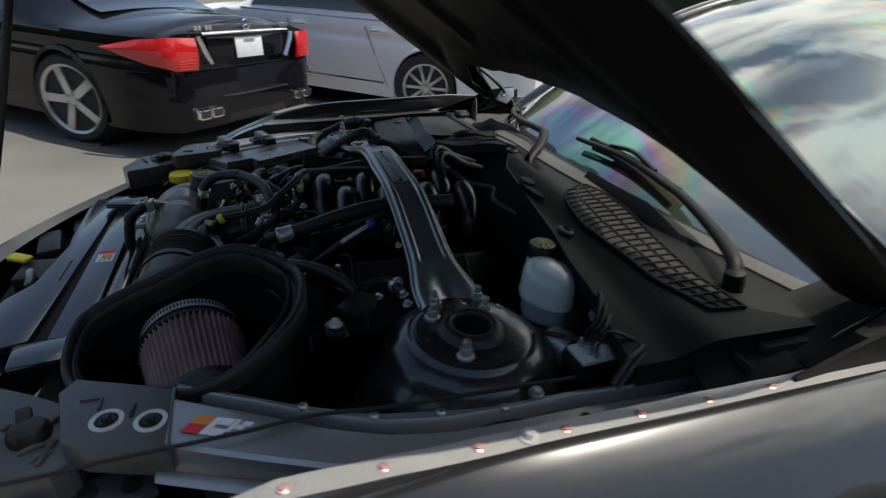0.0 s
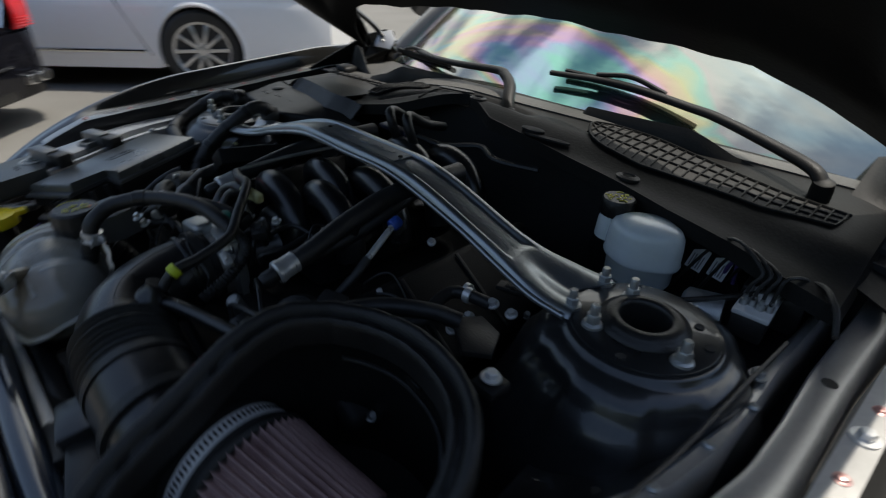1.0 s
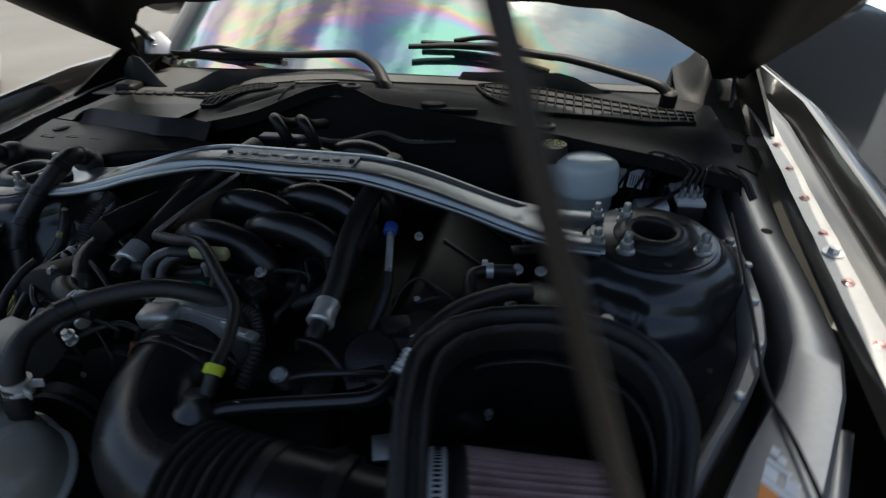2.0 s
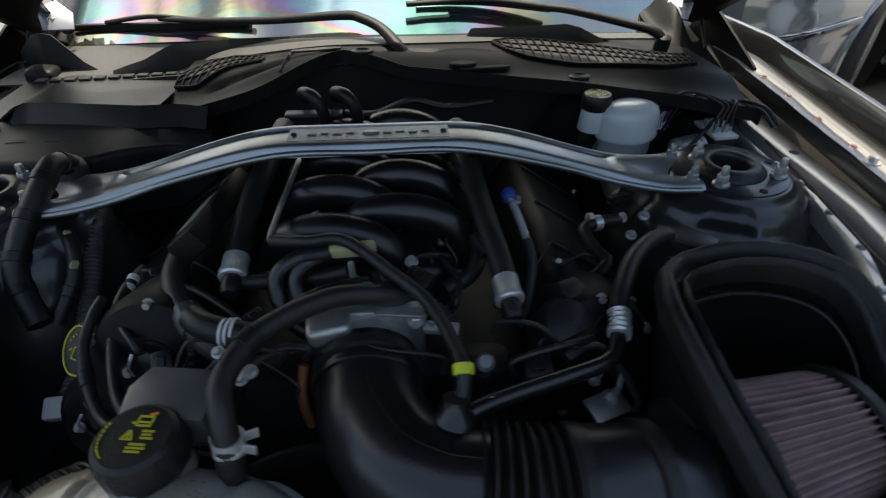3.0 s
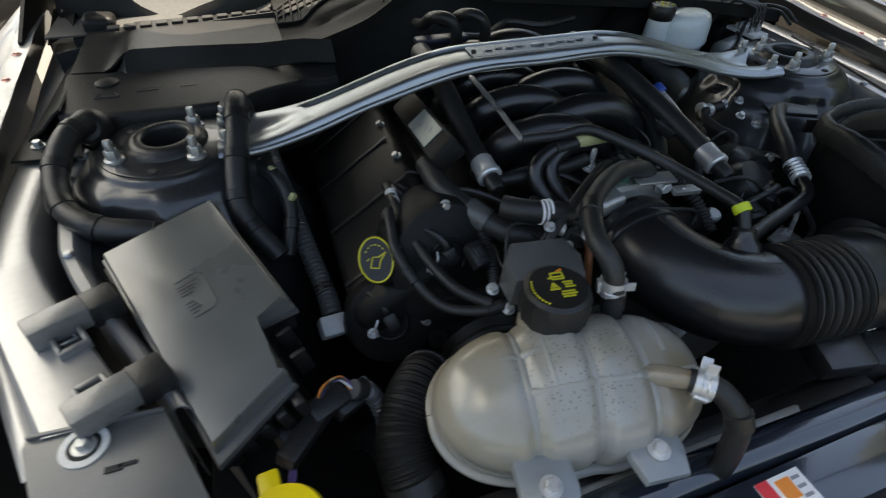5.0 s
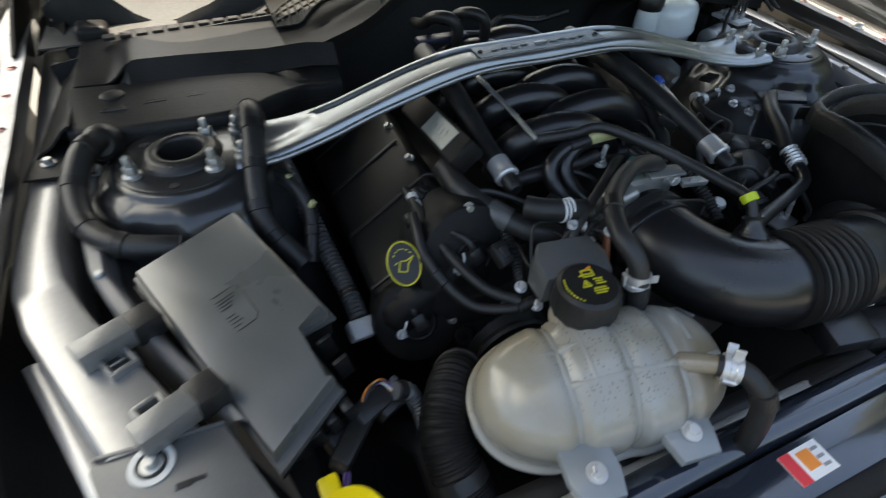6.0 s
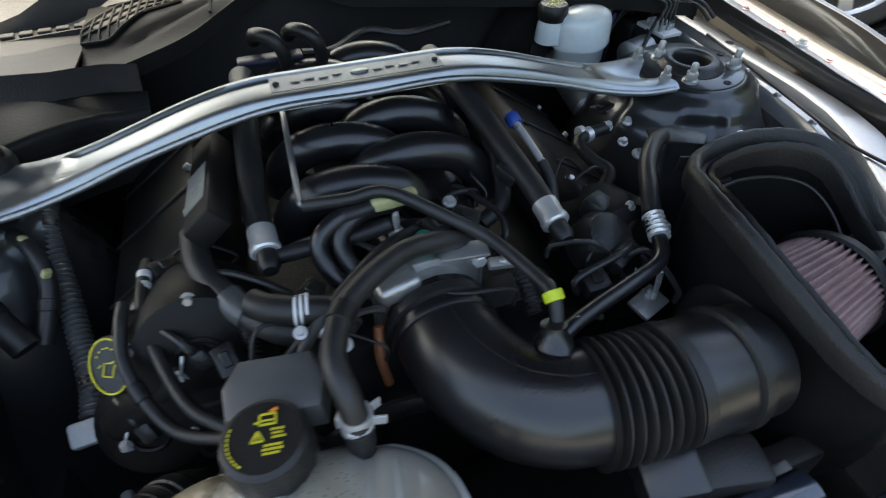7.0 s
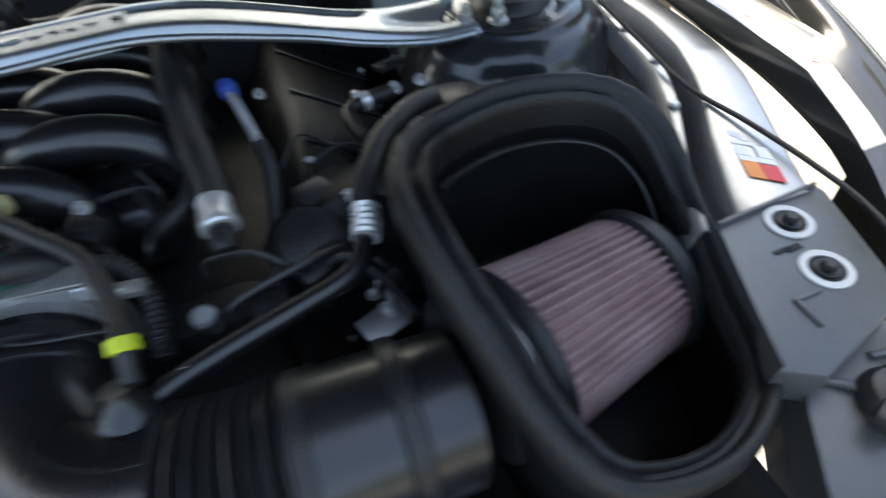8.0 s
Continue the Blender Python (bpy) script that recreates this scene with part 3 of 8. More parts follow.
def fenders():
    for s in (1, -1):
        bm = fender_sheet(s, -0.6, 0.95, 70)
        arch = [q for q in bm.faces if (q.calc_center_median().y - 0.02) ** 2 + (q.calc_center_median().z - 0.34) ** 2 < 0.375 ** 2]
        bmesh.ops.delete(bm, geom=arch, context="FACES")
        part("fender", bm, CAR_PAINT, car, "glossy grey-black metallic front fender")
        def strip_top(u, v):
            y = lerp(-0.36, 0.5, u)
            fx, fz = flange(y)
            return Vector((s * (fx + lerp(-0.0135, 0.0135, v)), y, fz + 0.0008 + 0.001 * min(1, 3 * v) + 0.0004 * math.sin(70 * y) + 0.0005 * math.sin(31 * y + 1)))
        part("flange_strip", sheet(strip_top, 70, 4, 0.0012), LIT_FLANGE_PAINT, car, "fender flange, its paint made pale as if sunlit")
        ap = part("inner_apron", rail(s, False), LIT_BAY_PAINT, car, "satin inner fender rail, bay paint lightened as if lit")
        part("rail_strip", rail(s, True), LIT_BAY_PAINT, ap, "narrow welded inner strip")
        # floor coloured near-black to paint the groove's deep shade
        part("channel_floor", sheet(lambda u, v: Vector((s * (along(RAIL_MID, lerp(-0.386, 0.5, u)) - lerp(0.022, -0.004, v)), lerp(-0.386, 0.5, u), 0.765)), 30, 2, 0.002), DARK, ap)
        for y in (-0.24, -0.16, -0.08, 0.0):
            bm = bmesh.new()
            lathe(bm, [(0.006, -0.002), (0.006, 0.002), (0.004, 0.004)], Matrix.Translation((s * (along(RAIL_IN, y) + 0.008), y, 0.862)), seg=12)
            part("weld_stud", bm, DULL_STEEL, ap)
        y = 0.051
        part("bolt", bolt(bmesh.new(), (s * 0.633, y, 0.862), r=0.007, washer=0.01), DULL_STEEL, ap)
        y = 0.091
        # flat near-black disc for the shade inside a hole
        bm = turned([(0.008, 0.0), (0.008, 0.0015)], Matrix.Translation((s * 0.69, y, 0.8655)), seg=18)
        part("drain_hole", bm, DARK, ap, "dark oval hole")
        for k, y in enumerate((-0.267, -0.17, -0.07, 0.031, 0.124, 0.215, 0.305)):
            fx, fz = flange(y)
            bm = turned([(0.007, 0), (0.007, 0.0012), (0.0045, 0.0022), (0.0042, 0.004), (0.002, 0.0045)], Matrix.Translation((s * fx, y, fz + 0.001)), seg=14)
            part("screw", bm, SCREW_RED, ap, "reddish flange screw")
        fx, fz = flange(-0.012)
        part("nut", bolt(bmesh.new(), (s * fx, -0.012, fz + 0.001), r=0.007, h=0.006, washer=0.012), ZINC, ap, "zinc flange nut")
        # lower strip of the headlamp surround
        def strip(u, v):
            y = lerp(-0.235, -0.4, u)
            x = lerp(0.698, 0.628, u) - 0.02 * v
            return Vector((s * x, y, 0.829 + 0.004 * math.sin(3.1 * v)))
        part("lower_strip", sheet(strip, 12, 5, 0.002), LIT_BAY_PAINT, ap)


fenders()


def strut_tower(s):
    m = Matrix.Translation((s * 0.52, 0.0, 0.0))

    def stamped(a, z, r):
        # broad pads pressed into the shoulder, with creases between them
        w = step(0.2, 0.5, 0.5 + 0.5 * math.cos(5 * a + 0.5))
        pad = w * step(0.884, 0.868, z) * step(0.8, 0.845, z)
        return r * (1 + 0.05 * pad - 0.03 * (1 - w) * step(0.87, 0.85, z) * step(0.76, 0.8, z))

    bm = turned([(0.215, 0.5), (0.19, 0.68), (0.172, 0.745), (0.16, 0.775), (0.151, 0.795), (0.144, 0.81), (0.138, 0.823), (0.132, 0.834), (0.125, 0.844), (0.119, 0.8505), (0.115, 0.857), (0.112, 0.865), (0.108, 0.872), (0.102, 0.878), (0.095, 0.882), (0.089, 0.8845), (0.0875, 0.8885), (0.083, 0.891), (0.06, 0.891), (0.03, 0.891)], m, seg=120, cap=False, wave=stamped)
    tower = part("strut_tower", bm, BAY_PAINT, car, "satin black pressed-steel strut tower", sharp=50)
    bm = turned([(0.0815, 0.8905), (0.081, 0.893), (0.079, 0.894), (0.03, 0.894)], m, seg=48, cap=False)
    part("top_plate", bm, BAY_PAINT, tower)
    ring = [(0.051, 0.894), (0.05, 0.897), (0.0455, 0.899), (0.044, 0.9015), (0.041, 0.9035), (0.037, 0.905), (0.031, 0.905), (0.0285, 0.9035), (0.0275, 0.898), (0.0265, 0.862), (0.026, 0.79), (0.0, 0.789)]
    part("bearing_cup", turned(ring, m, seg=40, cap=False), PLASTIC, tower, "raised black bearing cup with a deep hole", sharp=55)
    lathe_bm = turned([(0.006, 0.788), (0.006, 0.866), (0.004, 0.868)], m @ Matrix.Translation((s * 0.002, 0.004, 0)), seg=12)
    part("strut_rod", lathe_bm, ENGINE_CASTING, tower)
    for dx, dy in ((0.058, -0.03), (-0.037, -0.047), (-0.034, 0.033)):
        bm = bmesh.new()
        p = (s * (0.52 + dx), dy, 0.894)
        lathe(bm, [(0.012, 0), (0.0115, 0.003), (0.009, 0.005)], Matrix.Translation(p), seg=24)
        lathe(bm, [(0.0085, 0.004), (0.0085, 0.014), (0.0075, 0.0155)], Matrix.Translation(p), seg=6)
        lathe(bm, [(0.0052, 0.015), (0.0052, 0.026), (0.004, 0.028)], Matrix.Translation(p), seg=12)
        part("stud_nut", bm, DULL_STEEL, tower, "dull zinc nut on a stud")
    for dx, dy in ((0.046, 0.04), (0.069, 0.012), (0.012, -0.07)):
        part("hole", turned([(0.0055, 0.894), (0.0055, 0.8952)], m @ Matrix.Translation((s * dx, dy, 0)), seg=14), DARK, tower)


for side in (1, -1):
    strut_tower(side)


def wheel_house(s):
    """The sheet between tower and rail, with a welded seam along its inner edge."""
    def f(u, v):
        y = lerp(-0.27, 0.3, u)
        x = lerp(0.5, along(RAIL_IN, y) - 0.008, v)
        far = math.hypot(x - 0.52, y) - 0.13
        return Vector((s * x, y, 0.775 + 0.065 * v ** 1.6 + 0.006 * math.sin(22 * y) * v * (1 - v) * 4 - 0.12 * max(0.0, -0.17 - y) - 0.05 * max(0.0, far) * (1 - v)))
    wh = part("wheel_house", sheet(f, 30, 10, 0.002), BAY_PAINT, car, "satin black pressed wheel house")
    for y, v in ((-0.12, 0.55), (-0.17, 0.8), (0.12, 0.7)):
        x = lerp(0.5, along(RAIL_IN, y) - 0.008, v)
        part("hole", turned([(0.005, 0), (0.005, 0.002)], Matrix.Translation((s * x, y, 0.776 + 0.065 * v ** 1.6)), seg=12), DARK, wh)


for side in (1, -1):
    wheel_house(side)


def bay_shell():
    # firewall, floor and front of the engine bay
    def wall(u, v):
        x = lerp(-0.7, 0.7, u)
        return Vector((x, 0.30 + 0.05 * math.sin(9 * x) * 0.2 + 0.03 * v, lerp(0.25, 0.955 - 0.1 * x * x, v)))
    # near-black stands for the shade deep in the bay
    part("firewall", sheet(wall, 30, 12, 0.004), DARK, car, "firewall in unlit near-black")
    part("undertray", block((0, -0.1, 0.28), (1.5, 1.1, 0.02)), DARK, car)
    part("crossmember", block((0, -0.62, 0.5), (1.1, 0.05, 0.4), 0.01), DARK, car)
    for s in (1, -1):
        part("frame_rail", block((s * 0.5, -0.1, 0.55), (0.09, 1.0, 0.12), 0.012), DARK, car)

    def nose(u, v):
        x = lerp(-0.62, 0.62, u)
        y = -0.9 + 0.34 * abs(x / 0.62) ** 2.4
        prof = [(0.05, 0.725), (0.02, 0.735), (0.0, 0.728), (-0.02, 0.7), (-0.05, 0.62), (-0.06, 0.5), (-0.03, 0.3)]
        k = v * 6
        i = min(int(k), 5)
        dy, z = lerp(prof[i][0], prof[i + 1][0], k - i), lerp(prof[i][1], prof[i + 1][1], k - i)
        return Vector((x, y + dy, z + 0.07 * abs(x / 0.62) ** 3 * (1 - v)))
    part("bumper_cover", sheet(nose, 40, 18, 0.003), CAR_PAINT, car, "glossy black front bumper cover")
    part("bumper_beam", block((0, -0.78, 0.66), (1.1, 0.09, 0.04), 0.01), DARK, car)


bay_shell()


def windshield():
    def base(x):
        return Vector((x, 0.385 + 0.22 * (x / 0.68) ** 2, 0.988 - 0.14 * x * x))

    def f(u, v):
        x = lerp(-0.72, 0.72, u) * (1 - 0.12 * v)
        b = base(x)
        return b + Vector((0, 0.95 * v, 0.44 * v + 0.06 * math.sin(math.pi * v)))
    part("windshield", sheet(f, 30, 16, 0.005), GLASS, car, "windshield reflecting a cloudy sky, rainbow sheen painted into its colour")
    for s in (1, -1):
        p = [f(0.5 + 0.5 * s, v) + Vector((s * 0.012, 0, 0.0)) for v in (0, 0.25, 0.5, 0.75, 1.0)]
        part("a_pillar", hose(p, 0.035, flat=0.7, seg=14), CAR_PAINT, car)

        def side(u, v):
            y = lerp(0.95, 2.6, u)
            return Vector((s * (0.92 - 0.03 * v), y, lerp(0.25, 0.98, v)))
        part("door_panel", sheet(side, 8, 6, 0.004), CAR_PAINT, car)
        bm = turned([(0.001, -0.02), (0.06, -0.015), (0.085, 0.02), (0.08, 0.06), (0.05, 0.09), (0.001, 0.095)], axis((s * 1.0, 1.02, 1.05), (0, 1, 0.1)) @ Matrix.Diagonal((1.3, 0.8, 1, 1)), seg=24, cap=False)
        mir = part("side_mirror", bm, CAR_PAINT, car, "black door mirror")
        part("mirror_foot", block((s * 0.9, 1.06, 1.0), (0.1, 0.05, 0.05), 0.012), CAR_PAINT, mir)

    def roof(u, v):
        x = lerp(-0.6, 0.6, u)
        return Vector((x, 1.34 + 1.2 * v, 1.43 + 0.03 * math.cos(x * 2) - 0.12 * v * v))
    part("roof", sheet(roof, 10, 8, 0.004), CAR_PAINT, car)
    part("scuttle", block((0, 0.52, 0.9), (1.36, 0.3, 0.03), 0.005), DARK, car)


windshield()


def rear_body():
    for s in (1, -1):
        def quarter(u, v):
            y = lerp(2.6, 3.62, u)
            return Vector((s * (0.92 - 0.03 * v - 0.12 * u ** 3), y, lerp(0.25, 1.02, v)))
        bm = sheet(quarter, 24, 16, 0.004)
        arch = [q for q in bm.faces if (q.calc_center_median().y - 2.74) ** 2 + (q.calc_center_median().z - 0.34) ** 2 < 0.375 ** 2]
        bmesh.ops.delete(bm, geom=arch, context="FACES")
        part("rear_quarter", bm, CAR_PAINT, car)
        for y in (0.02, 2.74):
            m = pose(s * 0.91, y, 0.34, 0, 90 * s, 0)
            w = part("wheel", turned([(0.24, -0.24), (0.32, -0.24), (0.34, -0.21), (0.34, -0.03), (0.315, 0.0), (0.26, 0.003), (0.24, -0.02)], m, seg=48), TYRE, car, "black tyre")
            part("rim", turned([(0.245, -0.05), (0.25, 0.0), (0.235, -0.006), (0.225, -0.05), (0.0, -0.07)], m, seg=40, cap=False), RIM, w)
            for k in range(5):
                part("spoke", plate([(0.03, -0.03), (0.232, -0.022), (0.232, 0.022), (0.03, 0.03)], 0.03, m @ Matrix.Rotation(k * 2 * math.pi / 5, 4, "Z") @ Matrix.Translation((0, 0, -0.045)), 0.006), RIM, w)

    def deck(u, v):
        x = lerp(-0.8, 0.8, u)
        return Vector((x, lerp(2.5, 3.62, v), 1.02 + 0.28 * (1 - v) ** 3 - 0.04 * x * x))
    part("trunk_lid", sheet(deck, 10, 10, 0.004), CAR_PAINT, car)
    part("rear_bumper", block((0, 3.6, 0.62), (1.6, 0.12, 0.75), 0.05, 3), CAR_PAINT, car)


rear_body()

HOOD_TILT = radians(32.5)
HOOD_REAR = [(0.0, 0.235), (0.1, 0.24), (0.2, 0.235), (0.3, 0.24), (0.36, 0.242), (0.45, 0.255), (0.5, 0.235), (0.55, 0.2), (0.6, 0.165), (0.65, 0.12), (0.68, 0.06), (0.72, 0.025), (0.775, -0.02)]
HINGE = Vector((0, 0.57, 1.012))


def hood_pose(x, back, lift):
    """A place on the hood: metres ahead of the hinge line along the hood, and metres above its underside."""
    c, s = math.cos(HOOD_TILT), math.sin(HOOD_TILT)
    return HINGE + Vector((x, -back * c + lift * s, back * s + lift * c))


def hood():
    def half(b):
        return 0.775 - 0.11 * step(0.55, 1.4, b) - 0.035 * step(0.3, -0.02, b)

    def rear(x):
        return along(HOOD_REAR, abs(x)) + 0.004 * math.sin(23 * x) + 0.003 * math.sin(61 * x)

    def skin(u, v):
        w = lerp(-1, 1, u)
        b = lerp(rear(w * 0.775) + 0.025 * step(1.0, 0.85, abs(w)), 1.36 - 0.14 * abs(w) ** 2.5, v)
        return hood_pose(w * half(b), b, 0.05 - 0.092 * w * w)
    top = part("hood", sheet(skin, 60, 26, 0.004), CAR_PAINT, car, "black hood raised on its prop rod")

    def under(u, v):
        w = lerp(-0.995, 0.995, u)
        b = lerp(rear(w * 0.775), 1.33 - 0.14 * abs(w) ** 2.5, v)
        x = w * half(b)
        # pressed ribs: a thick rim, rolled up to the skin at the sides, and ribs round hollow fields
        rim = max(step(0.72, 0.82, abs(w)), step(0.86, 0.93, v), step(0.14, 0.07, v))
        rib = max(math.exp(-((abs(w) - 0.38) / 0.05) ** 2), math.exp(-((v - 0.5) / 0.04) ** 2))
        hang = (0.17 * min(abs(x), 0.66) ** 2 - 0.005) * step(0.99, 0.9, v)
        return hood_pose(x, b, -lerp(0.044, hang, step(1.0, 0.88, abs(w))) - 0.002 + 0.022 * (1 - max(rim, 0.75 * rib)))
    part("inner_frame", sheet(under, 72, 60, 0.002), SKIRT, top, "dull black hood underside with pressed ribs")
    bm = turned([(0.011, -0.004), (0.0105, 0.012), (0.007, 0.016)], axis(hood_pose(-0.42, 0.34, 0.012), hood_pose(0, 0, -1) - hood_pose(0, 0, 0)), seg=18)
    part("rubber_stop", bm, WHITE_PLASTIC, top, "white rubber hood stop")
    for s in (1, -1):
        # hinge arm
        pts = [(s * 0.69, 0.62, 0.95), (s * 0.695, 0.575, 1.0), hood_pose(s * 0.68, 0.06, 0.0), hood_pose(s * 0.66, 0.2, 0.0)]
        h = part("hood_hinge", hose(pts, 0.014, flat=0.5, seg=10), BAY_PAINT, car, "black hinge arm")
        # the plate's sunlit brightness is put into its pale paint
        part("hinge_plate", plate([(-0.03, -0.03), (0.025, -0.036), (0.034, 0.0), (0.012, 0.034), (-0.026, 0.022)], 0.004, axis((s * 0.676, 0.572, 0.992), (-0.35 * s, -0.6, 0.72)), 0.001), LIT_BAY_PAINT, h, "hinge plate in paint lightened as if sunlit")
        part("hinge_bolt", bolt(bmesh.new(), (s * 0.682, 0.565, 0.985), (-s, -0.3, 0), r=0.008), DULL_STEEL, h)
        pts = [(s * 0.7, 0.46, 0.93), (s * 0.705, 0.52, 0.99), hood_pose(s * 0.67, 0.15, 0.0)]
        part("washer_pipe", hose(pts, 0.004, seg=8), RUBBER, car)


hood()


def prop_rod():
    t = thing("hood_prop_rod", "thin dark steel rod holding the hood open", "prop rod", (0.55, -0.62, 0.75))
    part("rod", hose([(0.55, -0.62, 0.752), (0.475, -0.572, 0.97), (0.39, -0.519, 1.2), (0.305, -0.468, 1.45), (0.253, -0.436, 1.6)], 0.0045, seg=12), DULL_ROD, t)
    part("pivot", block((0.553, -0.622, 0.748), (0.03, 0.022, 0.03), 0.005), PLASTIC, t)


prop_rod()


# ---- cowl, wipers ----
COWL_EDGE = [(-0.345, 0.2), (-0.3, 0.19), (-0.23, 0.215), (-0.19, 0.235), (-0.1, 0.288), (-0.058, 0.315), (-0.035, 0.3), (0.054, 0.253), (0.153, 0.24), (0.25, 0.227), (0.35, 0.216), (0.44, 0.2), (0.54, 0.193), (0.61, 0.175), (0.665, 0.17)]


def cowl_z(x, y):
    return 0.986 - 0.125 * x * x - 0.02 * step(0.3, 0.22, y) + 0.06 * max(0.0, y - 0.32) * (1 - 2 * abs(x)) - 0.022 * step(-0.05, -0.34, x)


def cowl():
    t = thing("cowl_panel", "dusty black plastic cowl panel below the windshield", "cowl panel", (0, 0.3, 0.95))

    def f(u, v):
        x = lerp(-0.345, 0.665, u)
        y = lerp(along(COWL_EDGE, x), 0.39 + 0.22 * (x / 0.68) ** 2, v)
        # pressed swages beside the middle
        g = math.exp(-((y - 0.312 + 0.09 * (x + 0.02)) / 0.007) ** 2) * step(-0.2, -0.17, x) * step(0.13, 0.1, x)
        g += math.exp(-((y - 0.25 - 0.35 * (x + 0.28)) / 0.008) ** 2) * step(-0.3, -0.28, x) * step(-0.13, -0.16, x)
        return Vector((x, y, cowl_z(x, y) - 0.006 * g))
    part("panel", sheet(f, 110, 30, 0.003), COWL, t)

    def lip(u, v):
        x = lerp(-0.345, 0.665, u)
        y0 = along(COWL_EDGE, x)
        return Vector((x, y0 - 0.003 * v, cowl_z(x, y0) - 0.022 * v))
    part("front_lip", sheet(lip, 90, 3, 0.003), COWL, t)
    part("panel_seam", hose([(-0.162, 0.26, cowl_z(-0.162, 0.26) + 0.001), (-0.155, 0.3, cowl_z(-0.155, 0.3) + 0.001), (-0.148, 0.34, cowl_z(-0.148, 0.34) + 0.001)], 0.0022, seg=6), DARK, t)
    for x, y in ((0.354, 0.236), (-0.022, 0.298)):
        m = Matrix.Translation((x, y, cowl_z(x, y)))
        part("grommet", turned([(0.016, -0.002), (0.016, 0.002), (0.011, 0.004), (0.008, 0.001), (0.0, 0.0)], m @ Matrix.Diagonal((1.2, 0.8, 1, 1)), seg=20, cap=False), RUBBER, t)
    # hooked slot and long recesses; near-black plates paint the slots' inner shade
    bm = plate(ellipse(0.024, 0.011, 20), 0.003, Matrix.Translation((0.152, 0.256, cowl_z(0.152, 0.256) + 0.001)), 0.001)
    part("slot", bm, DARK, t, "dark drain slot")
    part("slot", plate(ellipse(0.045, 0.006, 20, 3), 0.003, pose(0.19, 0.247, cowl_z(0.19, 0.247) + 0.001, 0, 0, 4), 0.001), DARK, t)
    part("recess", plate(ellipse(0.045, 0.007, 20, 3), 0.003, pose(-0.105, 0.318, cowl_z(-0.105, 0.318) + 0.001, 0, 0, 12), 0.001), RUBBER, t)

    # paler grey strip along the foot of the glass
    def ledge(u, v):
        x = lerp(-0.715, 0.69, u)
        yb = 0.385 + 0.22 * (x / 0.68) ** 2
        k = step(-0.3, -0.4, x)
        y0 = lerp(yb - 0.055, 0.36, k)
        z0 = lerp(cowl_z(x, y0) + 0.003, 0.922, k)
        return Vector((x, lerp(y0, yb + 0.012, v), lerp(z0, 0.988 - 0.14 * x * x - 0.001, v) + 0.002 * math.sin(math.pi * v)))
    part("rear_strip", sheet(ledge, 70, 8, 0.003), STRIP, t, "paler grey strip below the glass")

    # leaf grilles: slats over a near-black sheet that paints the shade inside, between a lower and an upper line
    def grille(low, high, cols, rows, skew):
        def at(u, v, lift):
            a, b = lerp(low[0][0], low[-1][0], u), lerp(high[0][0], high[-1][0], u)
            x, y = lerp(a, b, v), lerp(along(low, a), along(high, b), v)
            return Vector((x, y, cowl_z(x, y) + lift))
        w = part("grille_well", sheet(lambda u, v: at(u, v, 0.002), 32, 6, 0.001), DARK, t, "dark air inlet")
        for i in range(cols + 1):
            u = i / cols
            part("slat", hose([at(min(1, max(0, u + skew * (k - 0.5))), k, 0.0035) for k in (0, 0.35, 0.65, 1)], 0.0019, seg=6, n=2), COWL, w)
        for j in range(rows + 1):
            part("rail", hose([at(k / 14, j / rows, 0.0034) for k in range(15)], 0.0018 if 0 < j < rows else 0.0026, seg=6, n=2), COWL, w)
    grille([(0.215, 0.342), (0.235, 0.3), (0.275, 0.277), (0.352, 0.266), (0.416, 0.272), (0.48, 0.28), (0.54, 0.286), (0.612, 0.325)],
           [(0.218, 0.352), (0.25, 0.368), (0.32, 0.376), (0.395, 0.366), (0.47, 0.36), (0.54, 0.36), (0.62, 0.385)], 24, 3, -0.02)
    grille([(-0.344, 0.262), (-0.306, 0.258), (-0.28, 0.283), (-0.254, 0.305), (-0.2, 0.306)],
           [(-0.343, 0.3), (-0.329, 0.325), (-0.295, 0.358), (-0.26, 0.36), (-0.2, 0.328)], 11, 3, 0.04)

    # raised rubber hood seals
    def leaf(rows, name="seal_leaf"):
        # rows: x, y, foot height, top height
        def g(u, v):
            k = u * (len(rows) - 1)
            i = min(int(k), len(rows) - 2)
            a, b, w = rows[i], rows[i + 1], k - i
            w = w * w * (3 - 2 * w) * 0.4 + w * 0.6
            x, y, z0, z1 = [lerp(p, q, w) for p, q in zip(a, b)]
            return Vector((x, y + 0.012 * v * v, lerp(z0, z1, v)))
        part(name, sheet(g, 48, 5, 0.004), SEAL, t, "black rubber hood seal flap")
    leaf([(-0.5, 0.372, 0.915, 0.936), (-0.47, 0.375, 0.917, 0.945), (-0.44, 0.377, 0.92, 0.953), (-0.4, 0.38, 0.925, 0.972), (-0.38, 0.382, 0.93, 0.98), (-0.35, 0.384, 0.936, 0.979), (-0.27, 0.388, 0.953, 0.985), (-0.11, 0.39, 0.96, 0.988), (-0.004, 0.39, 0.965, 0.99), (0.003, 0.39, 0.965, 0.967)])
    leaf([(-0.71, 0.46, 0.89, 0.95), (-0.665, 0.44, 0.9, 0.985), (-0.64, 0.425, 0.905, 0.993), (-0.615, 0.42, 0.905, 0.99), (-0.595, 0.415, 0.905, 0.97), (-0.565, 0.405, 0.905, 0.943), (-0.53, 0.395, 0.9, 0.925), (-0.49, 0.38, 0.9, 0.935)])
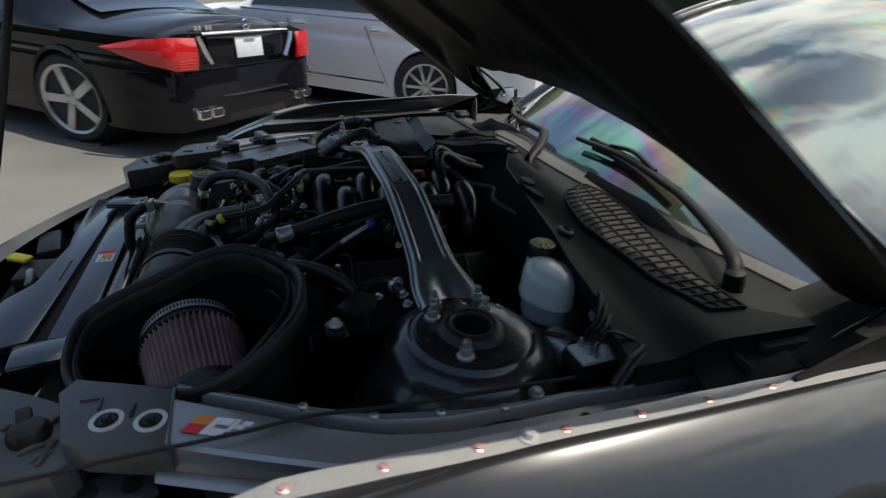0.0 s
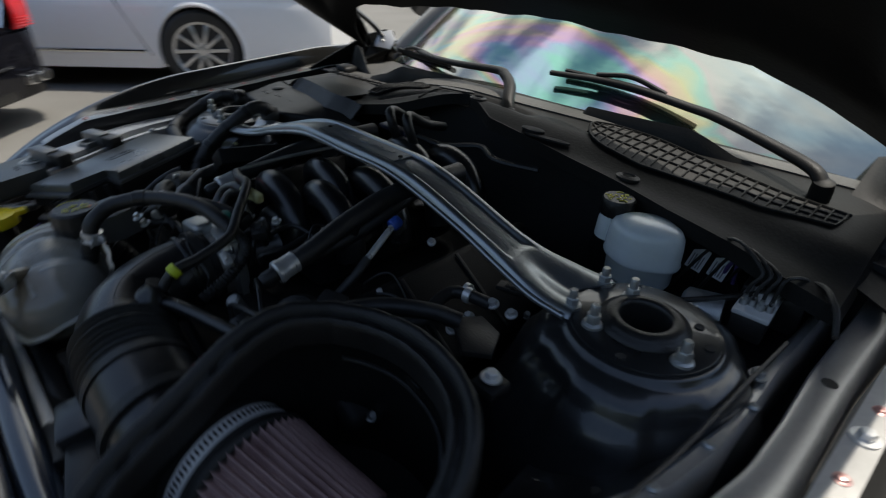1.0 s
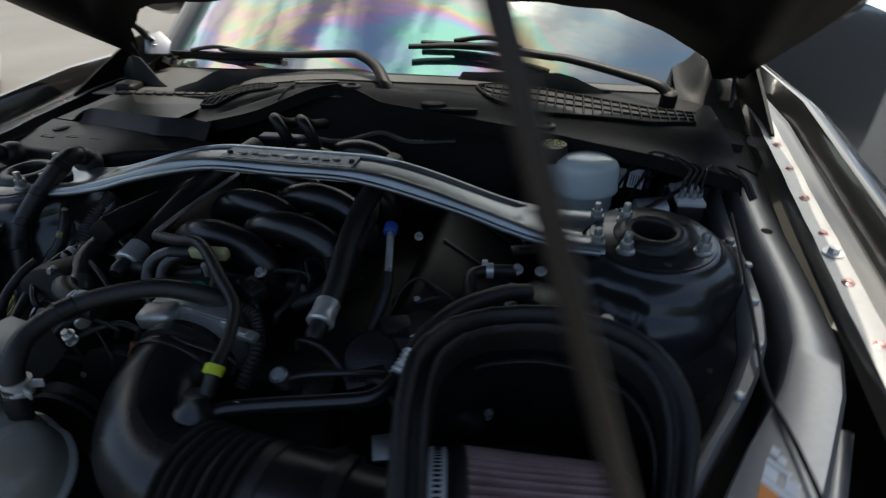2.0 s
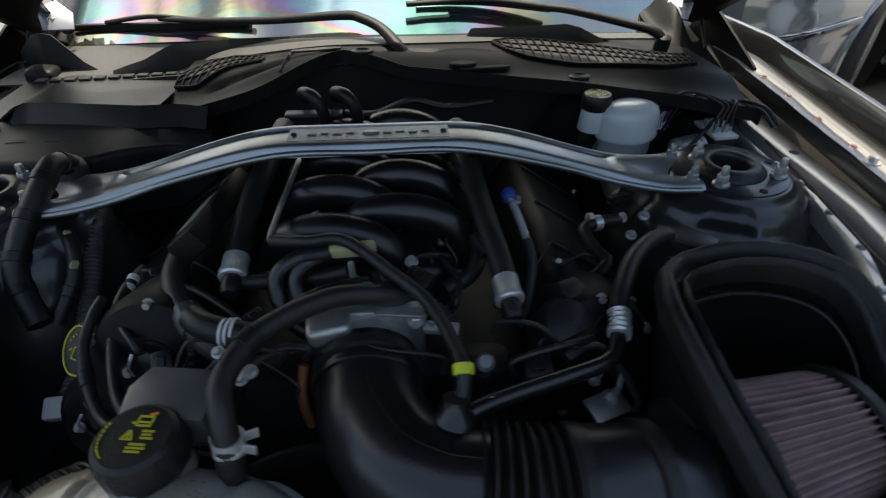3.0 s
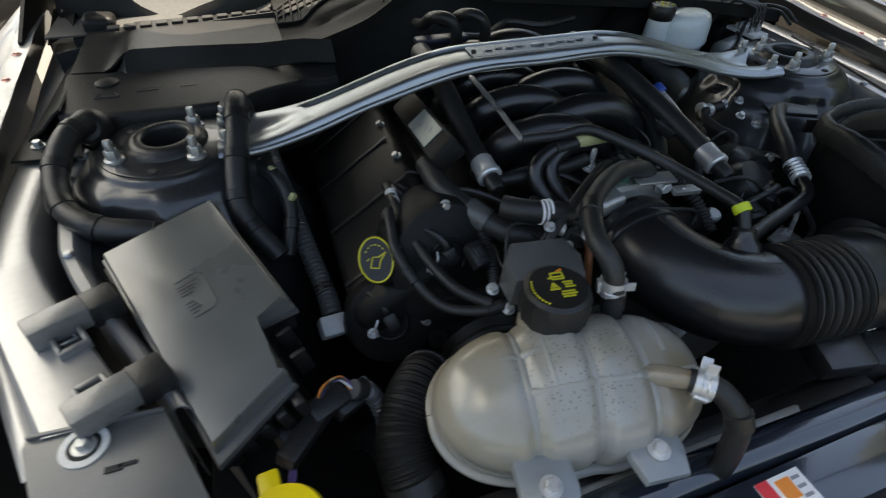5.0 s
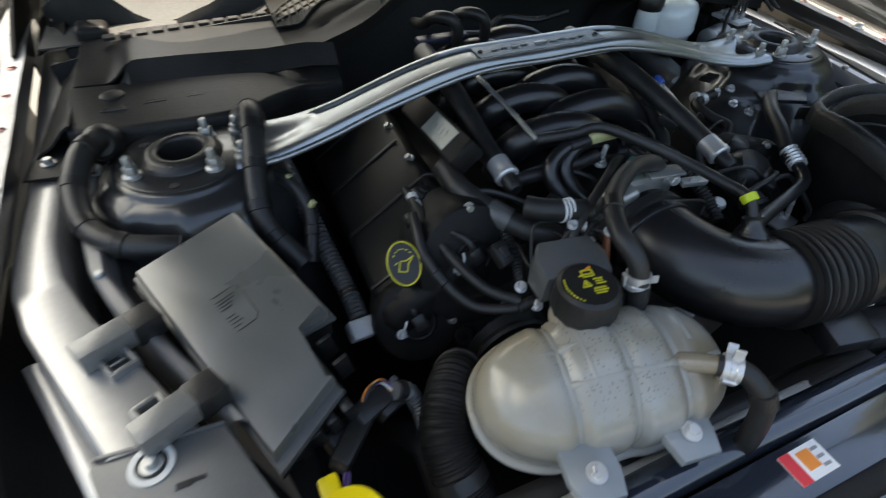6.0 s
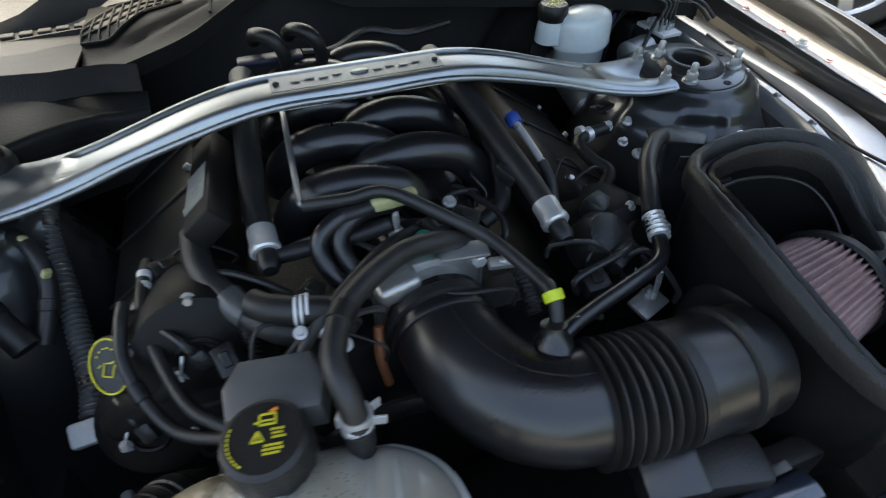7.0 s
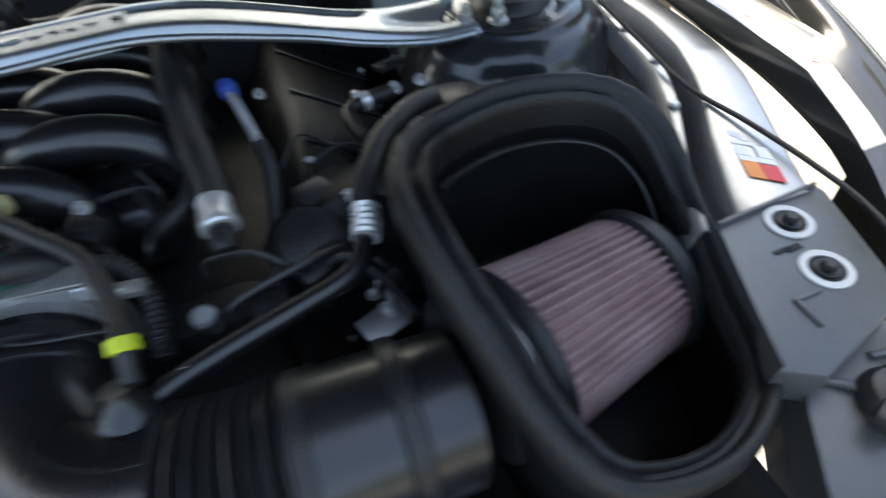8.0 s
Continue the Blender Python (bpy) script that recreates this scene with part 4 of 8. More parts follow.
    leaf([(0.165, 0.366, 0.965, 0.978), (0.18, 0.37, 0.965, 1.0), (0.3, 0.374, 0.96, 1.001), (0.366, 0.376, 0.955, 1.003), (0.395, 0.38, 0.945, 0.995), (0.44, 0.396, 0.935, 0.972), (0.485, 0.42, 0.93, 0.953), (0.55, 0.43, 0.93, 0.945)])
    # hinge-side corners
    for s in (1, -1):
        def corner(u, v):
            x = lerp(0.6 if s > 0 else 0.68, 0.735, u)
            return Vector((s * x, lerp(0.4, 0.62, v) + 0.02 * u, 0.922 + 0.05 * v - 0.03 * u + 0.05 * math.exp(-((u - 0.45) / 0.22) ** 2) * step(0.2, 0.7, v)))
        part("corner_cover", sheet(corner, 16, 12, 0.003), COWL, t, "black plastic hinge cover")
    def flap(u, v):
        x = lerp(0.635, 0.712, u)
        return Vector((x, lerp(0.262, 0.415, v) - 0.012 * u, lerp(lerp(0.909, 0.885, u), lerp(0.918, 0.901, u), v) + 0.0015 * math.sin(5 * v + 3 * u)))
    def side_lip(u, v):
        y = lerp(0.172, 0.5, u)
        return Vector((0.665 + 0.006 * v * v, y, cowl_z(0.665, y) - 0.03 * v))
    part("side_lip", sheet(side_lip, 20, 5, 0.003), COWL, t)
    part("corner_flap", sheet(flap, 10, 14, 0.003), COWL, t)
    for s in (1, -1):
        out = [(0.33, 0.885), (0.62, 0.9), (0.63, 1.01), (0.55, 1.0), (0.42, 0.955), (0.34, 0.925)]
        bm = bmesh.new()
        slab(bm, out if s < 0 else out[::-1], 0.006, Matrix(((0, 0, s, s * 0.742), (1, 0, 0, 0), (0, 1, 0, 0), (0, 0, 0, 1))))
        part("hinge_gusset", bm, COWL, t, "black rubber gusset below the hinge")


cowl()


def battery_cover():
    t = thing("battery_cover", "dusty black plastic battery cover with moulded warning symbols", "battery cover", (-0.55, 0.15, 0.9))
    edge = [(-0.656, 0.1), (-0.6, 0.082), (-0.5, 0.074), (-0.43, 0.074), (-0.39, 0.1), (-0.33, 0.145), (-0.27, 0.16)]
    brow = [(-0.66, 0.2), (-0.59, 0.19), (-0.565, 0.212), (-0.5, 0.206), (-0.376, 0.186), (-0.308, 0.19), (-0.27, 0.185)]

    def lid(u, v):
        x = lerp(-0.656, -0.27, u)
        y0, y1 = along(edge, x), along(brow, x) - 0.006
        return Vector((x, lerp(y0, y1, v), 0.908 + 0.012 * v - 0.02 * step(-0.4, -0.28, x)))
    part("lid", sheet(lid, 40, 10, 0.003), COVER, t)

    def rounding(u, v):
        x = lerp(-0.656, -0.27, u)
        a = v * math.pi / 2
        return Vector((x, along(edge, x) - 0.012 * math.sin(a), 0.908 - 0.02 * step(-0.4, -0.28, x) - 0.012 * (1 - math.cos(a)) - 0.05 * max(0, v - 0.6)))
    part("front_edge", sheet(rounding, 40, 10, 0.003), COVER, t)

    def front(u, v):
        x = lerp(-0.65, -0.27, u)
        return Vector((x, along(edge, x) - 0.013 - 0.006 * v, 0.884 - 0.02 * step(-0.4, -0.28, x) - 0.08 * v))
    part("front_wall", sheet(front, 30, 4, 0.003), COVER, t)

    def step_face(u, v):
        x = lerp(-0.592, -0.27, u)
        y = along(brow, x)
        rise = step(-0.593, -0.57, x)
        return Vector((x, y - 0.03 * (1 - v) * rise, lerp(0.916, 0.916 + 0.026 * rise, v) - 0.004 * step(-0.33, -0.27, x)))
    part("step_face", sheet(step_face, 40, 4, 0.003), FOAM, t)

    def panel(u, v):
        x = lerp(-0.652, -0.345, u)
        y = lerp(along(brow, x), 0.372, v)
        rise = step(-0.61, -0.57, x)
        return Vector((x, y, 0.92 + 0.021 * rise * (1 - 0.6 * v) + 0.004 * v))
    part("step_panel", sheet(panel, 40, 14, 0.003), COVER, t)

    def side(u, v):
        y = lerp(0.09, 0.44, u)
        x = [0.652, 0.66, 0.676, 0.69, 0.694][min(4, int(v * 4 + 0.5))]
        z = [0.915, 0.908, 0.89, 0.88, 0.873][min(4, int(v * 4 + 0.5))]
        return Vector((-x - 0.012 * v * (1 - u), y, z))
    part("side_wall", sheet(side, 16, 4, 0.003), COVER, t)
    out = [(-0.715, 0.042), (-0.63, 0.032), (-0.64, 0.09), (-0.66, 0.12), (-0.697, 0.15), (-0.71, 0.1)]
    part("flange", plate(out, 0.003, Matrix.Translation((0, 0, 0.8715)), 0.001), COVER, t)
    part("bolt", bolt(bmesh.new(), (-0.688, 0.073, 0.8745), r=0.006, washer=0.009), DULL_STEEL, t)
    part("rear_block", block(pose(-0.635, 0.395, 0.925, 0, 6, 4), (0.05, 0.05, 0.035), 0.01, 3), COVER, t)
    # vent row, near-black blocks for the shade in the openings
    for k in range(11):
        x = -0.604 + k * 0.0245
        part("vent", block(pose(x, 0.333 + 0.0025 * k, 0.9365, 0, 0, 4), (0.018, 0.02 - 0.0009 * k, 0.005), 0.001, 1), DARK, t, "dark vent opening")
    # moulded symbols
    bm = bmesh.new()
    tri = [(-0.016, -0.01), (0.016, -0.01), (0.0, 0.016)]
    for a, b in zip(tri, tri[1:] + tri[:1]):
        tube(bm, [(*a, 0), ((a[0] + b[0]) / 2, (a[1] + b[1]) / 2, 0), (*b, 0)], 0.0013, seg=6, n=1)
    bm.transform(pose(-0.597, 0.128, 0.9125, 0, 0, -5))
    part("symbol", bm, RUBBER, t, "moulded warning triangle")
    for x, w in ((-0.545, 0.03), (-0.49, 0.024)):
        bm = bmesh.new()
        for dy in (-0.007, 0.0, 0.007):
            box(bm, (x, 0.132 + dy, 0.9128), (w, 0.0018, 0.0016), 0.0005, 1)
        part("symbol", bm, RUBBER, t)
    part("button", turned([(0.017, 0), (0.016, 0.005), (0.012, 0.007)], Matrix.Translation((-0.6, 0.158, 0.913)), seg=20), COVER, t)
    for x, y in ((-0.43, 0.05), (-0.612, 0.058)):
        part("loom_grommet", turned([(0.024, 0), (0.024, 0.01), (0.02, 0.02), (0.015, 0.024)], axis((x, y, 0.9), (0, -0.9, 0.35)), seg=22), RUBBER, t)


battery_cover()


def wiper(name_pts, blade, label):
    t = thing("windshield_wiper", label, "wiper", name_pts[0], "windshield wipers")
    p = [Vector(q) for q in name_pts]
    part("pivot", turned([(0.015, -0.03), (0.0155, -0.006), (0.0145, 0.006), (0.007, 0.01)], axis(p[0], (0, -0.2, 1)), seg=20), WIPER, t)
    part("arm", hose(p, (0.013, 0.007), flat=0.7, seg=12), WIPER, t, "matt black arm")
    part("blade", hose(blade, 0.006, flat=1.3, seg=8), WIPER, t)
    b = [Vector(q) for q in blade]
    mid = b[len(b) // 2]
    part("blade_carrier", hose([mid.lerp(b[0], 0.5) + Vector((0, -0.004, 0.01)), mid + Vector((0, -0.006, 0.02)), mid.lerp(b[-1], 0.5) + Vector((0, -0.004, 0.01))], 0.006, flat=0.8, seg=8), WIPER, t)


wiper([(0.055, 0.3, 0.974), (0.039, 0.318, 0.99), (0.011, 0.354, 1.01), (-0.025, 0.379, 1.022), (-0.06, 0.39, 1.025), (-0.197, 0.402, 1.016), (-0.313, 0.432, 1.01), (-0.43, 0.492, 1.002)],
      [(-0.24, 0.43, 1.003), (-0.45, 0.505, 0.985), (-0.7, 0.645, 0.952)], "black wiper arm bent over the cowl, parked low")
wiper([(0.572, 0.4, 0.966), (0.55, 0.412, 0.982), (0.489, 0.433, 0.994), (0.39, 0.45, 1.013), (0.331, 0.453, 1.02), (0.206, 0.443, 1.036), (0.06, 0.42, 1.036)],
      [(0.352, 0.468, 1.013), (0.218, 0.459, 1.03), (0.08, 0.443, 1.037)], "black wiper arm lying along the windshield foot")


# ---- strut brace ----
def strut_brace():
    t = thing("strut_tower_brace", "grey metallic pressed-steel brace across the engine bay", "strut brace", (0, 0, 0.93))

    def zc(x):
        return 0.898 + 0.07 * (1 - step(0.1, 0.43, abs(x)))

    def half(x):
        return 0.037 + 0.016 * step(0.3, 0.44, abs(x))

    def f(u, v):
        # v across the width: rolled edges, raised borders, a sunk middle
        w = lerp(-1, 1, v)
        end = 0.458 - 0.03 * math.exp(-(w / 0.45) ** 2)
        x = lerp(-end, end, u)
        a = abs(w)
        dip = 0.005 * step(0.62, 0.52, a) * step(0.35, 0.335, abs(x))
        edge = -0.014 * max(0.0, (a - 0.8) / 0.2) ** 2
        crown = 0.003 * (1 - a * a)
        foot = step(0.33, 0.43, abs(x))
        gull = -0.012 * foot * math.exp(-(w / 0.4) ** 2)
        return Vector((x, -0.004 + w * half(x), zc(x) + crown - dip + edge * (1 - 0.55 * foot) + gull))
    part("bar", sheet(f, 120, 36, 0.0025), BAR_PAINT, t, sharp=60)

    def edge_line(y):
        return [(x, -0.004 + y * (half(x) - 0.001), zc(x) - 0.0105 + 0.004 * step(0.33, 0.43, abs(x))) for x in (-0.452, -0.4, -0.33, -0.25, -0.12, 0.0, 0.12, 0.25, 0.33, 0.4, 0.452)]
    for y in (-1, 1):
        part("rolled_edge", hose(edge_line(y), 0.0042, seg=10), BAR_PAINT, t)

    def badge(u, v):
        x = lerp(-0.105, 0.105, u)
        return Vector((x, -0.004 + lerp(-0.0185, 0.0185, v), zc(x) + 0.0005))
    b = part("badge", sheet(badge, 20, 4, 0.0015), BAR_DARK, t, "embossed dull badge plate")
    for x in (-0.098, 0.098):
        part("rivet", turned([(0.004, 0), (0.0035, 0.0015)], Matrix.Translation((x, -0.004, zc(x) + 0.001)), seg=12), DARK, b)
    for k in range(10):
        x = -0.075 + k * 0.0165
        if k in (4, 5):
            continue
        part("lettering", block((x, -0.004 + 0.003 * (k % 2), zc(x) + 0.0018), (0.011, 0.007, 0.0007), 0.0002, 1), BAR_DARK, b, "raised unreadable lettering")
    part("emblem", plate(ellipse(0.011, 0.005, 16), 0.0018, Matrix.Translation((0.002, -0.004, zc(0) + 0.0008)), 0.0005), BAR_PAINT, b)
    for s in (1, -1):
        for y in (-0.034, 0.036):
            bm = bmesh.new()
            p = Vector((s * 0.447, y, 0.896))
            lathe(bm, [(0.011, -0.004), (0.011, 0.001), (0.0085, 0.002)], Matrix.Translation(p), seg=20)
            lathe(bm, [(0.008, 0.002), (0.008, 0.01), (0.007, 0.011)], Matrix.Translation(p), seg=6)
            lathe(bm, [(0.005, 0.01), (0.005, 0.019), (0.004, 0.021)], Matrix.Translation(p), seg=10)
            part("mounting_nut", bm, DULL_STEEL, t)


strut_brace()


# ---- brake parts ----
def brake_parts():
    t = thing("brake_fluid_reservoir", "milky white brake fluid reservoir with a black cap", "fluid reservoir", (0.43, 0.16, 0.85))

    def lobed(a, z, r):
        return r * (1 + 0.07 * math.cos(2 * a) + 0.03 * math.cos(4 * a + 0.5))
    m = pose(0.43, 0.17, 0, 0, 0, 10) @ Matrix.Diagonal((0.97, 0.86, 1, 1))
    prof = [(0.03, 0.83), (0.041, 0.834), (0.045, 0.843), (0.0455, 0.866), (0.051, 0.87), (0.0525, 0.875), (0.051, 0.88), (0.0505, 0.9), (0.049, 0.914), (0.044, 0.923), (0.034, 0.9285), (0.016, 0.931), (0.0, 0.9315)]
    part("body", turned(prof, m, seg=40, cap=False, wave=lobed), RESERVOIR, t, sharp=70)
    part("neck", turned([(0.026, 0.88), (0.024, 0.908), (0.02, 0.922)], Matrix.Translation((0.373, 0.183, 0)), seg=26), RESERVOIR, t)
    cap = part("cap", turned([(0.023, 0.916), (0.0245, 0.919), (0.0245, 0.938), (0.022, 0.942), (0.0, 0.9425)], Matrix.Translation((0.373, 0.183, 0)), seg=40, cap=False, wave=lambda a, z, r: r * (1 + 0.02 * math.cos(20 * a)) if z < 0.939 else r), PLASTIC, t, "black cap with worn yellow print")
    bm = bmesh.new()
    rnd = random.Random(4)
    for k in range(26):
        a, r = rnd.random() * 6.28, 0.019 * math.sqrt(rnd.random())
        box(bm, pose(0.373 + r * math.cos(a), 0.183 + r * math.sin(a), 0.943, 0, 0, rnd.random() * 180), (0.005, 0.0016, 0.0008), 0, 1)
    part("print", bm, YELLOW_PRINT, cap)
    part("filler_bridge", block(pose(0.4, 0.176, 0.885, 0, 0, 0), (0.05, 0.05, 0.04), 0.014, 3), RESERVOIR, t)

    t = thing("brake_master_cylinder", "grey brake master cylinder below its reservoir", "master cylinder", (0.43, 0.19, 0.8))
    part("cylinder", turned([(0.02, -0.08), (0.026, -0.075), (0.026, 0.08), (0.02, 0.085)], axis((0.42, 0.16, 0.8), (0.1, 1, 0.12)), seg=24), DULL_STEEL, t)
    part("flange", block((0.43, 0.245, 0.81), (0.12, 0.012, 0.08), 0.01), ENGINE_CASTING, t)
    t2 = turned([(0.125, 0.0), (0.13, 0.02), (0.13, 0.05), (0.11, 0.07)], axis((0.43, 0.25, 0.8), (0, 1, 0.1)), seg=40)
    solo("brake_booster", t2, PLASTIC, "round black brake servo on the firewall", "brake booster")

    t = thing("abs_module", "silver brake control block with pipe fittings", "brake module", (0.6, 0.145, 0.86))
    m = pose(0.59, 0.166, 0.862, 0, 0, 4)
    part("valve_block", block(m @ Matrix.Translation((0, 0, -0.004)), (0.04, 0.07, 0.032), 0.003), ENGINE_CASTING, t)
    part("valve_plate", block(m @ Matrix.Translation((0, 0, 0.0155)), (0.042, 0.072, 0.007), 0.0015), BRIGHT_ALLOY, t, "bright machined alloy top")
    part("valve_step", block(m @ Matrix.Translation((0.004, 0.012, 0.023)), (0.028, 0.026, 0.01), 0.002), BRIGHT_ALLOY, t)
    part("pump_motor", turned([(0.026, 0), (0.027, 0.004), (0.027, 0.045), (0.02, 0.05)], axis((0.56, 0.15, 0.85), (-1, -0.2, -0.1)), seg=24), DULL_STEEL, t)
    part("control_unit", block(pose(0.595, 0.228, 0.85, 0, 0, 4), (0.075, 0.045, 0.05), 0.005), PLASTIC, t)
    for i in range(6):
        q = m @ Vector((-0.014 + 0.0095 * (i % 4), -0.018 + 0.026 * (i // 4) + 0.004 * (i % 2), 0.019))
        bm = turned([(0.0045, 0), (0.0045, 0.008), (0.003, 0.009), (0.003, 0.014)], Matrix.Translation(q), seg=10)
        part("pipe_fitting", bm, DULL_STEEL, t)
    for i, (e, h) in enumerate((((0.47, 0.2, 0.83), 0.95), ((0.5, 0.21, 0.82), 0.943), ((0.53, 0.24, 0.85), 0.937), ((0.65, 0.2, 0.87), 0.932))):
        q = m @ Vector((-0.014 + 0.0095 * i, -0.016, 0.03))
        bm = hose([q - Vector((0, 0, 0.012)), q + Vector((0, 0.003, 0.012)), q + Vector((0.004, 0.012, 0.034)), Vector(((q.x + e[0]) / 2, 0.2, h - 0.02)), e], 0.0024, seg=8)
        solo("brake_pipe", bm, RUBBER, "thin black brake pipe", "brake pipe", "brake pipes")
    # cables and tags around the reservoir
    for z, y0 in ((0.868, 0.1), (0.86, 0.11)):
        solo("cable", hose([(0.42, y0 - 0.02, z - 0.01), (0.5, y0 + 0.0, z), (0.57, y0 + 0.06, z + 0.015), (0.63, y0 + 0.1, z + 0.045), (0.66, y0 + 0.06, z + 0.05), (0.675, y0 + 0.03, z + 0.03)], 0.0035, seg=8), RUBBER, "thin black cable beside the brake parts", "cable", "cables by the brake parts")
    tag = thing("label_tag", "white paper tags with barcode print", "label", (0.487, 0.246, 0.85))
    for dx in (0.0, 0.032):
        m = pose(0.487 + dx, 0.235, 0.868, 62, 0, -16)
        p = part("card", block(m, (0.026, 0.034, 0.0012), 0.0004, 1), WHITE_PRINT, tag)
        for k in range(5):
            part("bar", block(m @ Matrix.Translation((-0.008 + 0.004 * k, -0.004, 0.001)), (0.0016 + 0.0006 * (k % 2), 0.02, 0.0005), 0, 1), GREY_PRINT, p, "dark print")
    solo("tag_loop", hose([(0.525, 0.235, 0.85), (0.53, 0.23, 0.88), (0.538, 0.232, 0.885), (0.54, 0.238, 0.85)], 0.003, seg=8), PURPLE, "small violet plastic loop of tag", "loop")
    # short hydraulic union behind the brace
    solo("union", hose([(0.47, 0.06, 0.888), (0.5, 0.075, 0.886), (0.545, 0.085, 0.882)], 0.0065, seg=12, wave=0.0012, pitch=0.008), DULL_STEEL, "short steel pipe union", "pipe union")


brake_parts()


# ---- coolant tank ----
def coolant_tank():
    t = thing("coolant_tank", "cloudy yellowed coolant tank with a lobed body", "coolant tank", (-0.17, -0.46, 0.74))
    m = pose(-0.172, -0.452, 0.812, 14, -2, -9)
    n, seg = 90, 56
    bm = bmesh.new()

    def skin(s, a, out=0.0):
        # three lobes along the length, the end ones rounded off
        end = (1 - abs(s) ** 3.2) ** 0.5
        lobe = 1 - 0.085 * math.exp(-((s + 0.38) / 0.055) ** 2) - 0.1 * math.exp(-((s - 0.06) / 0.055) ** 2) - 0.1 * math.exp(-((s - 0.46) / 0.055) ** 2)
        c, d = math.cos(a), math.sin(a)
        y = (0.07 + out) * math.copysign(abs(c) ** 0.85, c) * end * lobe
        z = ((0.058 if d > 0 else 0.062) + out) * math.copysign(abs(d) ** 0.8, d) * end * lobe
        # shoulder under the filler neck
        z += 0.012 * math.exp(-((s - 0.02) / 0.3) ** 2) * max(0, d) * math.exp(-((y - 0.02) / 0.05) ** 2)
        return m @ Vector((0.131 * s + 0.005, y, z))
    rings = [[bm.verts.new(skin(lerp(-1, 1, i / n), 2 * math.pi * k / seg)) for k in range(seg)] for i in range(n + 1)]
    for a, b in zip(rings, rings[1:]):
        for k in range(seg):
            bm.faces.new((a[k], a[(k + 1) % seg], b[(k + 1) % seg], b[k]))
    body = part("body", bm, TANK, t, sharp=80)
    # weld seam round the lower half
    pts = []
    for way in (1, -1):
        for k in range(30):
            s = way * math.sin(math.pi * (k / 30 - 0.5))
            end = (1 - abs(s) ** 3.2) ** 0.5
            lobe = 1 - 0.05 * math.exp(-((s + 0.38) / 0.06) ** 2) - 0.05 * math.exp(-((s - 0.06) / 0.06) ** 2) - 0.05 * math.exp(-((s - 0.46) / 0.06) ** 2)
            pts.append(m @ Vector((0.005 + 0.1325 * s, way * (0.002 + 0.0675 * end * lobe), -0.012 - 0.014 * (way < 0) * end)))
    pts.append(pts[0])
    part("weld_seam", hose(pts, 0.0055, flat=0.7, seg=10, n=3, closed=True), TANK, body, "flattened weld seam")
    # baffle walls showing through the skin
    for u, a0, a1 in ((-0.38, 30, 195), (0.06, 40, 195), (0.46, 20, 195), (-0.2, 55, 100), (0.62, 40, 85)):
        part("baffle", hose([skin(u, radians(lerp(a0, a1, k / 12)), -0.006) for k in range(13)], 0.0068 if a1 > 150 else 0.0062, seg=14, n=3), TANK_WALL, body, "greyish baffle wall in the plastic")
    for a, u0, u1 in ((98, -0.7, 0.85), (72, -0.6, -0.1)):
        part("baffle", hose([skin(lerp(u0, u1, k / 30), radians(a), -0.006 - 0.004 * (k / 15 - 1) ** 4) for k in range(31)], 0.0062, seg=14, n=2), TANK_WALL, body, "greyish baffle wall in the plastic")
    part("nipple", hose([(-0.118, -0.474, 0.848), (-0.103, -0.49, 0.861), (-0.09, -0.503, 0.8675), (-0.082, -0.51, 0.869)], (0.011, 0.0085), seg=18), TANK, body, "short moulded return nipple")
    neck = Vector((-0.168, -0.402, 0))
    part("neck", turned([(0.032, 0.855), (0.031, 0.87), (0.028, 0.882)], Matrix.Translation(neck), seg=30), TANK, body)
    cap = part("cap", turned([(0.03, 0.872), (0.0325, 0.875), (0.033, 0.896), (0.031, 0.905), (0.027, 0.908), (0.0, 0.9085)], axis((neck.x, neck.y, 0), (0.0, -0.0, 1)), seg=60, cap=False, wave=lambda a, z, r: r * (1 + 0.03 * (math.cos(14 * a) > 0.2)) if 0.874 < z < 0.9 else r), PLASTIC, t, "ribbed black cap with yellow warnings", sharp=30)

    def mark(x, y, w, h, mat, rot=0):
        part("print", block(pose(neck.x, neck.y, 0.909, 0, 0, -8) @ pose(x, y, 0, 0, 0, rot), (w, h, 0.0008), 0, 1), mat, cap)
    # fluid symbol, warning triangle, lines of small print and a curved line
    for x, y, w, h in ((0.003, 0.0165, 0.012, 0.0016), (0.003, 0.0085, 0.012, 0.0016), (-0.0025, 0.0125, 0.0016, 0.008), (0.0085, 0.0125, 0.0016, 0.008), (0.003, 0.0115, 0.008, 0.0014), (-0.005, 0.0105, 0.003, 0.0016)):
        mark(x, y, w, h, YELLOW_PRINT)
    mark(0.007, 0.019, 0.006, 0.0026, ORANGE, 25)
    for x, y, w, rot in ((-0.006, 0.0, 0.009, 62), (-0.0015, 0.0, 0.009, -62), (-0.0038, -0.0038, 0.009, 0)):
        mark(x, y, w, 0.0014, YELLOW_PRINT, rot)
    mark(-0.0038, -0.0005, 0.0014, 0.004, YELLOW_PRINT)
    for x, y, w in ((0.01, 0.004, 0.01), (0.01, 0.001, 0.008), (0.011, -0.002, 0.01), (0.007, -0.0075, 0.013), (0.007, -0.0105, 0.015), (0.006, -0.0135, 0.012)):
        for k in range(4):
            mark(x - w / 2 + w * (k + 0.5) / 4, y, w / 4 - 0.0006, 0.0017, YELLOW_PRINT, 3)
    for k in range(10):
        a = radians(160 + 8 * k)
        mark(0.0245 * math.cos(a), 0.0245 * math.sin(a), 0.0022, 0.0014, YELLOW_PRINT, 160 + 8 * k + 90)
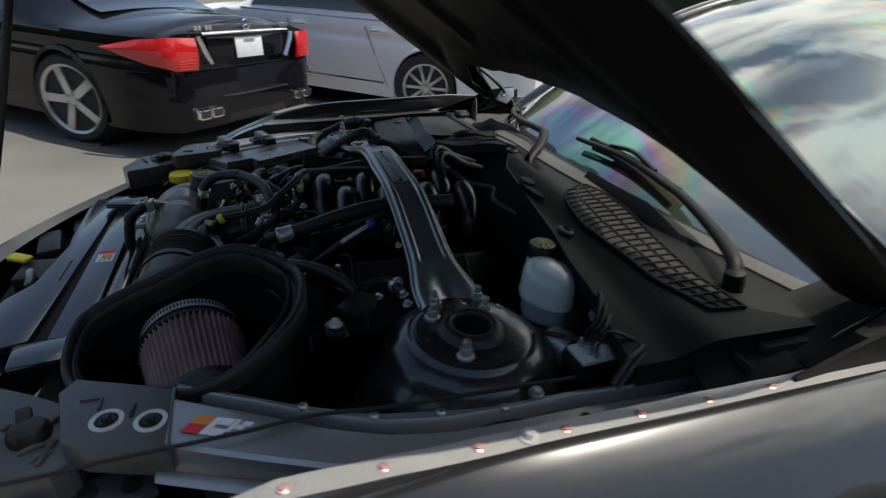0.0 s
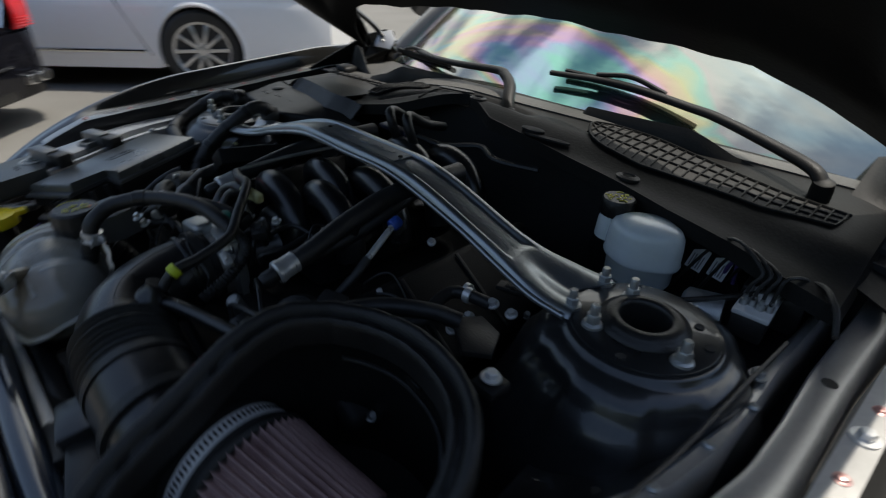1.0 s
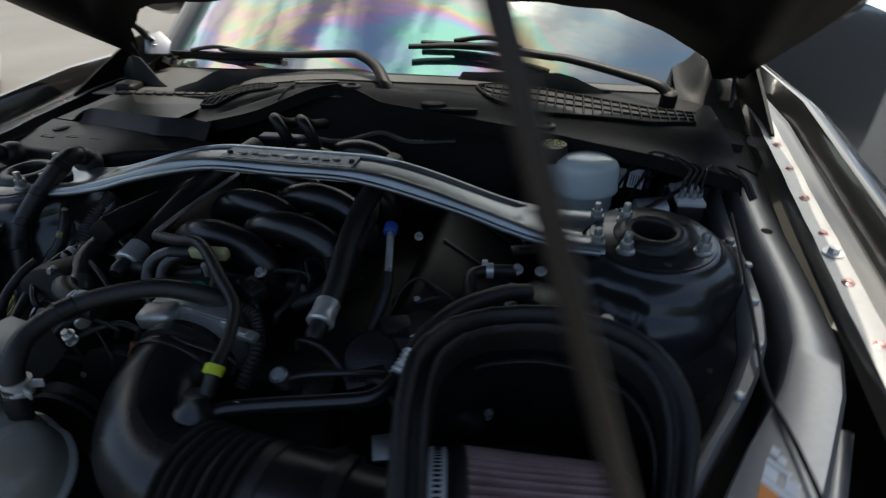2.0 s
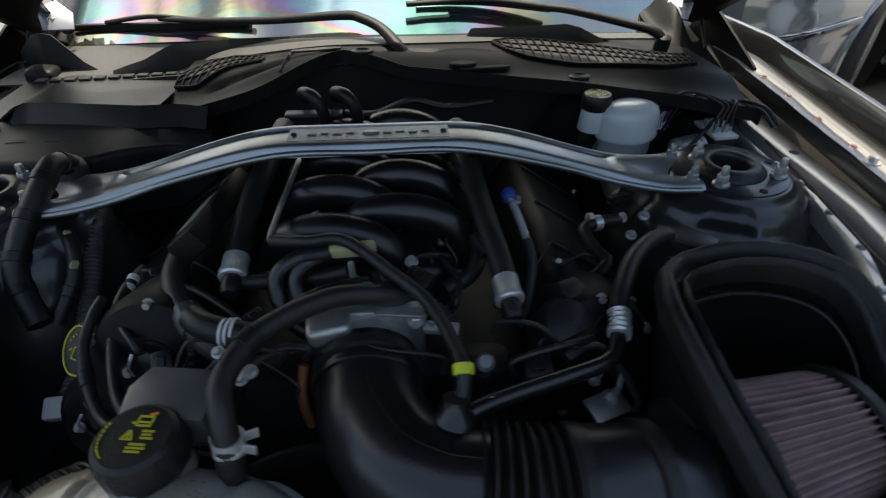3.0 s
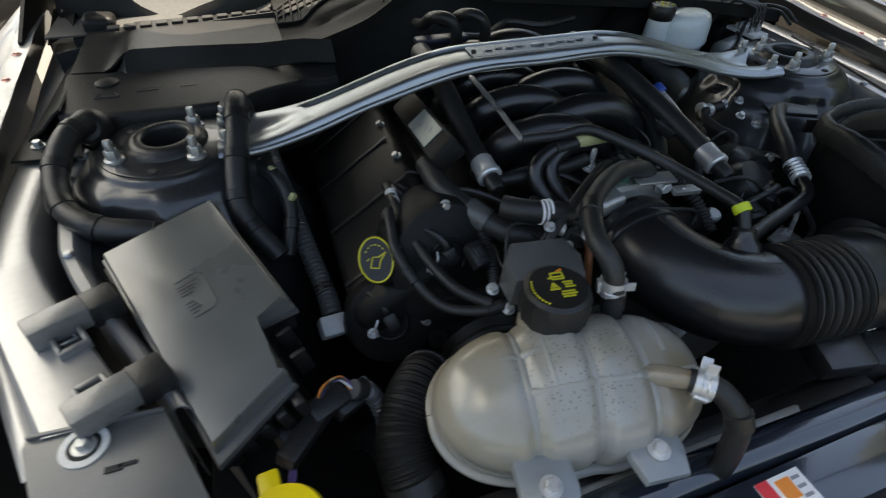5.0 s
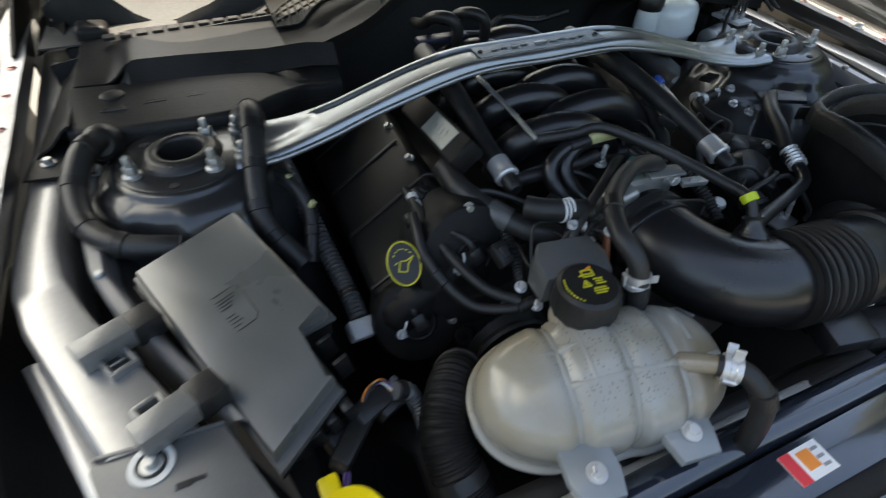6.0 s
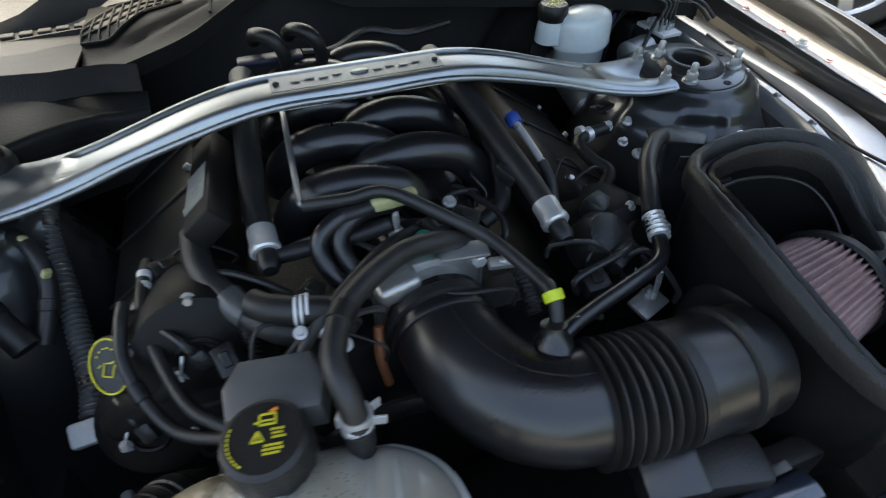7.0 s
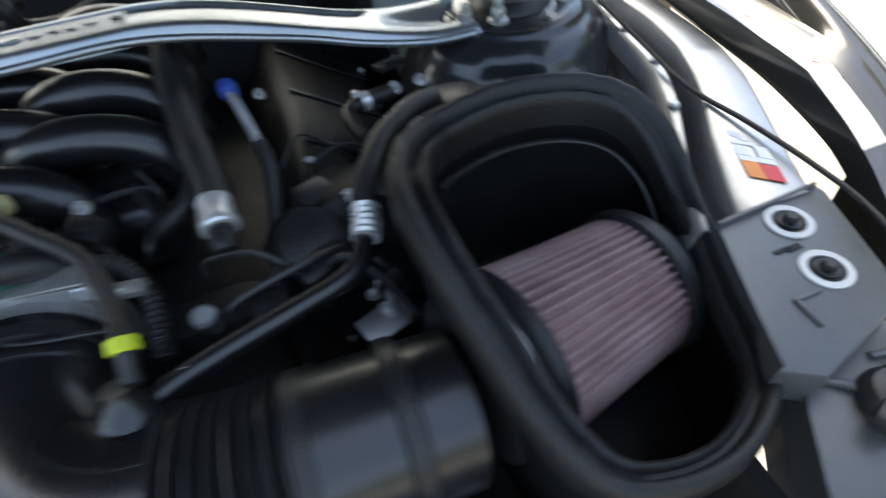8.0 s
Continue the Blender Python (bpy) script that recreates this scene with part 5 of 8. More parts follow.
    # feet with bolts
    for x, y, z in ((-0.125, -0.534, 0.822), (-0.229, -0.533, 0.822)):
        f = part("foot", plate([(-0.02, -0.022), (0.02, -0.022), (0.026, 0.0), (0.024, 0.055), (-0.024, 0.055), (-0.026, 0.0)], 0.01, pose(x, y, z - 0.012, 8, 0, -6), 0.004), TAB, t, "bluish grey mounting tab")
        part("bolt", bolt(bmesh.new(), (x, y, z - 0.001), (0, -0.1, 1), r=0.006, h=0.0055, washer=0.0098), ZINC, f)


coolant_tank()


def spring_clamp(p, d, r, roll=0):
    m = axis(p, d, roll)
    bm = turned([(r, -0.008), (r + 0.0014, -0.008), (r + 0.0014, -0.003), (r + 0.0006, -0.002), (r + 0.0006, 0.002), (r + 0.0014, 0.003), (r + 0.0014, 0.008), (r, 0.008)], m, seg=24)
    for a in (0.35, -0.35):
        box(bm, m @ Matrix.Rotation(a, 4, "Z") @ Matrix.Translation((r + 0.005, 0, 0.002 * (1 if a > 0 else -1))), (0.013, 0.0025, 0.009), 0.0005, 1)
    box(bm, m @ Matrix.Rotation(2.6, 4, "Z") @ Matrix.Translation((r + 0.002, 0, 0)), (0.003, 0.01, 0.012), 0.0005, 1)
    return solo("spring_clamp", bm, ZINC, "pale zinc spring hose clamp", "hose clamp", "hose clamps")


spring_clamp((-0.103, -0.4, 0.886), (0.05, 0.2, 1), 0.0118, 200)
spring_clamp((-0.08, -0.5125, 0.869), (0.7, -0.7, 0.05), 0.0115, 60)


def bands(t, pts, r, spots, mat=None, name="tape_band", wide=0.009):
    """Short sleeves round a hose, at fractions of its length."""
    path = crv(pts, 8)
    for f in spots:
        i = min(max(1, int(f * (len(path) - 1))), len(path) - 2)
        d = (path[i + 1] - path[i - 1]).normalized()
        m = axis(path[i], d)
        part(name, turned([(r * 0.98, -wide), (r + 0.0013, -wide + 0.001), (r + 0.0013, wide - 0.001), (r * 0.98, wide)], m, seg=18), mat or PLASTIC, t)


def simple_hose(name, pts, r, label, category="hose", mat=None, spots=(0.1, 0.55), **kw):
    t = thing(name, label, category, pts[0], "engine bay hoses")
    part("tube", hose(pts, r, **kw), mat or RUBBER, t)
    bands(t, pts, r, spots)
    return t


simple_hose("vent_hose", [(-0.089, -0.504, 0.8685), (-0.08, -0.5125, 0.8695), (-0.07, -0.524, 0.868), (-0.062, -0.543, 0.852), (-0.06, -0.552, 0.81), (-0.062, -0.556, 0.74)], 0.0105, "black hose leaving the coolant tank", spots=(0.6,))
simple_hose("vent_hose", [(-0.104, -0.412, 0.85), (-0.103, -0.403, 0.884), (-0.105, -0.392, 0.908), (-0.108, -0.362, 0.922), (-0.085, -0.318, 0.928), (-0.03, -0.278, 0.926), (0.02, -0.262, 0.912), (0.05, -0.25, 0.885)], 0.0105, "black woven coolant hose arching to the throttle", mat=LOOM, seg=18)
simple_hose("radiator_hose", [(-0.27, -0.33, 0.7), (-0.282, -0.36, 0.762), (-0.306, -0.392, 0.778), (-0.326, -0.43, 0.766), (-0.322, -0.475, 0.735), (-0.3, -0.515, 0.67)], 0.0275, "thick black ribbed radiator hose beside the tank", spots=(0.2, 0.75), mat=WIPER, seg=28, wave=0.0007, pitch=0.0036)
simple_hose("overflow_hose", [(-0.19, -0.352, 0.84), (-0.215, -0.35, 0.835), (-0.25, -0.33, 0.832), (-0.272, -0.3, 0.845), (-0.285, -0.265, 0.865), (-0.283, -0.235, 0.88), (-0.28, -0.215, 0.885)], 0.006, "thin black overflow hose", seg=10)


# ---- air intake ----
def intake():
    t = thing("intake_tube", "smooth black plastic intake tube with a bellows", "intake tube", (0.1, -0.4, 0.75))
    elbow = [(0.0, -0.285, 0.84), (0.001, -0.315, 0.84), (0.009, -0.358, 0.838), (0.034, -0.398, 0.835), (0.068, -0.419, 0.833), (0.1, -0.426, 0.832)]
    part("elbow", hose(elbow, 0.052, seg=40, n=10), GLOSS_PLASTIC, t, "satin black elbow")
    part("mould_seam", hose([(x, y, z + 0.0515) for x, y, z in elbow], 0.0012, seg=6, n=8), GLOSS_PLASTIC, t)
    part("collar", turned([(0.05, 0), (0.057, 0.002), (0.057, 0.012), (0.053, 0.016)], axis((0.0, -0.308, 0.84), (0, 1, 0.02)), seg=40), RUBBER, t)
    part("collar", turned([(0.054, 0), (0.055, 0.002), (0.055, 0.006), (0.052, 0.008)], axis((0.0, -0.322, 0.84), (0, 1, 0.02)), seg=40), GLOSS_PLASTIC, t)
    part("bellows", hose([(0.096, -0.426, 0.832), (0.13, -0.43, 0.831), (0.17, -0.432, 0.83)], 0.0535, seg=44, wave=0.0055, pitch=0.0105), RUBBER, t, "ribbed rubber bellows")
    part("coupler", hose([(0.17, -0.432, 0.83), (0.21, -0.432, 0.826), (0.275, -0.43, 0.816)], 0.057, seg=40), GLOSS_PLASTIC, t)
    part("clamp_band", turned([(0.057, -0.006), (0.0585, -0.006), (0.0585, 0.006), (0.057, 0.006)], axis((0.176, -0.432, 0.83), (1, -0.02, -0.04)), seg=40), PLASTIC, t)
    part("coupler_ring", turned([(0.057, -0.008), (0.0615, -0.006), (0.0615, 0.006), (0.057, 0.008)], axis((0.236, -0.431, 0.823), (1, 0.02, -0.1)), seg=40), PLASTIC, t)
    # breather boss on the elbow
    part("boss", turned([(0.022, 0), (0.018, 0.012), (0.012, 0.02), (0.012, 0.028)], axis((0.078, -0.385, 0.866), (0.1, 0.45, 1)), seg=20), GLOSS_PLASTIC, t)

    fb = thing("air_filter_box", "open black plastic air filter housing", "filter housing", (0.4, -0.37, 0.7))
    ring = [(0.303, -0.267, 0.925), (0.338, -0.236, 0.918), (0.398, -0.226, 0.922), (0.462, -0.236, 0.92), (0.503, -0.262, 0.912), (0.524, -0.3, 0.889), (0.521, -0.352, 0.86),
            (0.502, -0.43, 0.843), (0.474, -0.5, 0.84), (0.415, -0.535, 0.844), (0.344, -0.533, 0.863), (0.313, -0.495, 0.879), (0.297, -0.424, 0.904), (0.286, -0.366, 0.926), (0.286, -0.315, 0.934)]
    pts = [Vector(q) for q in ring]
    loop = crv(pts + pts[:1], 6)[:-1]
    n = len(loop)
    mid = Vector((0.4, -0.37, 0))
    bm = bmesh.new()
    levels = [(1.0, 0.0), (0.985, -0.03), (0.965, -0.09), (0.95, -0.16), (0.94, -0.2)]
    rows = []
    for k, dz in levels:
        rows.append([bm.verts.new((lerp(mid.x, q.x, k), lerp(mid.y, q.y, k), max(q.z + dz, 0.69))) for q in loop])
    for a, b in zip(rows, rows[1:]):
        for k in range(n):
            bm.faces.new((a[k], a[(k + 1) % n], b[(k + 1) % n], b[k]))
    bm.faces.new(rows[-1])
    bmesh.ops.recalc_face_normals(bm, faces=bm.faces)
    bmesh.ops.solidify(bm, geom=list(bm.faces), thickness=0.003)
    part("housing", bm, WIPER, fb)
    # broad foam seal with two ribs, thinner along the low outer edge
    across = [(-0.021, -0.03), (-0.021, -0.008), (-0.02, -0.002), (-0.017, 0.001), (-0.0135, -0.001), (-0.012, -0.006), (-0.008, -0.006), (-0.006, 0.0), (-0.003, 0.006), (0.001, 0.008), (0.006, 0.006), (0.009, 0.0), (0.009, -0.02)]
    bm = bmesh.new()
    rows = []
    for i, q in enumerate(loop):
        d = loop[(i + 1) % n] - loop[i - 1]
        out = Vector((d.y, -d.x, 0)).normalized()
        if out.dot(q - mid) < 0:
            out = -out
        w = 0.7 + 0.3 * step(0.835, 0.9, q.z)
        rows.append([bm.verts.new(q + out * (o * w) + Vector((0, 0, h * w + 0.0006 * math.sin(2.3 * i)))) for o, h in across])
    for i in range(n):
        a, b = rows[i], rows[(i + 1) % n]
        for k in range(len(across) - 1):
            bm.faces.new((a[k], a[k + 1], b[k + 1], b[k]))
    part("edge_seal", bm, FOAM, fb, "thick double-ribbed foam-rubber edge seal", sharp=70)
    ledge = [Vector((lerp(mid.x, q.x, 0.84), lerp(mid.y, q.y, 0.84), q.z - 0.045)) for q in loop]
    bm = bmesh.new()
    tube(bm, ledge[2:40], 0.0025, seg=8, smooth=False)
    part("inner_ledge", bm, PLASTIC, fb)
    for k in range(3):
        part("louvre", block(pose(0.395 + 0.035 * k, -0.232 + 0.006 * k, 0.862, 12, 0, -4), (0.026, 0.006, 0.014), 0.002), PLASTIC, fb)
    part("tab", block(pose(0.36, -0.225, 0.895, 0, 0, -20), (0.06, 0.004, 0.02), 0.001), PLASTIC, fb)
    part("bolt", bolt(bmesh.new(), (0.457, -0.185, 0.885), (0, 0.1, 1), r=0.007, washer=0.011), ZINC, fb)
    part("bolt", bolt(bmesh.new(), (0.21, -0.474, 0.8), (-0.3, -0.8, 0.5), r=0.006, washer=0.009), ZINC, fb)
    part("mount_tab", block(pose(0.457, -0.185, 0.876, 0, 0, 0), (0.03, 0.03, 0.012), 0.004), PLASTIC, fb)

    f = thing("air_filter", "conical red cotton air filter with pleats", "air filter", (0.42, -0.4, 0.76))
    a0, a1 = Vector((0.29, -0.404, 0.792)), Vector((0.489, -0.361, 0.781))
    m = axis(a0, a1 - a0)
    length = (a1 - a0).length
    bm = bmesh.new()
    seg, count = 312, 52
    lathe(bm, [(0.0765, 0.046), (0.076, 0.055), (0.071, 0.11), (0.066, length - 0.022), (0.062, length - 0.016)], m, seg=seg, cap=False,
          wave=lambda a, z, r: r - 0.009 * (0.5 - 0.5 * math.cos(count * a)) ** 0.7)
    part("pleats", bm, PLEATS, f, "dusty red pleated cotton", sharp=180)
    part("base", turned([(0.058, 0.0), (0.068, 0.003), (0.0715, 0.006), (0.0715, 0.036), (0.075, 0.039), (0.0775, 0.044), (0.0775, 0.05), (0.0745, 0.053), (0.05, 0.053)], m, seg=60), RUBBER, f, "black moulded rubber base")
    part("end_cap", turned([(0.066, length - 0.025), (0.0705, length - 0.023), (0.0705, length - 0.012), (0.061, length), (0.0, length)], m, seg=60, cap=False), RUBBER, f, "black rubber end cap")
    band = part("clamp", turned([(0.071, 0.018), (0.0735, 0.018), (0.0735, 0.034), (0.071, 0.034)], m, seg=60), BRIGHT_ALLOY, f, "slotted steel band clamp")
    for k in range(44):
        q = m @ Matrix.Rotation(0.6 + k * 0.07, 4, "Z") @ Matrix.Translation((0.0737, 0, 0.026))
        part("slot", block(q, (0.0008, 0.0022, 0.007), 0, 1), DARK, band)
    q = m @ Matrix.Rotation(radians(205), 4, "Z") @ Matrix.Translation((0.078, 0, 0.026))
    bm = block(q, (0.011, 0.016, 0.012), 0.002)
    lathe(bm, [(0.005, -0.016), (0.005, 0.014)], q @ Matrix.Rotation(radians(90), 4, "X"), seg=8)
    part("clamp_screw", bm, BRIGHT_ALLOY, band)


intake()


# ---- engine ----
def engine():
    t = thing("engine", "black V8 engine with curved plastic intake runners", "engine", (0, 0, 0.32))
    part("crankcase", block((0, -0.02, 0.56), (0.42, 0.5, 0.42), 0.02), ENGINE_CASTING, t, "dark cast engine block")
    # front cover
    part("timing_cover", block(pose(-0.05, -0.27, 0.66, -6, 0, 0), (0.42, 0.06, 0.3), 0.02), ENGINE_CASTING, t)
    for s in (1, -1):
        m = pose(s * 0.262, -0.06, 0.785, 0, s * 34, 0)
        vc = part("valve_cover", block(m, (0.15, 0.44, 0.085), 0.018, 3), WIPER, t, "black plastic valve cover")
        for k in range(4):
            y = -0.16 + k * 0.105
            part("rib", block(m @ Matrix.Translation((0.0, y, 0.044)), (0.13, 0.006, 0.003), 0.001), PLASTIC, vc)
        for k in range(5):
            part("cover_bolt", bolt(bmesh.new(), m @ Vector((0.066, -0.19 + 0.095 * k, 0.038)), m.to_3x3() @ Vector((0, 0, 1)), r=0.005, h=0.006, washer=0.007), DULL_STEEL, vc)
    # rounded front of the cam drive covers
    def socket(owner, at, facing, turn):
        # sensor plug sunk in a round well, with a spring clip on its rim
        m = axis(at, facing, turn)
        well = part("sensor_well", turned([(0.024, -0.012), (0.0235, 0.002), (0.021, 0.0045), (0.0185, 0.003), (0.018, -0.006), (0.0, -0.006)], m, seg=28, cap=False), WIPER, owner)
        part("sensor_plug", block(m @ Matrix.Translation((0.003, 0.002, 0.003)), (0.017, 0.022, 0.018), 0.004, 2), PLASTIC, well)
        part("plug_tail", hose([m @ Vector((0.003, 0.012, 0.006)), m @ Vector((0.004, 0.02, 0.012)), m @ Vector((0.002, 0.032, 0.008)), m @ Vector((-0.006, 0.044, -0.004))], 0.004, seg=8), LOOM, well)
        part("spring_clip", hose([m @ Vector((-0.02, -0.006, 0.006)), m @ Vector((-0.019, 0.004, 0.01)), m @ Vector((-0.012, 0.011, 0.0105)), m @ Vector((-0.008, 0.016, 0.006))], 0.0016, seg=8), ZINC, well, "bright spring clip")
        part("clip_screw", bolt(bmesh.new(), m @ Vector((-0.024, 0.0, 0.003)), facing, r=0.0045, h=0.004, washer=0.0065), ZINC, well)
    for s, x, z in ((-1, -0.225, 0.815), (1, 0.25, 0.79)):
        m = axis((x, -0.235, z), (0, -1, 0.35))
        cc = part("cam_cover", turned([(0.075, -0.04), (0.075, 0.02), (0.07, 0.034), (0.058, 0.04), (0.0, 0.041)], m @ Matrix.Diagonal((0.95, 1.1, 1, 1)), seg=36, cap=False), WIPER, t, "rounded black cam cover")
        socket(cc, m @ Vector((0.0, 0.016, 0.04)) if s < 0 else m @ Vector((0.02, -0.01, 0.04)), (0.0, -1, 0.35), 25)
        for a in (0.5, 1.5, 2.6, 4.2, 5.3):
            part("rim_bolt", bolt(bmesh.new(), m @ Vector((0.066 * math.cos(a), 0.075 * math.sin(a), 0.03)), (0, -1, 0.35), r=0.0045, h=0.005, washer=0.0065), DULL_STEEL, cc)
    lower = part("cam_cover_lobe", turned([(0.056, -0.05), (0.056, 0.006), (0.052, 0.014), (0.042, 0.018), (0.0, 0.0185)], axis((-0.297, -0.262, 0.757), (-0.15, -0.85, 0.5)), seg=32, cap=False), WIPER, t, "lower lobe of the cam cover")
    socket(lower, Vector((-0.297, -0.262, 0.757)) + Vector((-0.15, -0.85, 0.5)).normalized() * 0.0185, (-0.15, -0.85, 0.5), 25)
    part("lobe_lug", turned([(0.012, -0.02), (0.012, 0.004), (0.006, 0.004), (0.006, 0.0)], axis((-0.247, -0.3, 0.742), (0, -0.85, 0.5)), seg=18), WIPER, t)
    # oil filler tag
    m = axis((-0.304, -0.248, 0.843), (-0.35, -0.62, 0.7), 20) @ Matrix.Scale(0.86, 4)
    tag = part("oil_cap", turned([(0.028, -0.02), (0.029, 0.0), (0.027, 0.004), (0.0, 0.0042)], m @ Matrix.Diagonal((0.85, 1.15, 1, 1)), seg=36, cap=False), PLASTIC, t, "black oval oil filler with yellow symbol")
    bm = bmesh.new()
    tube(bm, [m @ Vector((0.0225 * math.cos(a), 0.03 * math.sin(a), 0.0048)) for a in [2 * math.pi * k / 28 for k in range(30)]], 0.0011, seg=6, smooth=False, closed=True)
    part("ring_print", bm, YELLOW_PRINT, tag)
    bm = bmesh.new()
    # oil can outline with a spout and a drop, and small curved print
    can = [(-0.009, -0.009), (0.002, -0.012), (0.006, -0.002), (0.012, 0.004), (0.013, 0.0065), (0.004, 0.003), (-0.004, 0.004), (-0.009, -0.009)]
    tube(bm, [m @ Vector((x, y, 0.0048)) for x, y in can], 0.0009, seg=6, smooth=False)
    box(bm, m @ pose(-0.0105, 0.002, 0.005, 0, 0, 30), (0.005, 0.0012, 0.001), 0, 1)
    for k in range(7):
        a = radians(20 + 20 * k)
        box(bm, m @ pose(0.015 * math.cos(a), 0.02 * math.sin(a), 0.005, 0, 0, 110 + 20 * k), (0.003, 0.0014, 0.001), 0, 1)
    part("symbol_print", bm, YELLOW_PRINT, tag)

    # intake manifold with arched runners
    man = part("intake_manifold", block(pose(0.0, -0.02, 0.825, 0, 0, 0), (0.2, 0.3, 0.08), 0.025, 3), GLOSS_PLASTIC, t, "black plastic intake manifold")
    for x0, rows in ((-0.041, (-0.146, -0.055, 0.036, 0.126)), (0.044, (-0.108, -0.018, 0.072, 0.16))):
        for y in rows:
            arc = [(x0 - 0.078, y + 0.024, 0.84), (x0 - 0.071, y + 0.02, 0.872), (x0 - 0.046, y + 0.009, 0.9), (x0 - 0.004, y, 0.9115), (x0 + 0.04, y - 0.004, 0.901), (x0 + 0.068, y - 0.009, 0.874), (x0 + 0.077, y - 0.012, 0.84)]
            part("runner", hose(arc, 0.0225, seg=22), GLOSS_PLASTIC, man, "satin black arched runner")
    part("plenum_front", turned([(0.05, 0), (0.045, 0.01), (0.045, 0.05), (0.04, 0.06)], axis((0.0, -0.19, 0.835), (0, -1, 0)), seg=32), GLOSS_PLASTIC, man)

    # throttle body
    tb = part("throttle_body", turned([(0.05, 0.0), (0.052, 0.006), (0.05, 0.012), (0.047, 0.03), (0.047, 0.05)], axis((0.0, -0.25, 0.838), (0, -1, 0)), seg=36), ALLOY, t, "cast alloy throttle body")
    part("throttle_flange", block(pose(0.0, -0.262, 0.84, 0, 0, 0), (0.118, 0.014, 0.112), 0.012), ALLOY, tb)
    part("motor_housing", block(pose(-0.036, -0.278, 0.886, 0, -4, 8), (0.044, 0.03, 0.022), 0.006, 3), ALLOY, tb)
    for x, z in ((0.05, 0.888), (-0.052, 0.79), (0.052, 0.79)):
        part("bolt", bolt(bmesh.new(), (x, -0.27, z), (0, -1, 0), r=0.0075, h=0.008, washer=0.011), ZINC, tb)
    part("bracket", block(pose(0.035, -0.27, 0.9, 0, 0, -8), (0.05, 0.022, 0.004), 0.0015), DULL_STEEL, tb)
    part("sensor_ring", turned([(0.011, 0), (0.012, 0.003), (0.012, 0.012), (0.008, 0.014)], axis((0.0, -0.25, 0.9), (0.2, -0.4, 1)), seg=18), GREEN, tb, "green sensor seal")
    part("copper_pipe", hose([(-0.062, -0.3, 0.86), (-0.066, -0.315, 0.83), (-0.062, -0.32, 0.79)], 0.005, seg=12), COPPER, t, "rust-brown pipe")

    # fuel rails with crimped covers, one each side
    for s, pts in ((-1, [(-0.148, -0.186, 0.894), (-0.15, -0.13, 0.905), (-0.146, -0.05, 0.92), (-0.142, 0.03, 0.926), (-0.138, 0.12, 0.925)]), (1, [(0.149, -0.24, 0.889), (0.147, -0.2, 0.898), (0.137, -0.13, 0.915), (0.13, -0.04, 0.928), (0.125, 0.1, 0.925)])):
        r = part("rail_hose", hose(pts, (0.0128, 0.0168), seg=20), LOOM, t, "black sleeved fuel hose")
        a, b = Vector(pts[0]), Vector(pts[1])
        m = axis(a, a - b)
        part("crimp", turned([(0.0125, -0.017), (0.0145, -0.016), (0.0145, 0.004), (0.0158, 0.006), (0.0158, 0.012), (0.014, 0.014), (0.011, 0.014)], m, seg=28), ZINC, r, "bright crimped steel sleeve")
        part("hose_end", turned([(0.0105, 0.013), (0.011, 0.03), (0.008, 0.036)], m, seg=20), RUBBER, r)
    part("side_hose", hose([(0.128, 0.0, 0.92), (0.14, -0.06, 0.91), (0.135, -0.13, 0.888), (0.12, -0.18, 0.87), (0.085, -0.2, 0.86)], 0.01, seg=16), LOOM, t)
    # coil pack cover with a metal plate
    m = pose(-0.193, -0.08, 0.905, -10, -38, 5)
    cp = part("rail_cover", block(m, (0.04, 0.2, 0.03), 0.006), WIPER, t)
    lab = part("data_plate", block(m @ Matrix.Translation((0.0, -0.03, 0.0158)), (0.031, 0.078, 0.0012), 0.0004, 1), ETCHED, cp, "brushed metal plate with scratched writing")
    for k in range(6):
        part("scribble", block(m @ pose(0.004 - 0.003 * (k % 2), -0.05 + 0.011 * k, 0.0168, 0, 0, 30 - 20 * (k % 3)), (0.011, 0.0007, 0.0004), 0, 1), GREY_PRINT, lab)
    # blue plugs
    for p, d in (((0.177, -0.08, 0.91), (0.1, -1, -0.3)), ((-0.236, -0.203, 0.863), (0.9, -0.2, 0.2))):
        part("blue_plug", turned([(0.008, -0.008), (0.0095, -0.006), (0.0095, 0.006), (0.008, 0.008)], axis(p, d), seg=14), BLUE, t, "blue quick connector")
    part("steel_line", hose([(0.178, -0.085, 0.908), (0.184, -0.108, 0.898), (0.191, -0.14, 0.882)], 0.005, seg=10), ZINC, t, "bright steel fuel line")
    part("fuel_line", hose([(0.191, -0.14, 0.882), (0.194, -0.165, 0.865), (0.185, -0.2, 0.835), (0.17, -0.23, 0.82)], 0.007, seg=10), RUBBER, t)
    part("plug_body", block(axis((-0.262, -0.198, 0.857), (1, -0.2, 0.2)), (0.02, 0.022, 0.044), 0.004), PLASTIC, t)
    # pipes ahead of the manifold
    part("cross_pipe", hose([(-0.14, -0.2, 0.885), (-0.09, -0.202, 0.888), (-0.05, -0.204, 0.892), (-0.02, -0.207, 0.9)], 0.009, seg=12), RUBBER, t)
    for dx in (0.0, 0.021):
        part("loop_hose", hose([(-0.03 + dx, -0.197, 0.916), (-0.065 + dx, -0.2, 0.918), (-0.093 + dx, -0.21, 0.905), (-0.095 + dx, -0.225, 0.885), (-0.08 + dx, -0.245, 0.866), (-0.055 + dx, -0.255, 0.85)], 0.0095, seg=14), GLOSS_PLASTIC, t, "satin black bent hose")
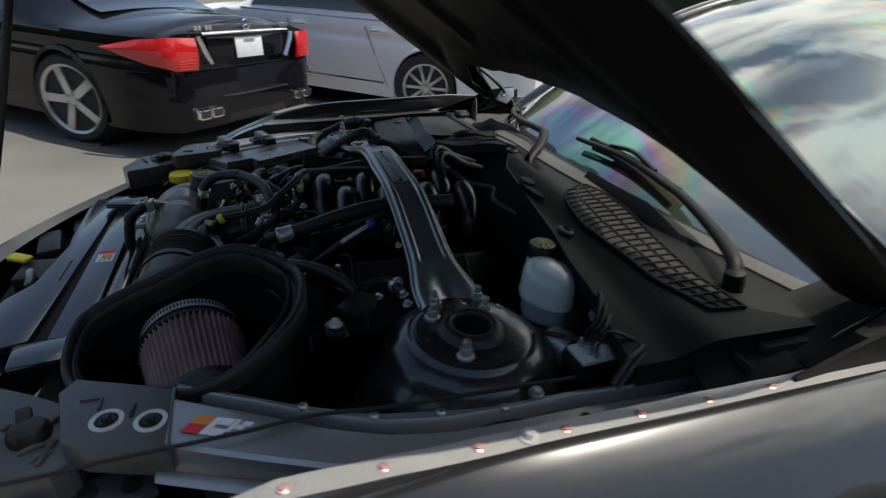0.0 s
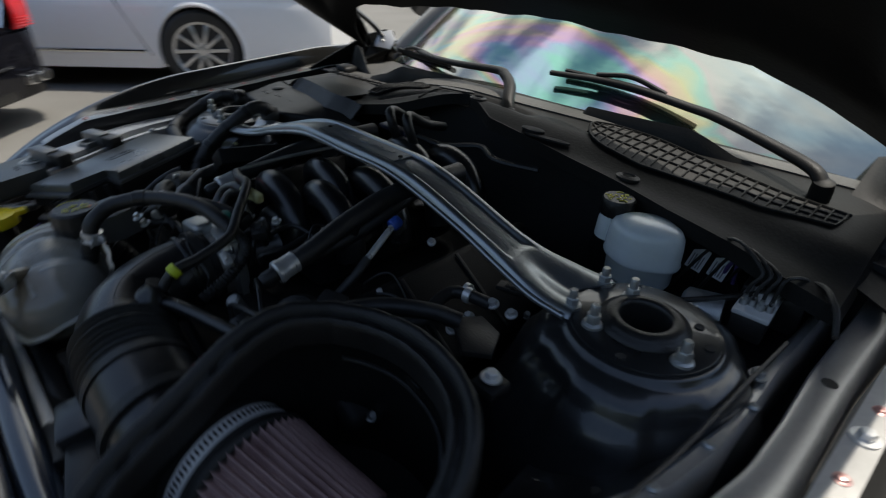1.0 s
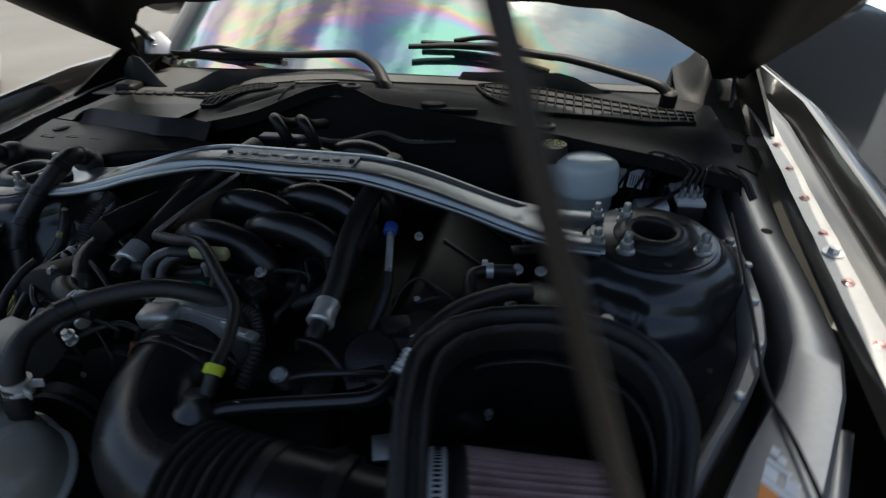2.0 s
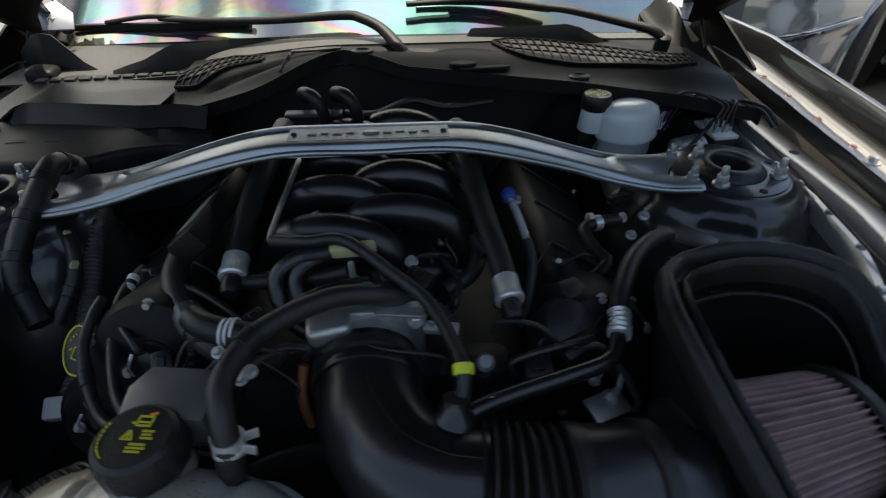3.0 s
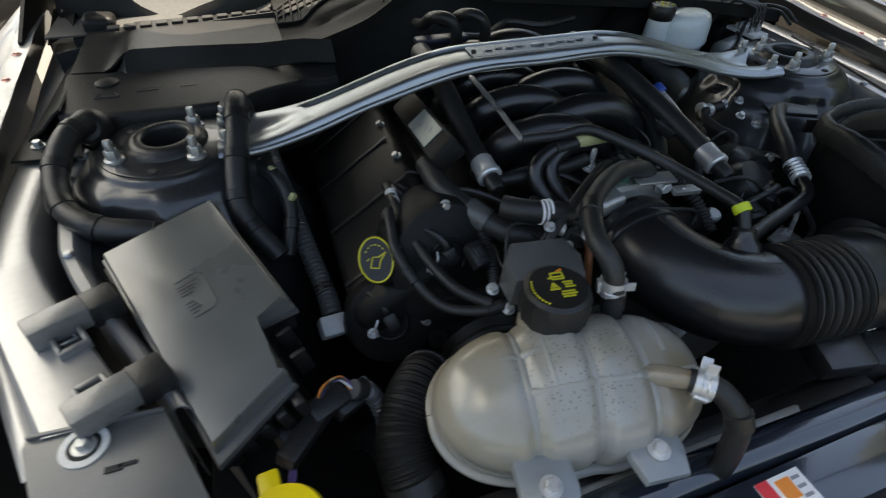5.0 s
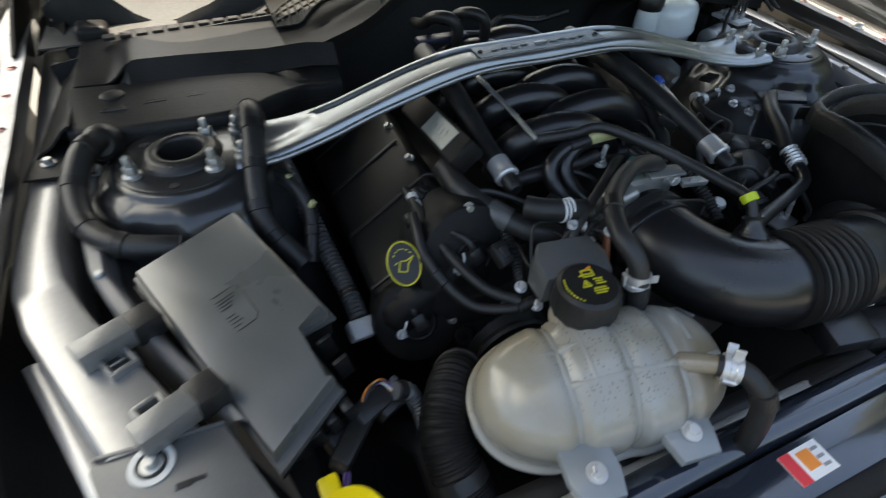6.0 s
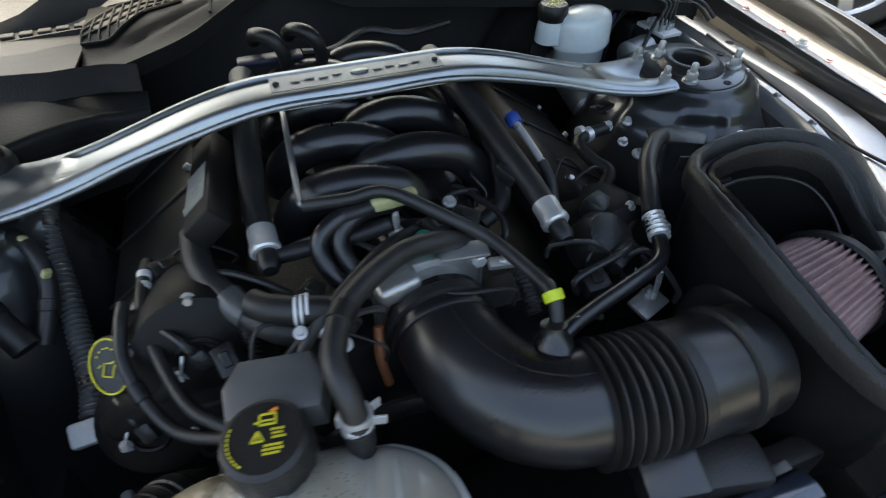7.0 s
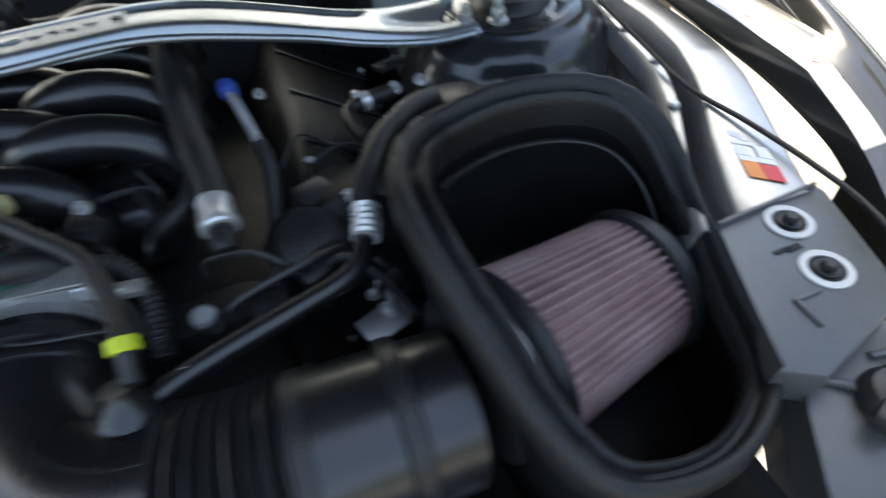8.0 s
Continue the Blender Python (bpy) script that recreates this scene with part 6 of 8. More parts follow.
    clip = part("yellow_clip", block(pose(-0.014, -0.2, 0.924, 0, 0, 4), (0.05, 0.014, 0.016), 0.005, 3), PALE_YELLOW, t, "faded yellow clip")
    part("clip_sleeve", turned([(0.008, 0), (0.009, 0.004), (0.009, 0.03)], axis((-0.036, -0.201, 0.922), (-1, -0.05, -0.1)), seg=16), PLASTIC, clip)
    bm = bmesh.new()
    bolt(bm, (-0.016, -0.21, 0.887), (0, -0.1, 1), r=0.006, h=0.006, washer=0.009, stud=0.022, stud_r=0.0038)
    part("stud_bolt", bm, ZINC, t, "bright stud with nut")
    part("stay_rod", hose([(-0.098, 0.0, 0.93), (-0.101, -0.09, 0.932), (-0.104, -0.172, 0.93), (-0.102, -0.183, 0.928)], 0.0035, seg=8), DULL_STEEL, t)
    part("harness", hose([(-0.102, -0.182, 0.927), (-0.06, -0.196, 0.934), (-0.02, -0.203, 0.938), (0.03, -0.243, 0.922), (0.062, -0.272, 0.91), (0.082, -0.32, 0.905), (0.089, -0.352, 0.903), (0.087, -0.37, 0.885)], 0.0068, seg=14), LOOM, t, "black taped wiring harness")
    part("lime_tag", turned([(0.0085, -0.005), (0.0095, -0.004), (0.0095, 0.004), (0.0085, 0.005)], axis((0.089, -0.353, 0.903), (0, -0.7, -0.4)), seg=18), LIME, t, "lime yellow connector ring")
    part("harness", hose([(0.0, -0.225, 0.9), (-0.03, -0.25, 0.915), (-0.06, -0.275, 0.92), (-0.1, -0.3, 0.905), (-0.13, -0.32, 0.885), (-0.14, -0.34, 0.86)], 0.006, seg=10), LOOM, t)
    part("harness", hose([(0.05, -0.25, 0.89), (0.075, -0.26, 0.885), (0.09, -0.29, 0.87), (0.09, -0.33, 0.85)], 0.0075, seg=10, wave=0.001, pitch=0.005), LOOM, t)
    part("harness", hose([(-0.215, -0.15, 0.895), (-0.21, -0.2, 0.89), (-0.183, -0.245, 0.877), (-0.155, -0.275, 0.868), (-0.12, -0.29, 0.86)], 0.0135, seg=14), LOOM, t)
    part("tape_wrap", hose([(-0.19, -0.235, 0.88), (-0.183, -0.246, 0.8775), (-0.174, -0.256, 0.874)], 0.0152, seg=14), PLASTIC_GREY, t, "clear tape wrap on the harness")
    part("conduit", hose([(-0.183, -0.25, 0.866), (-0.178, -0.28, 0.848), (-0.185, -0.31, 0.838), (-0.195, -0.34, 0.836)], 0.0065, seg=10, wave=0.001, pitch=0.0045), LOOM, t)
    part("water_outlet", hose([(-0.165, -0.272, 0.905), (-0.15, -0.285, 0.906), (-0.125, -0.293, 0.903), (-0.095, -0.298, 0.898)], 0.013, seg=16), RUBBER, t)
    for k in range(3):
        part("white_mark", turned([(0.0134, 0), (0.0136, 0.0004), (0.0136, 0.0022), (0.0134, 0.0026)], axis((-0.131 + 0.005 * k, -0.2925, 0.9035), (1, -0.15, -0.08)), seg=20), WHITE_PRINT, t)
    # separator box behind the coolant cap
    bm = plate([(-0.036, -0.024), (0.036, -0.024), (0.04, 0.0), (0.03, 0.026), (-0.028, 0.026), (-0.04, 0.004)], 0.04, pose(-0.157, -0.352, 0.862, 8, 0, -8), 0.006)
    part("separator_box", bm, PLASTIC_GREY, t, "charcoal plastic box")
    for p in ((-0.2, -0.337, 0.85), (-0.112, -0.328, 0.878), (-0.19, -0.358, 0.838)):
        part("small_bolt", bolt(bmesh.new(), p, (0, -0.5, 1), r=0.005, h=0.006, washer=0.007), ZINC, t)
    # breather hose on the other bank
    part("breather", hose([(0.256, -0.272, 0.875), (0.252, -0.3, 0.872), (0.235, -0.324, 0.868), (0.19, -0.34, 0.868), (0.14, -0.355, 0.868), (0.1, -0.37, 0.868), (0.086, -0.38, 0.862)], 0.0082, seg=14), GLOSS_PLASTIC, t, "smooth black breather hose")
    part("breather_ferrule", hose([(0.262, -0.27, 0.879), (0.2585, -0.285, 0.875), (0.254, -0.297, 0.872)], 0.0112, seg=14, wave=0.0012, pitch=0.006), ZINC, t, "bright ribbed ferrule")
    part("breather", hose([(0.262, -0.268, 0.88), (0.275, -0.24, 0.89), (0.3, -0.2, 0.893), (0.34, -0.16, 0.888), (0.37, -0.14, 0.88)], 0.0105, seg=12), RUBBER, t)
    part("heat_flag", plate([(-0.035, -0.02), (0.03, -0.026), (0.04, 0.005), (0.0, 0.028), (-0.036, 0.018)], 0.006, pose(0.395, -0.14, 0.872, -6, -4, -30), 0.002), PLASTIC, t)
    part("link_pipe", hose([(0.345, -0.055, 0.848), (0.31, -0.062, 0.848), (0.288, -0.075, 0.847), (0.29, -0.11, 0.842), (0.3, -0.14, 0.838), (0.27, -0.165, 0.828)], 0.009, seg=12), RUBBER, t)
    part("link_clamp", turned([(0.0095, -0.005), (0.0112, -0.005), (0.0112, 0.005), (0.0095, 0.005)], axis((0.31, -0.062, 0.848), (1, 0.2, 0)), seg=20), ZINC, t)
    for p in ((0.347, -0.055, 0.85), (0.348, -0.13, 0.85), (0.255, -0.31, 0.79)):
        part("bright_bolt", bolt(bmesh.new(), p, (0, -0.4, 1), r=0.0055, h=0.006, washer=0.0085), ZINC, t)
    part("dipstick_stay", block(pose(0.25, -0.32, 0.79, 10, 0, 20), (0.045, 0.03, 0.006), 0.002), ALLOY, t)
    part("stay_pin", hose([(0.258, -0.318, 0.79), (0.26, -0.314, 0.81), (0.262, -0.31, 0.828)], 0.0035, seg=8), ZINC, t)
    part("solenoid_plug", block(pose(0.225, -0.22, 0.862, 10, 10, 30), (0.035, 0.028, 0.026), 0.005), PLASTIC, t)
    part("coil_boot", turned([(0.035, -0.02), (0.036, 0.01), (0.028, 0.022), (0.012, 0.026)], axis((0.21, -0.26, 0.845), (0.2, -0.5, 1)), seg=24), PLASTIC, t)
    part("coil_boot", turned([(0.009, -0.02), (0.01, 0.006), (0.007, 0.009)], axis((0.118, -0.3, 0.845), (0, -0.4, 1)), seg=20), DULL_STEEL, t)
    # drive belt side
    part("pulley", turned([(0.055, 0), (0.058, 0.004), (0.05, 0.012), (0.058, 0.022), (0.055, 0.026), (0.015, 0.02)], axis((-0.19, -0.31, 0.72), (0, -1, 0)), seg=36), ENGINE_CASTING, t)
    part("alternator", turned([(0.05, 0), (0.06, 0.02), (0.06, 0.07), (0.05, 0.09)], axis((0.13, -0.27, 0.66), (0, -1, 0)), seg=30), ALLOY, t)
    part("belt", hose([(-0.14, -0.33, 0.72), (-0.05, -0.335, 0.76), (0.08, -0.335, 0.71)], 0.008, flat=2.0, seg=10), RUBBER, t)
    # firewall pipes
    for dx in (0.0, 0.05):
        part("heater_pipe", hose([(-0.11 + dx, 0.24, 0.93), (-0.112 + dx, 0.19, 0.945), (-0.108 + dx, 0.15, 0.968), (-0.09 + dx, 0.125, 0.972), (-0.078 + dx, 0.12, 0.955), (-0.075 + dx, 0.13, 0.925)], 0.0095, seg=12), RUBBER, t)
    part("pipe_saddle", block((-0.095, 0.145, 0.935), (0.09, 0.024, 0.01), 0.004), NAVY, t)
    part("rear_loom", hose([(-0.05, 0.16, 0.93), (0.0, 0.18, 0.92), (0.06, 0.22, 0.925), (0.12, 0.2, 0.92), (0.2, 0.22, 0.92)], 0.006, seg=8), LOOM, t)
    # small fittings, plugs and clips over the engine
    for p, d, r in (((-0.226, -0.175, 0.872), (0.2, -0.6, 1), 0.004), ((-0.097, -0.338, 0.898), (0, -0.4, 1), 0.0045), ((0.379, -0.056, 0.852), (0, -0.3, 1), 0.0055),
                    ((0.048, -0.196, 0.9), (0, -0.3, 1), 0.005), ((0.113, -0.364, 0.868), (0, -0.4, 1), 0.0045), ((0.345, -0.098, 0.85), (0, -0.4, 1), 0.005),
                    ((-0.13, -0.315, 0.9), (0, -0.5, 1), 0.004), ((0.2, -0.03, 0.87), (0.3, -0.4, 1), 0.0045), ((0.23, -0.15, 0.85), (0.3, -0.4, 1), 0.0045)):
        part("small_bolt", bolt(bmesh.new(), p, d, r=r, h=0.005, washer=r * 1.5), ZINC, t)
    for p, d, r, mat in (((0.302, -0.056, 0.85), (1, 0.1, 0), 0.0098, ZINC), ((0.252, -0.167, 0.838), (0.6, 0.5, 0.2), 0.0098, ZINC), ((-0.112, -0.309, 0.89), (1, -0.4, -0.2), 0.0085, ZINC), ((-0.266, -0.225, 0.872), (0, 1, 0.1), 0.0068, ZINC), ((-0.267, -0.19, 0.876), (0, 1, 0.1), 0.0068, WHITE_PLASTIC), ((-0.267, -0.175, 0.877), (0, 1, 0.1), 0.0068, WHITE_PLASTIC)):
        m = axis(p, d)
        part("hose_clip", turned([(r * 0.9, -0.004), (r, -0.0035), (r, 0.0035), (r * 0.9, 0.004)], m, seg=18), mat, t)
    part("vapour_hose", hose([(-0.267, -0.15, 0.872), (-0.268, -0.19, 0.877), (-0.266, -0.23, 0.872), (-0.255, -0.275, 0.858), (-0.235, -0.32, 0.846), (-0.205, -0.348, 0.84)], 0.0062, seg=12), RUBBER, t, "smooth black vapour hose")
    for a, b, c, size in (((0.136, -0.12, 0.905), (20, 10, 35), PLASTIC, (0.016, 0.03, 0.016)), ((0.131, -0.167, 0.898), (20, 0, 30), PLASTIC, (0.02, 0.03, 0.016)), ((0.352, -0.027, 0.866), (-6, 0, 20), ENGINE_CASTING, (0.035, 0.02, 0.006)), ((-0.25, -0.165, 0.868), (10, 20, 30), PLASTIC, (0.03, 0.022, 0.018)),
                          ((0.075, -0.285, 0.885), (10, 0, -10), ALLOY, (0.035, 0.012, 0.008)), ((-0.21, -0.225, 0.866), (16, 10, -20), PLASTIC, (0.04, 0.03, 0.012)), ((0.02, -0.235, 0.905), (14, 0, 20), PLASTIC, (0.022, 0.026, 0.02)), ((0.055, -0.225, 0.898), (10, 10, -30), PLASTIC, (0.03, 0.022, 0.018)), ((0.215, -0.29, 0.852), (18, 0, 30), PLASTIC, (0.045, 0.022, 0.018)),
                          ((-0.2, -0.29, 0.858), (30, 0, 15), PLASTIC, (0.02, 0.03, 0.016)), ((-0.115, -0.255, 0.878), (15, 0, 50), PLASTIC, (0.026, 0.02, 0.02)), ((0.17, -0.31, 0.845), (10, 0, 0), PLASTIC, (0.03, 0.03, 0.02))):
        plug = part("plug", block(pose(*a, *b), size, min(size) * 0.2, 2), c, t)
        part("plug_latch", block(pose(*a, *b) @ Matrix.Translation((0, 0, size[2] * 0.55)), (size[0] * 0.4, size[1] * 0.5, 0.003), 0.001, 1), c, plug)
    rnd = random.Random(23)
    for k in range(26):
        # thin leads between plugs, sagging over the engine
        x, y = rnd.uniform(-0.28, 0.26), rnd.uniform(-0.31, -0.15)
        z = 0.885 - 0.35 * max(0, abs(x) - 0.12) - 0.1 * max(0, -0.24 - y)
        ln, a = rnd.uniform(0.05, 0.11), rnd.uniform(0, 6.28)
        ex, ey = x + ln * math.cos(a), max(-0.33, min(-0.13, y + ln * math.sin(a)))
        ez = 0.88 - 0.35 * max(0, abs(ex) - 0.12) - 0.1 * max(0, -0.24 - ey)
        mid = ((x + ex) / 2 + rnd.uniform(-0.02, 0.02), (y + ey) / 2 + rnd.uniform(-0.02, 0.02), max(z, ez) + rnd.uniform(0.0, 0.018))
        part("lead", hose([(x, y, z - 0.015), (x + 0.006, y, z), mid, (ex, ey, ez), (ex, ey - 0.004, ez - 0.02)], rnd.choice((0.0016, 0.002, 0.0028, 0.0036)), seg=8), rnd.choice((RUBBER, LOOM, LOOM, PLASTIC)), t)
    part("oil_sender", turned([(0.016, 0), (0.018, 0.01), (0.014, 0.02)], axis((-0.22, 0.13, 0.86), (0, -0.3, 1)), seg=16), COPPER, t)


engine()


# ---- passenger side of the bay ----
def fuse_box():
    t = thing("fuse_box", "charcoal plastic fuse box with a stepped lid", "fuse box", (-0.5, -0.27, 0.72))
    c = Vector((-0.498, -0.271, 0.862))
    ex = Vector((0.081, -0.237, -0.026)).normalized()
    ey = Vector((0.09, 0.03, 0.02))
    ey = (ey - ex * ey.dot(ex)).normalized()
    ez = ex.cross(ey)
    if ez.z < 0:
        ez = -ez
    m = Matrix((ex, ey, ez)).transposed().to_4x4()
    m.translation = c
    edge = [(-0.584, -0.178), (-0.473, -0.118), (-0.405, -0.293), (-0.445, -0.304), (-0.417, -0.371), (-0.483, -0.424)][::-1]

    def tilted(outline, h, top, bevel, grow=1.0):
        mid = Vector((-0.498, -0.271))
        bm = plate([(mid.x + (x - mid.x) * grow, mid.y + (y - mid.y) * grow) for x, y in outline], h, Matrix.Translation((0, 0, top - h)), bevel)
        for v in bm.verts:
            v.co.z += 0.1 * (v.co.y + 0.27)
        return bm
    lid = part("lid", tilted(edge, 0.016, 0.862, 0.006), LID, t, "charcoal lid with faint moulded lines")
    bm = bmesh.new()
    frame_line = [(x * 0.026, y * 0.024) for x, y in ((-1, -0.8), (-0.8, -1), (0.8, -1), (1, -0.8), (1, 0.8), (0.8, 1), (-0.8, 1), (-1, 0.8), (-1, -0.8))]
    tube(bm, [m @ Vector((x - 0.004, y, 0.0)) for x, y in frame_line], 0.0006, seg=6, smooth=False)
    part("moulded_frame", bm, PLASTIC, lid)
    for k in range(4):
        part("moulded_line", block(m @ pose(-0.022 + 0.0042 * k, 0.004 - 0.001 * k, 0.0002, 0, 0, 90), (0.026 - 0.004 * k, 0.0008, 0.0008), 0, 1), PLASTIC, lid)
    for k in range(4):
        part("moulded_line", block(m @ pose(0.002 + 0.0048 * k, -0.002, 0.0002, 0, 0, 90), (0.014 + 0.004 * (k % 3), 0.0008, 0.0008), 0, 1), PLASTIC, lid)
    part("lid_rim", tilted(edge, 0.007, 0.846, 0.003, 1.075), PLASTIC_GREY, t)
    part("lid_skirt", tilted(edge, 0.02, 0.838, 0.002, 1.02), PLASTIC, t)
    part("base", block(m @ Matrix.Translation((0, 0, -0.085)), (0.23, 0.085, 0.11), 0.006), PLASTIC, t)
    part("latch", block(m @ Matrix.Translation((0.032, 0.05, -0.045)), (0.03, 0.022, 0.03), 0.003), PLASTIC, t)
    part("latch_bar", block(m @ Matrix.Translation((0.032, 0.062, -0.035)), (0.035, 0.004, 0.01), 0.0015), PLASTIC_GREY, t)
    for k in range(5):
        part("terminal", block(m @ Matrix.Translation((0.141, -0.036 + 0.018 * k, -0.045)), (0.014, 0.011, 0.03), 0.002), PLASTIC, t)
    for k in range(3):
        part("side_fin", block(m @ Matrix.Translation((0.1 - 0.03 * k, 0.058, -0.05)), (0.005, 0.016, 0.04), 0.001), PLASTIC, t)
    part("mount_ear", block(m @ Matrix.Translation((-0.12, -0.062, -0.035)), (0.03, 0.02, 0.012), 0.003), PLASTIC, t)


fuse_box()


def fender_bracket(p, rot, length, way):
    t = thing("headlamp_bracket", "black plastic bracket with a clip window", "bracket", p, "brackets on the fender rail")
    m = pose(p[0], p[1], p[2], 0, 4, rot)
    part("bar", block(m, (length, 0.026, 0.024), 0.003), LIT_PLASTIC, t, "plastic bar in a grey lightened as if lit")
    part("cheek", block(m @ Matrix.Translation((length * 0.75, 0.002, -0.004)), (length * 0.6, 0.03, 0.026), 0.003), PLASTIC, t)
    for dx in (-0.011, 0.011):
        part("loop_side", block(m @ Matrix.Translation((dx, -0.022 * way, -0.008)), (0.005, 0.026, 0.012), 0.002), LIT_PLASTIC, t)
    part("loop_end", block(m @ Matrix.Translation((0, -0.034 * way, -0.009)), (0.027, 0.006, 0.012), 0.002), LIT_PLASTIC, t)
    part("clip", block(m @ Matrix.Translation((0, -0.02 * way, -0.014)), (0.018, 0.018, 0.01), 0.002), DARK, t)
    part("catch", block(m @ Matrix.Translation((0, -0.021 * way, -0.008)), (0.014, 0.003, 0.003), 0.001), DULL_STEEL, t)


fender_bracket((-0.606, -0.275, 0.874), 29, 0.05, 1)
fender_bracket((-0.556, -0.379, 0.874), 29, 0.05, -1)


def corner_bracket(s):
    t = thing("corner_bracket", "grey plastic corner panel with ringed bolts", "bracket", (s * 0.555, -0.43, 0.82), "corner panels")
    out = [(0.511, -0.388), (0.617, -0.382), (0.618, -0.392), (0.592, -0.47), (0.575, -0.495), (0.49, -0.52), (0.465, -0.505), (0.487, -0.47)]
    if s < 0:
        out = [(-x, y) for x, y in out][::-1]
    body = part("panel", plate(out, 0.034, Matrix.Translation((0, 0, 0.826)), 0.004), PLASTIC_GREY, t)
    holes = ((0.553, -0.455), (0.565, -0.408)) if s > 0 else ((0.571, -0.404),)
    for x, y in holes:
        m = Matrix.Translation((s * x, y, 0.86))
        part("ring", turned([(0.0125, 0), (0.0125, 0.0016), (0.0178, 0.0016), (0.0178, 0)], m, seg=32, cap=False), WHITE_PLASTIC, body, "white plastic ring")
        part("bolt", bolt(bmesh.new(), (s * x, y, 0.8603), r=0.0055, h=0.005, washer=0.009), RUBBER if s > 0 else DULL_STEEL, body)
        part("recess", turned([(0.0124, 0.0), (0.0124, 0.0006)], Matrix.Translation((s * x, y, 0.86)), seg=24), DARK, body)
    part("arrow", block((s * 0.548, -0.43, 0.8607), (0.012, 0.005, 0.0012), 0, 1), DARK, body)
    part("arrow", block((s * 0.538, -0.429, 0.8607), (0.012, 0.003, 0.0012), 0, 1), DARK, body)
    # raised lip along the rear edge and a hooked slot
    part("edge_lip", block(pose(s * 0.564, -0.3865, 0.8605, 0, 0, 3.2 * s), (0.1, 0.0035, 0.007), 0.001), PLASTIC_GREY, body)
    part("slot_rib", block((s * 0.523, -0.468, 0.861), (0.022, 0.003, 0.004), 0.001), PLASTIC_GREY, body)
    part("slot_rib", block((s * 0.513, -0.479, 0.861), (0.003, 0.024, 0.004), 0.001), PLASTIC_GREY, body)
    # lamp shell ahead of the panel
    out = [(0.575, -0.488), (0.595, -0.505), (0.585, -0.56), (0.56, -0.61), (0.47, -0.64), (0.42, -0.62), (0.455, -0.565), (0.485, -0.53), (0.5, -0.492)]
    if s < 0:
        out = [(-x, y) for x, y in out][::-1]
    shell = part("lamp_shell", plate(out, 0.05, Matrix.Translation((0, 0, 0.785)), 0.006), PLASTIC_GREY, t, "grey plastic back of the headlamp")
    for (xa, ya), (xb, yb) in (((0.507, -0.552), (0.513, -0.575)), ((0.503, -0.514), (0.52, -0.53)), ((0.561, -0.512), (0.572, -0.53)), ((0.548, -0.52), (0.558, -0.545)), ((0.535, -0.58), (0.56, -0.572)), ((0.5, -0.585), (0.53, -0.6)), ((0.545, -0.512), (0.58, -0.52))):
        part("shell_rib", hose([(s * xa, ya, 0.836), (s * (xa + xb) / 2, (ya + yb) / 2, 0.8385), (s * xb, yb, 0.836)], 0.003, seg=8, n=3), PLASTIC_GREY, shell)
    part("lamp_socket", turned([(0.022, 0), (0.022, 0.008), (0.017, 0.016), (0.01, 0.018)], Matrix.Translation((s * 0.53, -0.542, 0.834)), seg=20), PLASTIC, t)
    part("socket_plug", block(pose(s * 0.512, -0.55, 0.847, 0, 10, 20 * s), (0.026, 0.016, 0.014), 0.003), PLASTIC, t)
    bar = [(s * 0.545, -0.5, 0.802), (s * 0.565, -0.44, 0.804), (s * 0.6, -0.37, 0.806), (s * 0.615, -0.335, 0.806)]
    part("support_tube", hose(bar, 0.007, seg=12), LIT_BAY_PAINT, t, "glossy grey support tube")
    low = part("lower_bracket", block(pose(s * 0.578, -0.465, 0.772, 0, 10 * s, 14 * s), (0.05, 0.1, 0.012), 0.004), PLASTIC_GREY, t)
    for y in (-0.485, -0.44):
        part("hole", turned([(0.011, 0.0), (0.011, 0.0012)], pose(s * 0.578, y, 0.7785, 0, 10 * s, 0), seg=18), DARK, low)
    part("cross_link", block(pose(s * 0.31, -0.608, 0.793, 0, 0, 8 * s), (0.06, 0.075, 0.014), 0.005), PANEL, t, "smooth black link panel")


corner_bracket(1)
corner_bracket(-1)


def sticker():
    t = thing("rail_sticker", "red, orange and white sticker on the black fender rail", "sticker", (0.575, -0.33, 0.85))
    m = pose(0.597, -0.332, 0.8634, 0, 0, 67)
    slant = 0.35
    def para(x0, x1, y0, y1):
        return [(x0 + slant * y0, y0), (x1 + slant * y0, y0), (x1 + slant * y1, y1), (x0 + slant * y1, y1)]
    part("red_block", plate(para(-0.036, -0.016, -0.0135, -0.0003), 0.0008, m), RED_PRINT, t)
    part("orange_block", plate(para(-0.036, -0.01, 0.0003, 0.0135), 0.0008, m), ORANGE, t)
    for x0, x1, y0, y1 in ((-0.014, -0.007, -0.0135, 0.0135), (-0.006, 0.008, 0.003, 0.0135), (-0.006, 0.01, -0.0135, -0.003), (0.01, 0.015, -0.006, 0.0135), (0.017, 0.026, -0.001, 0.006), (0.021, 0.031, 0.005, 0.012)):
        part("white_shape", plate(para(x0, x1, y0, y1), 0.0009, m), WHITE_PRINT, t, "white abstract print")
    # black cable along the rail
    solo("release_cable", hose([(0.64, 0.1, 0.885), (0.632, 0.0, 0.88), (0.622, -0.12, 0.872), (0.61, -0.226, 0.869), (0.617, -0.3, 0.87), (0.621, -0.376, 0.87), (0.62, -0.434, 0.866), (0.607, -0.536, 0.846), (0.58, -0.62, 0.82)], 0.0024, seg=8), RUBBER, "thin black hood release cable", "cable")


sticker()


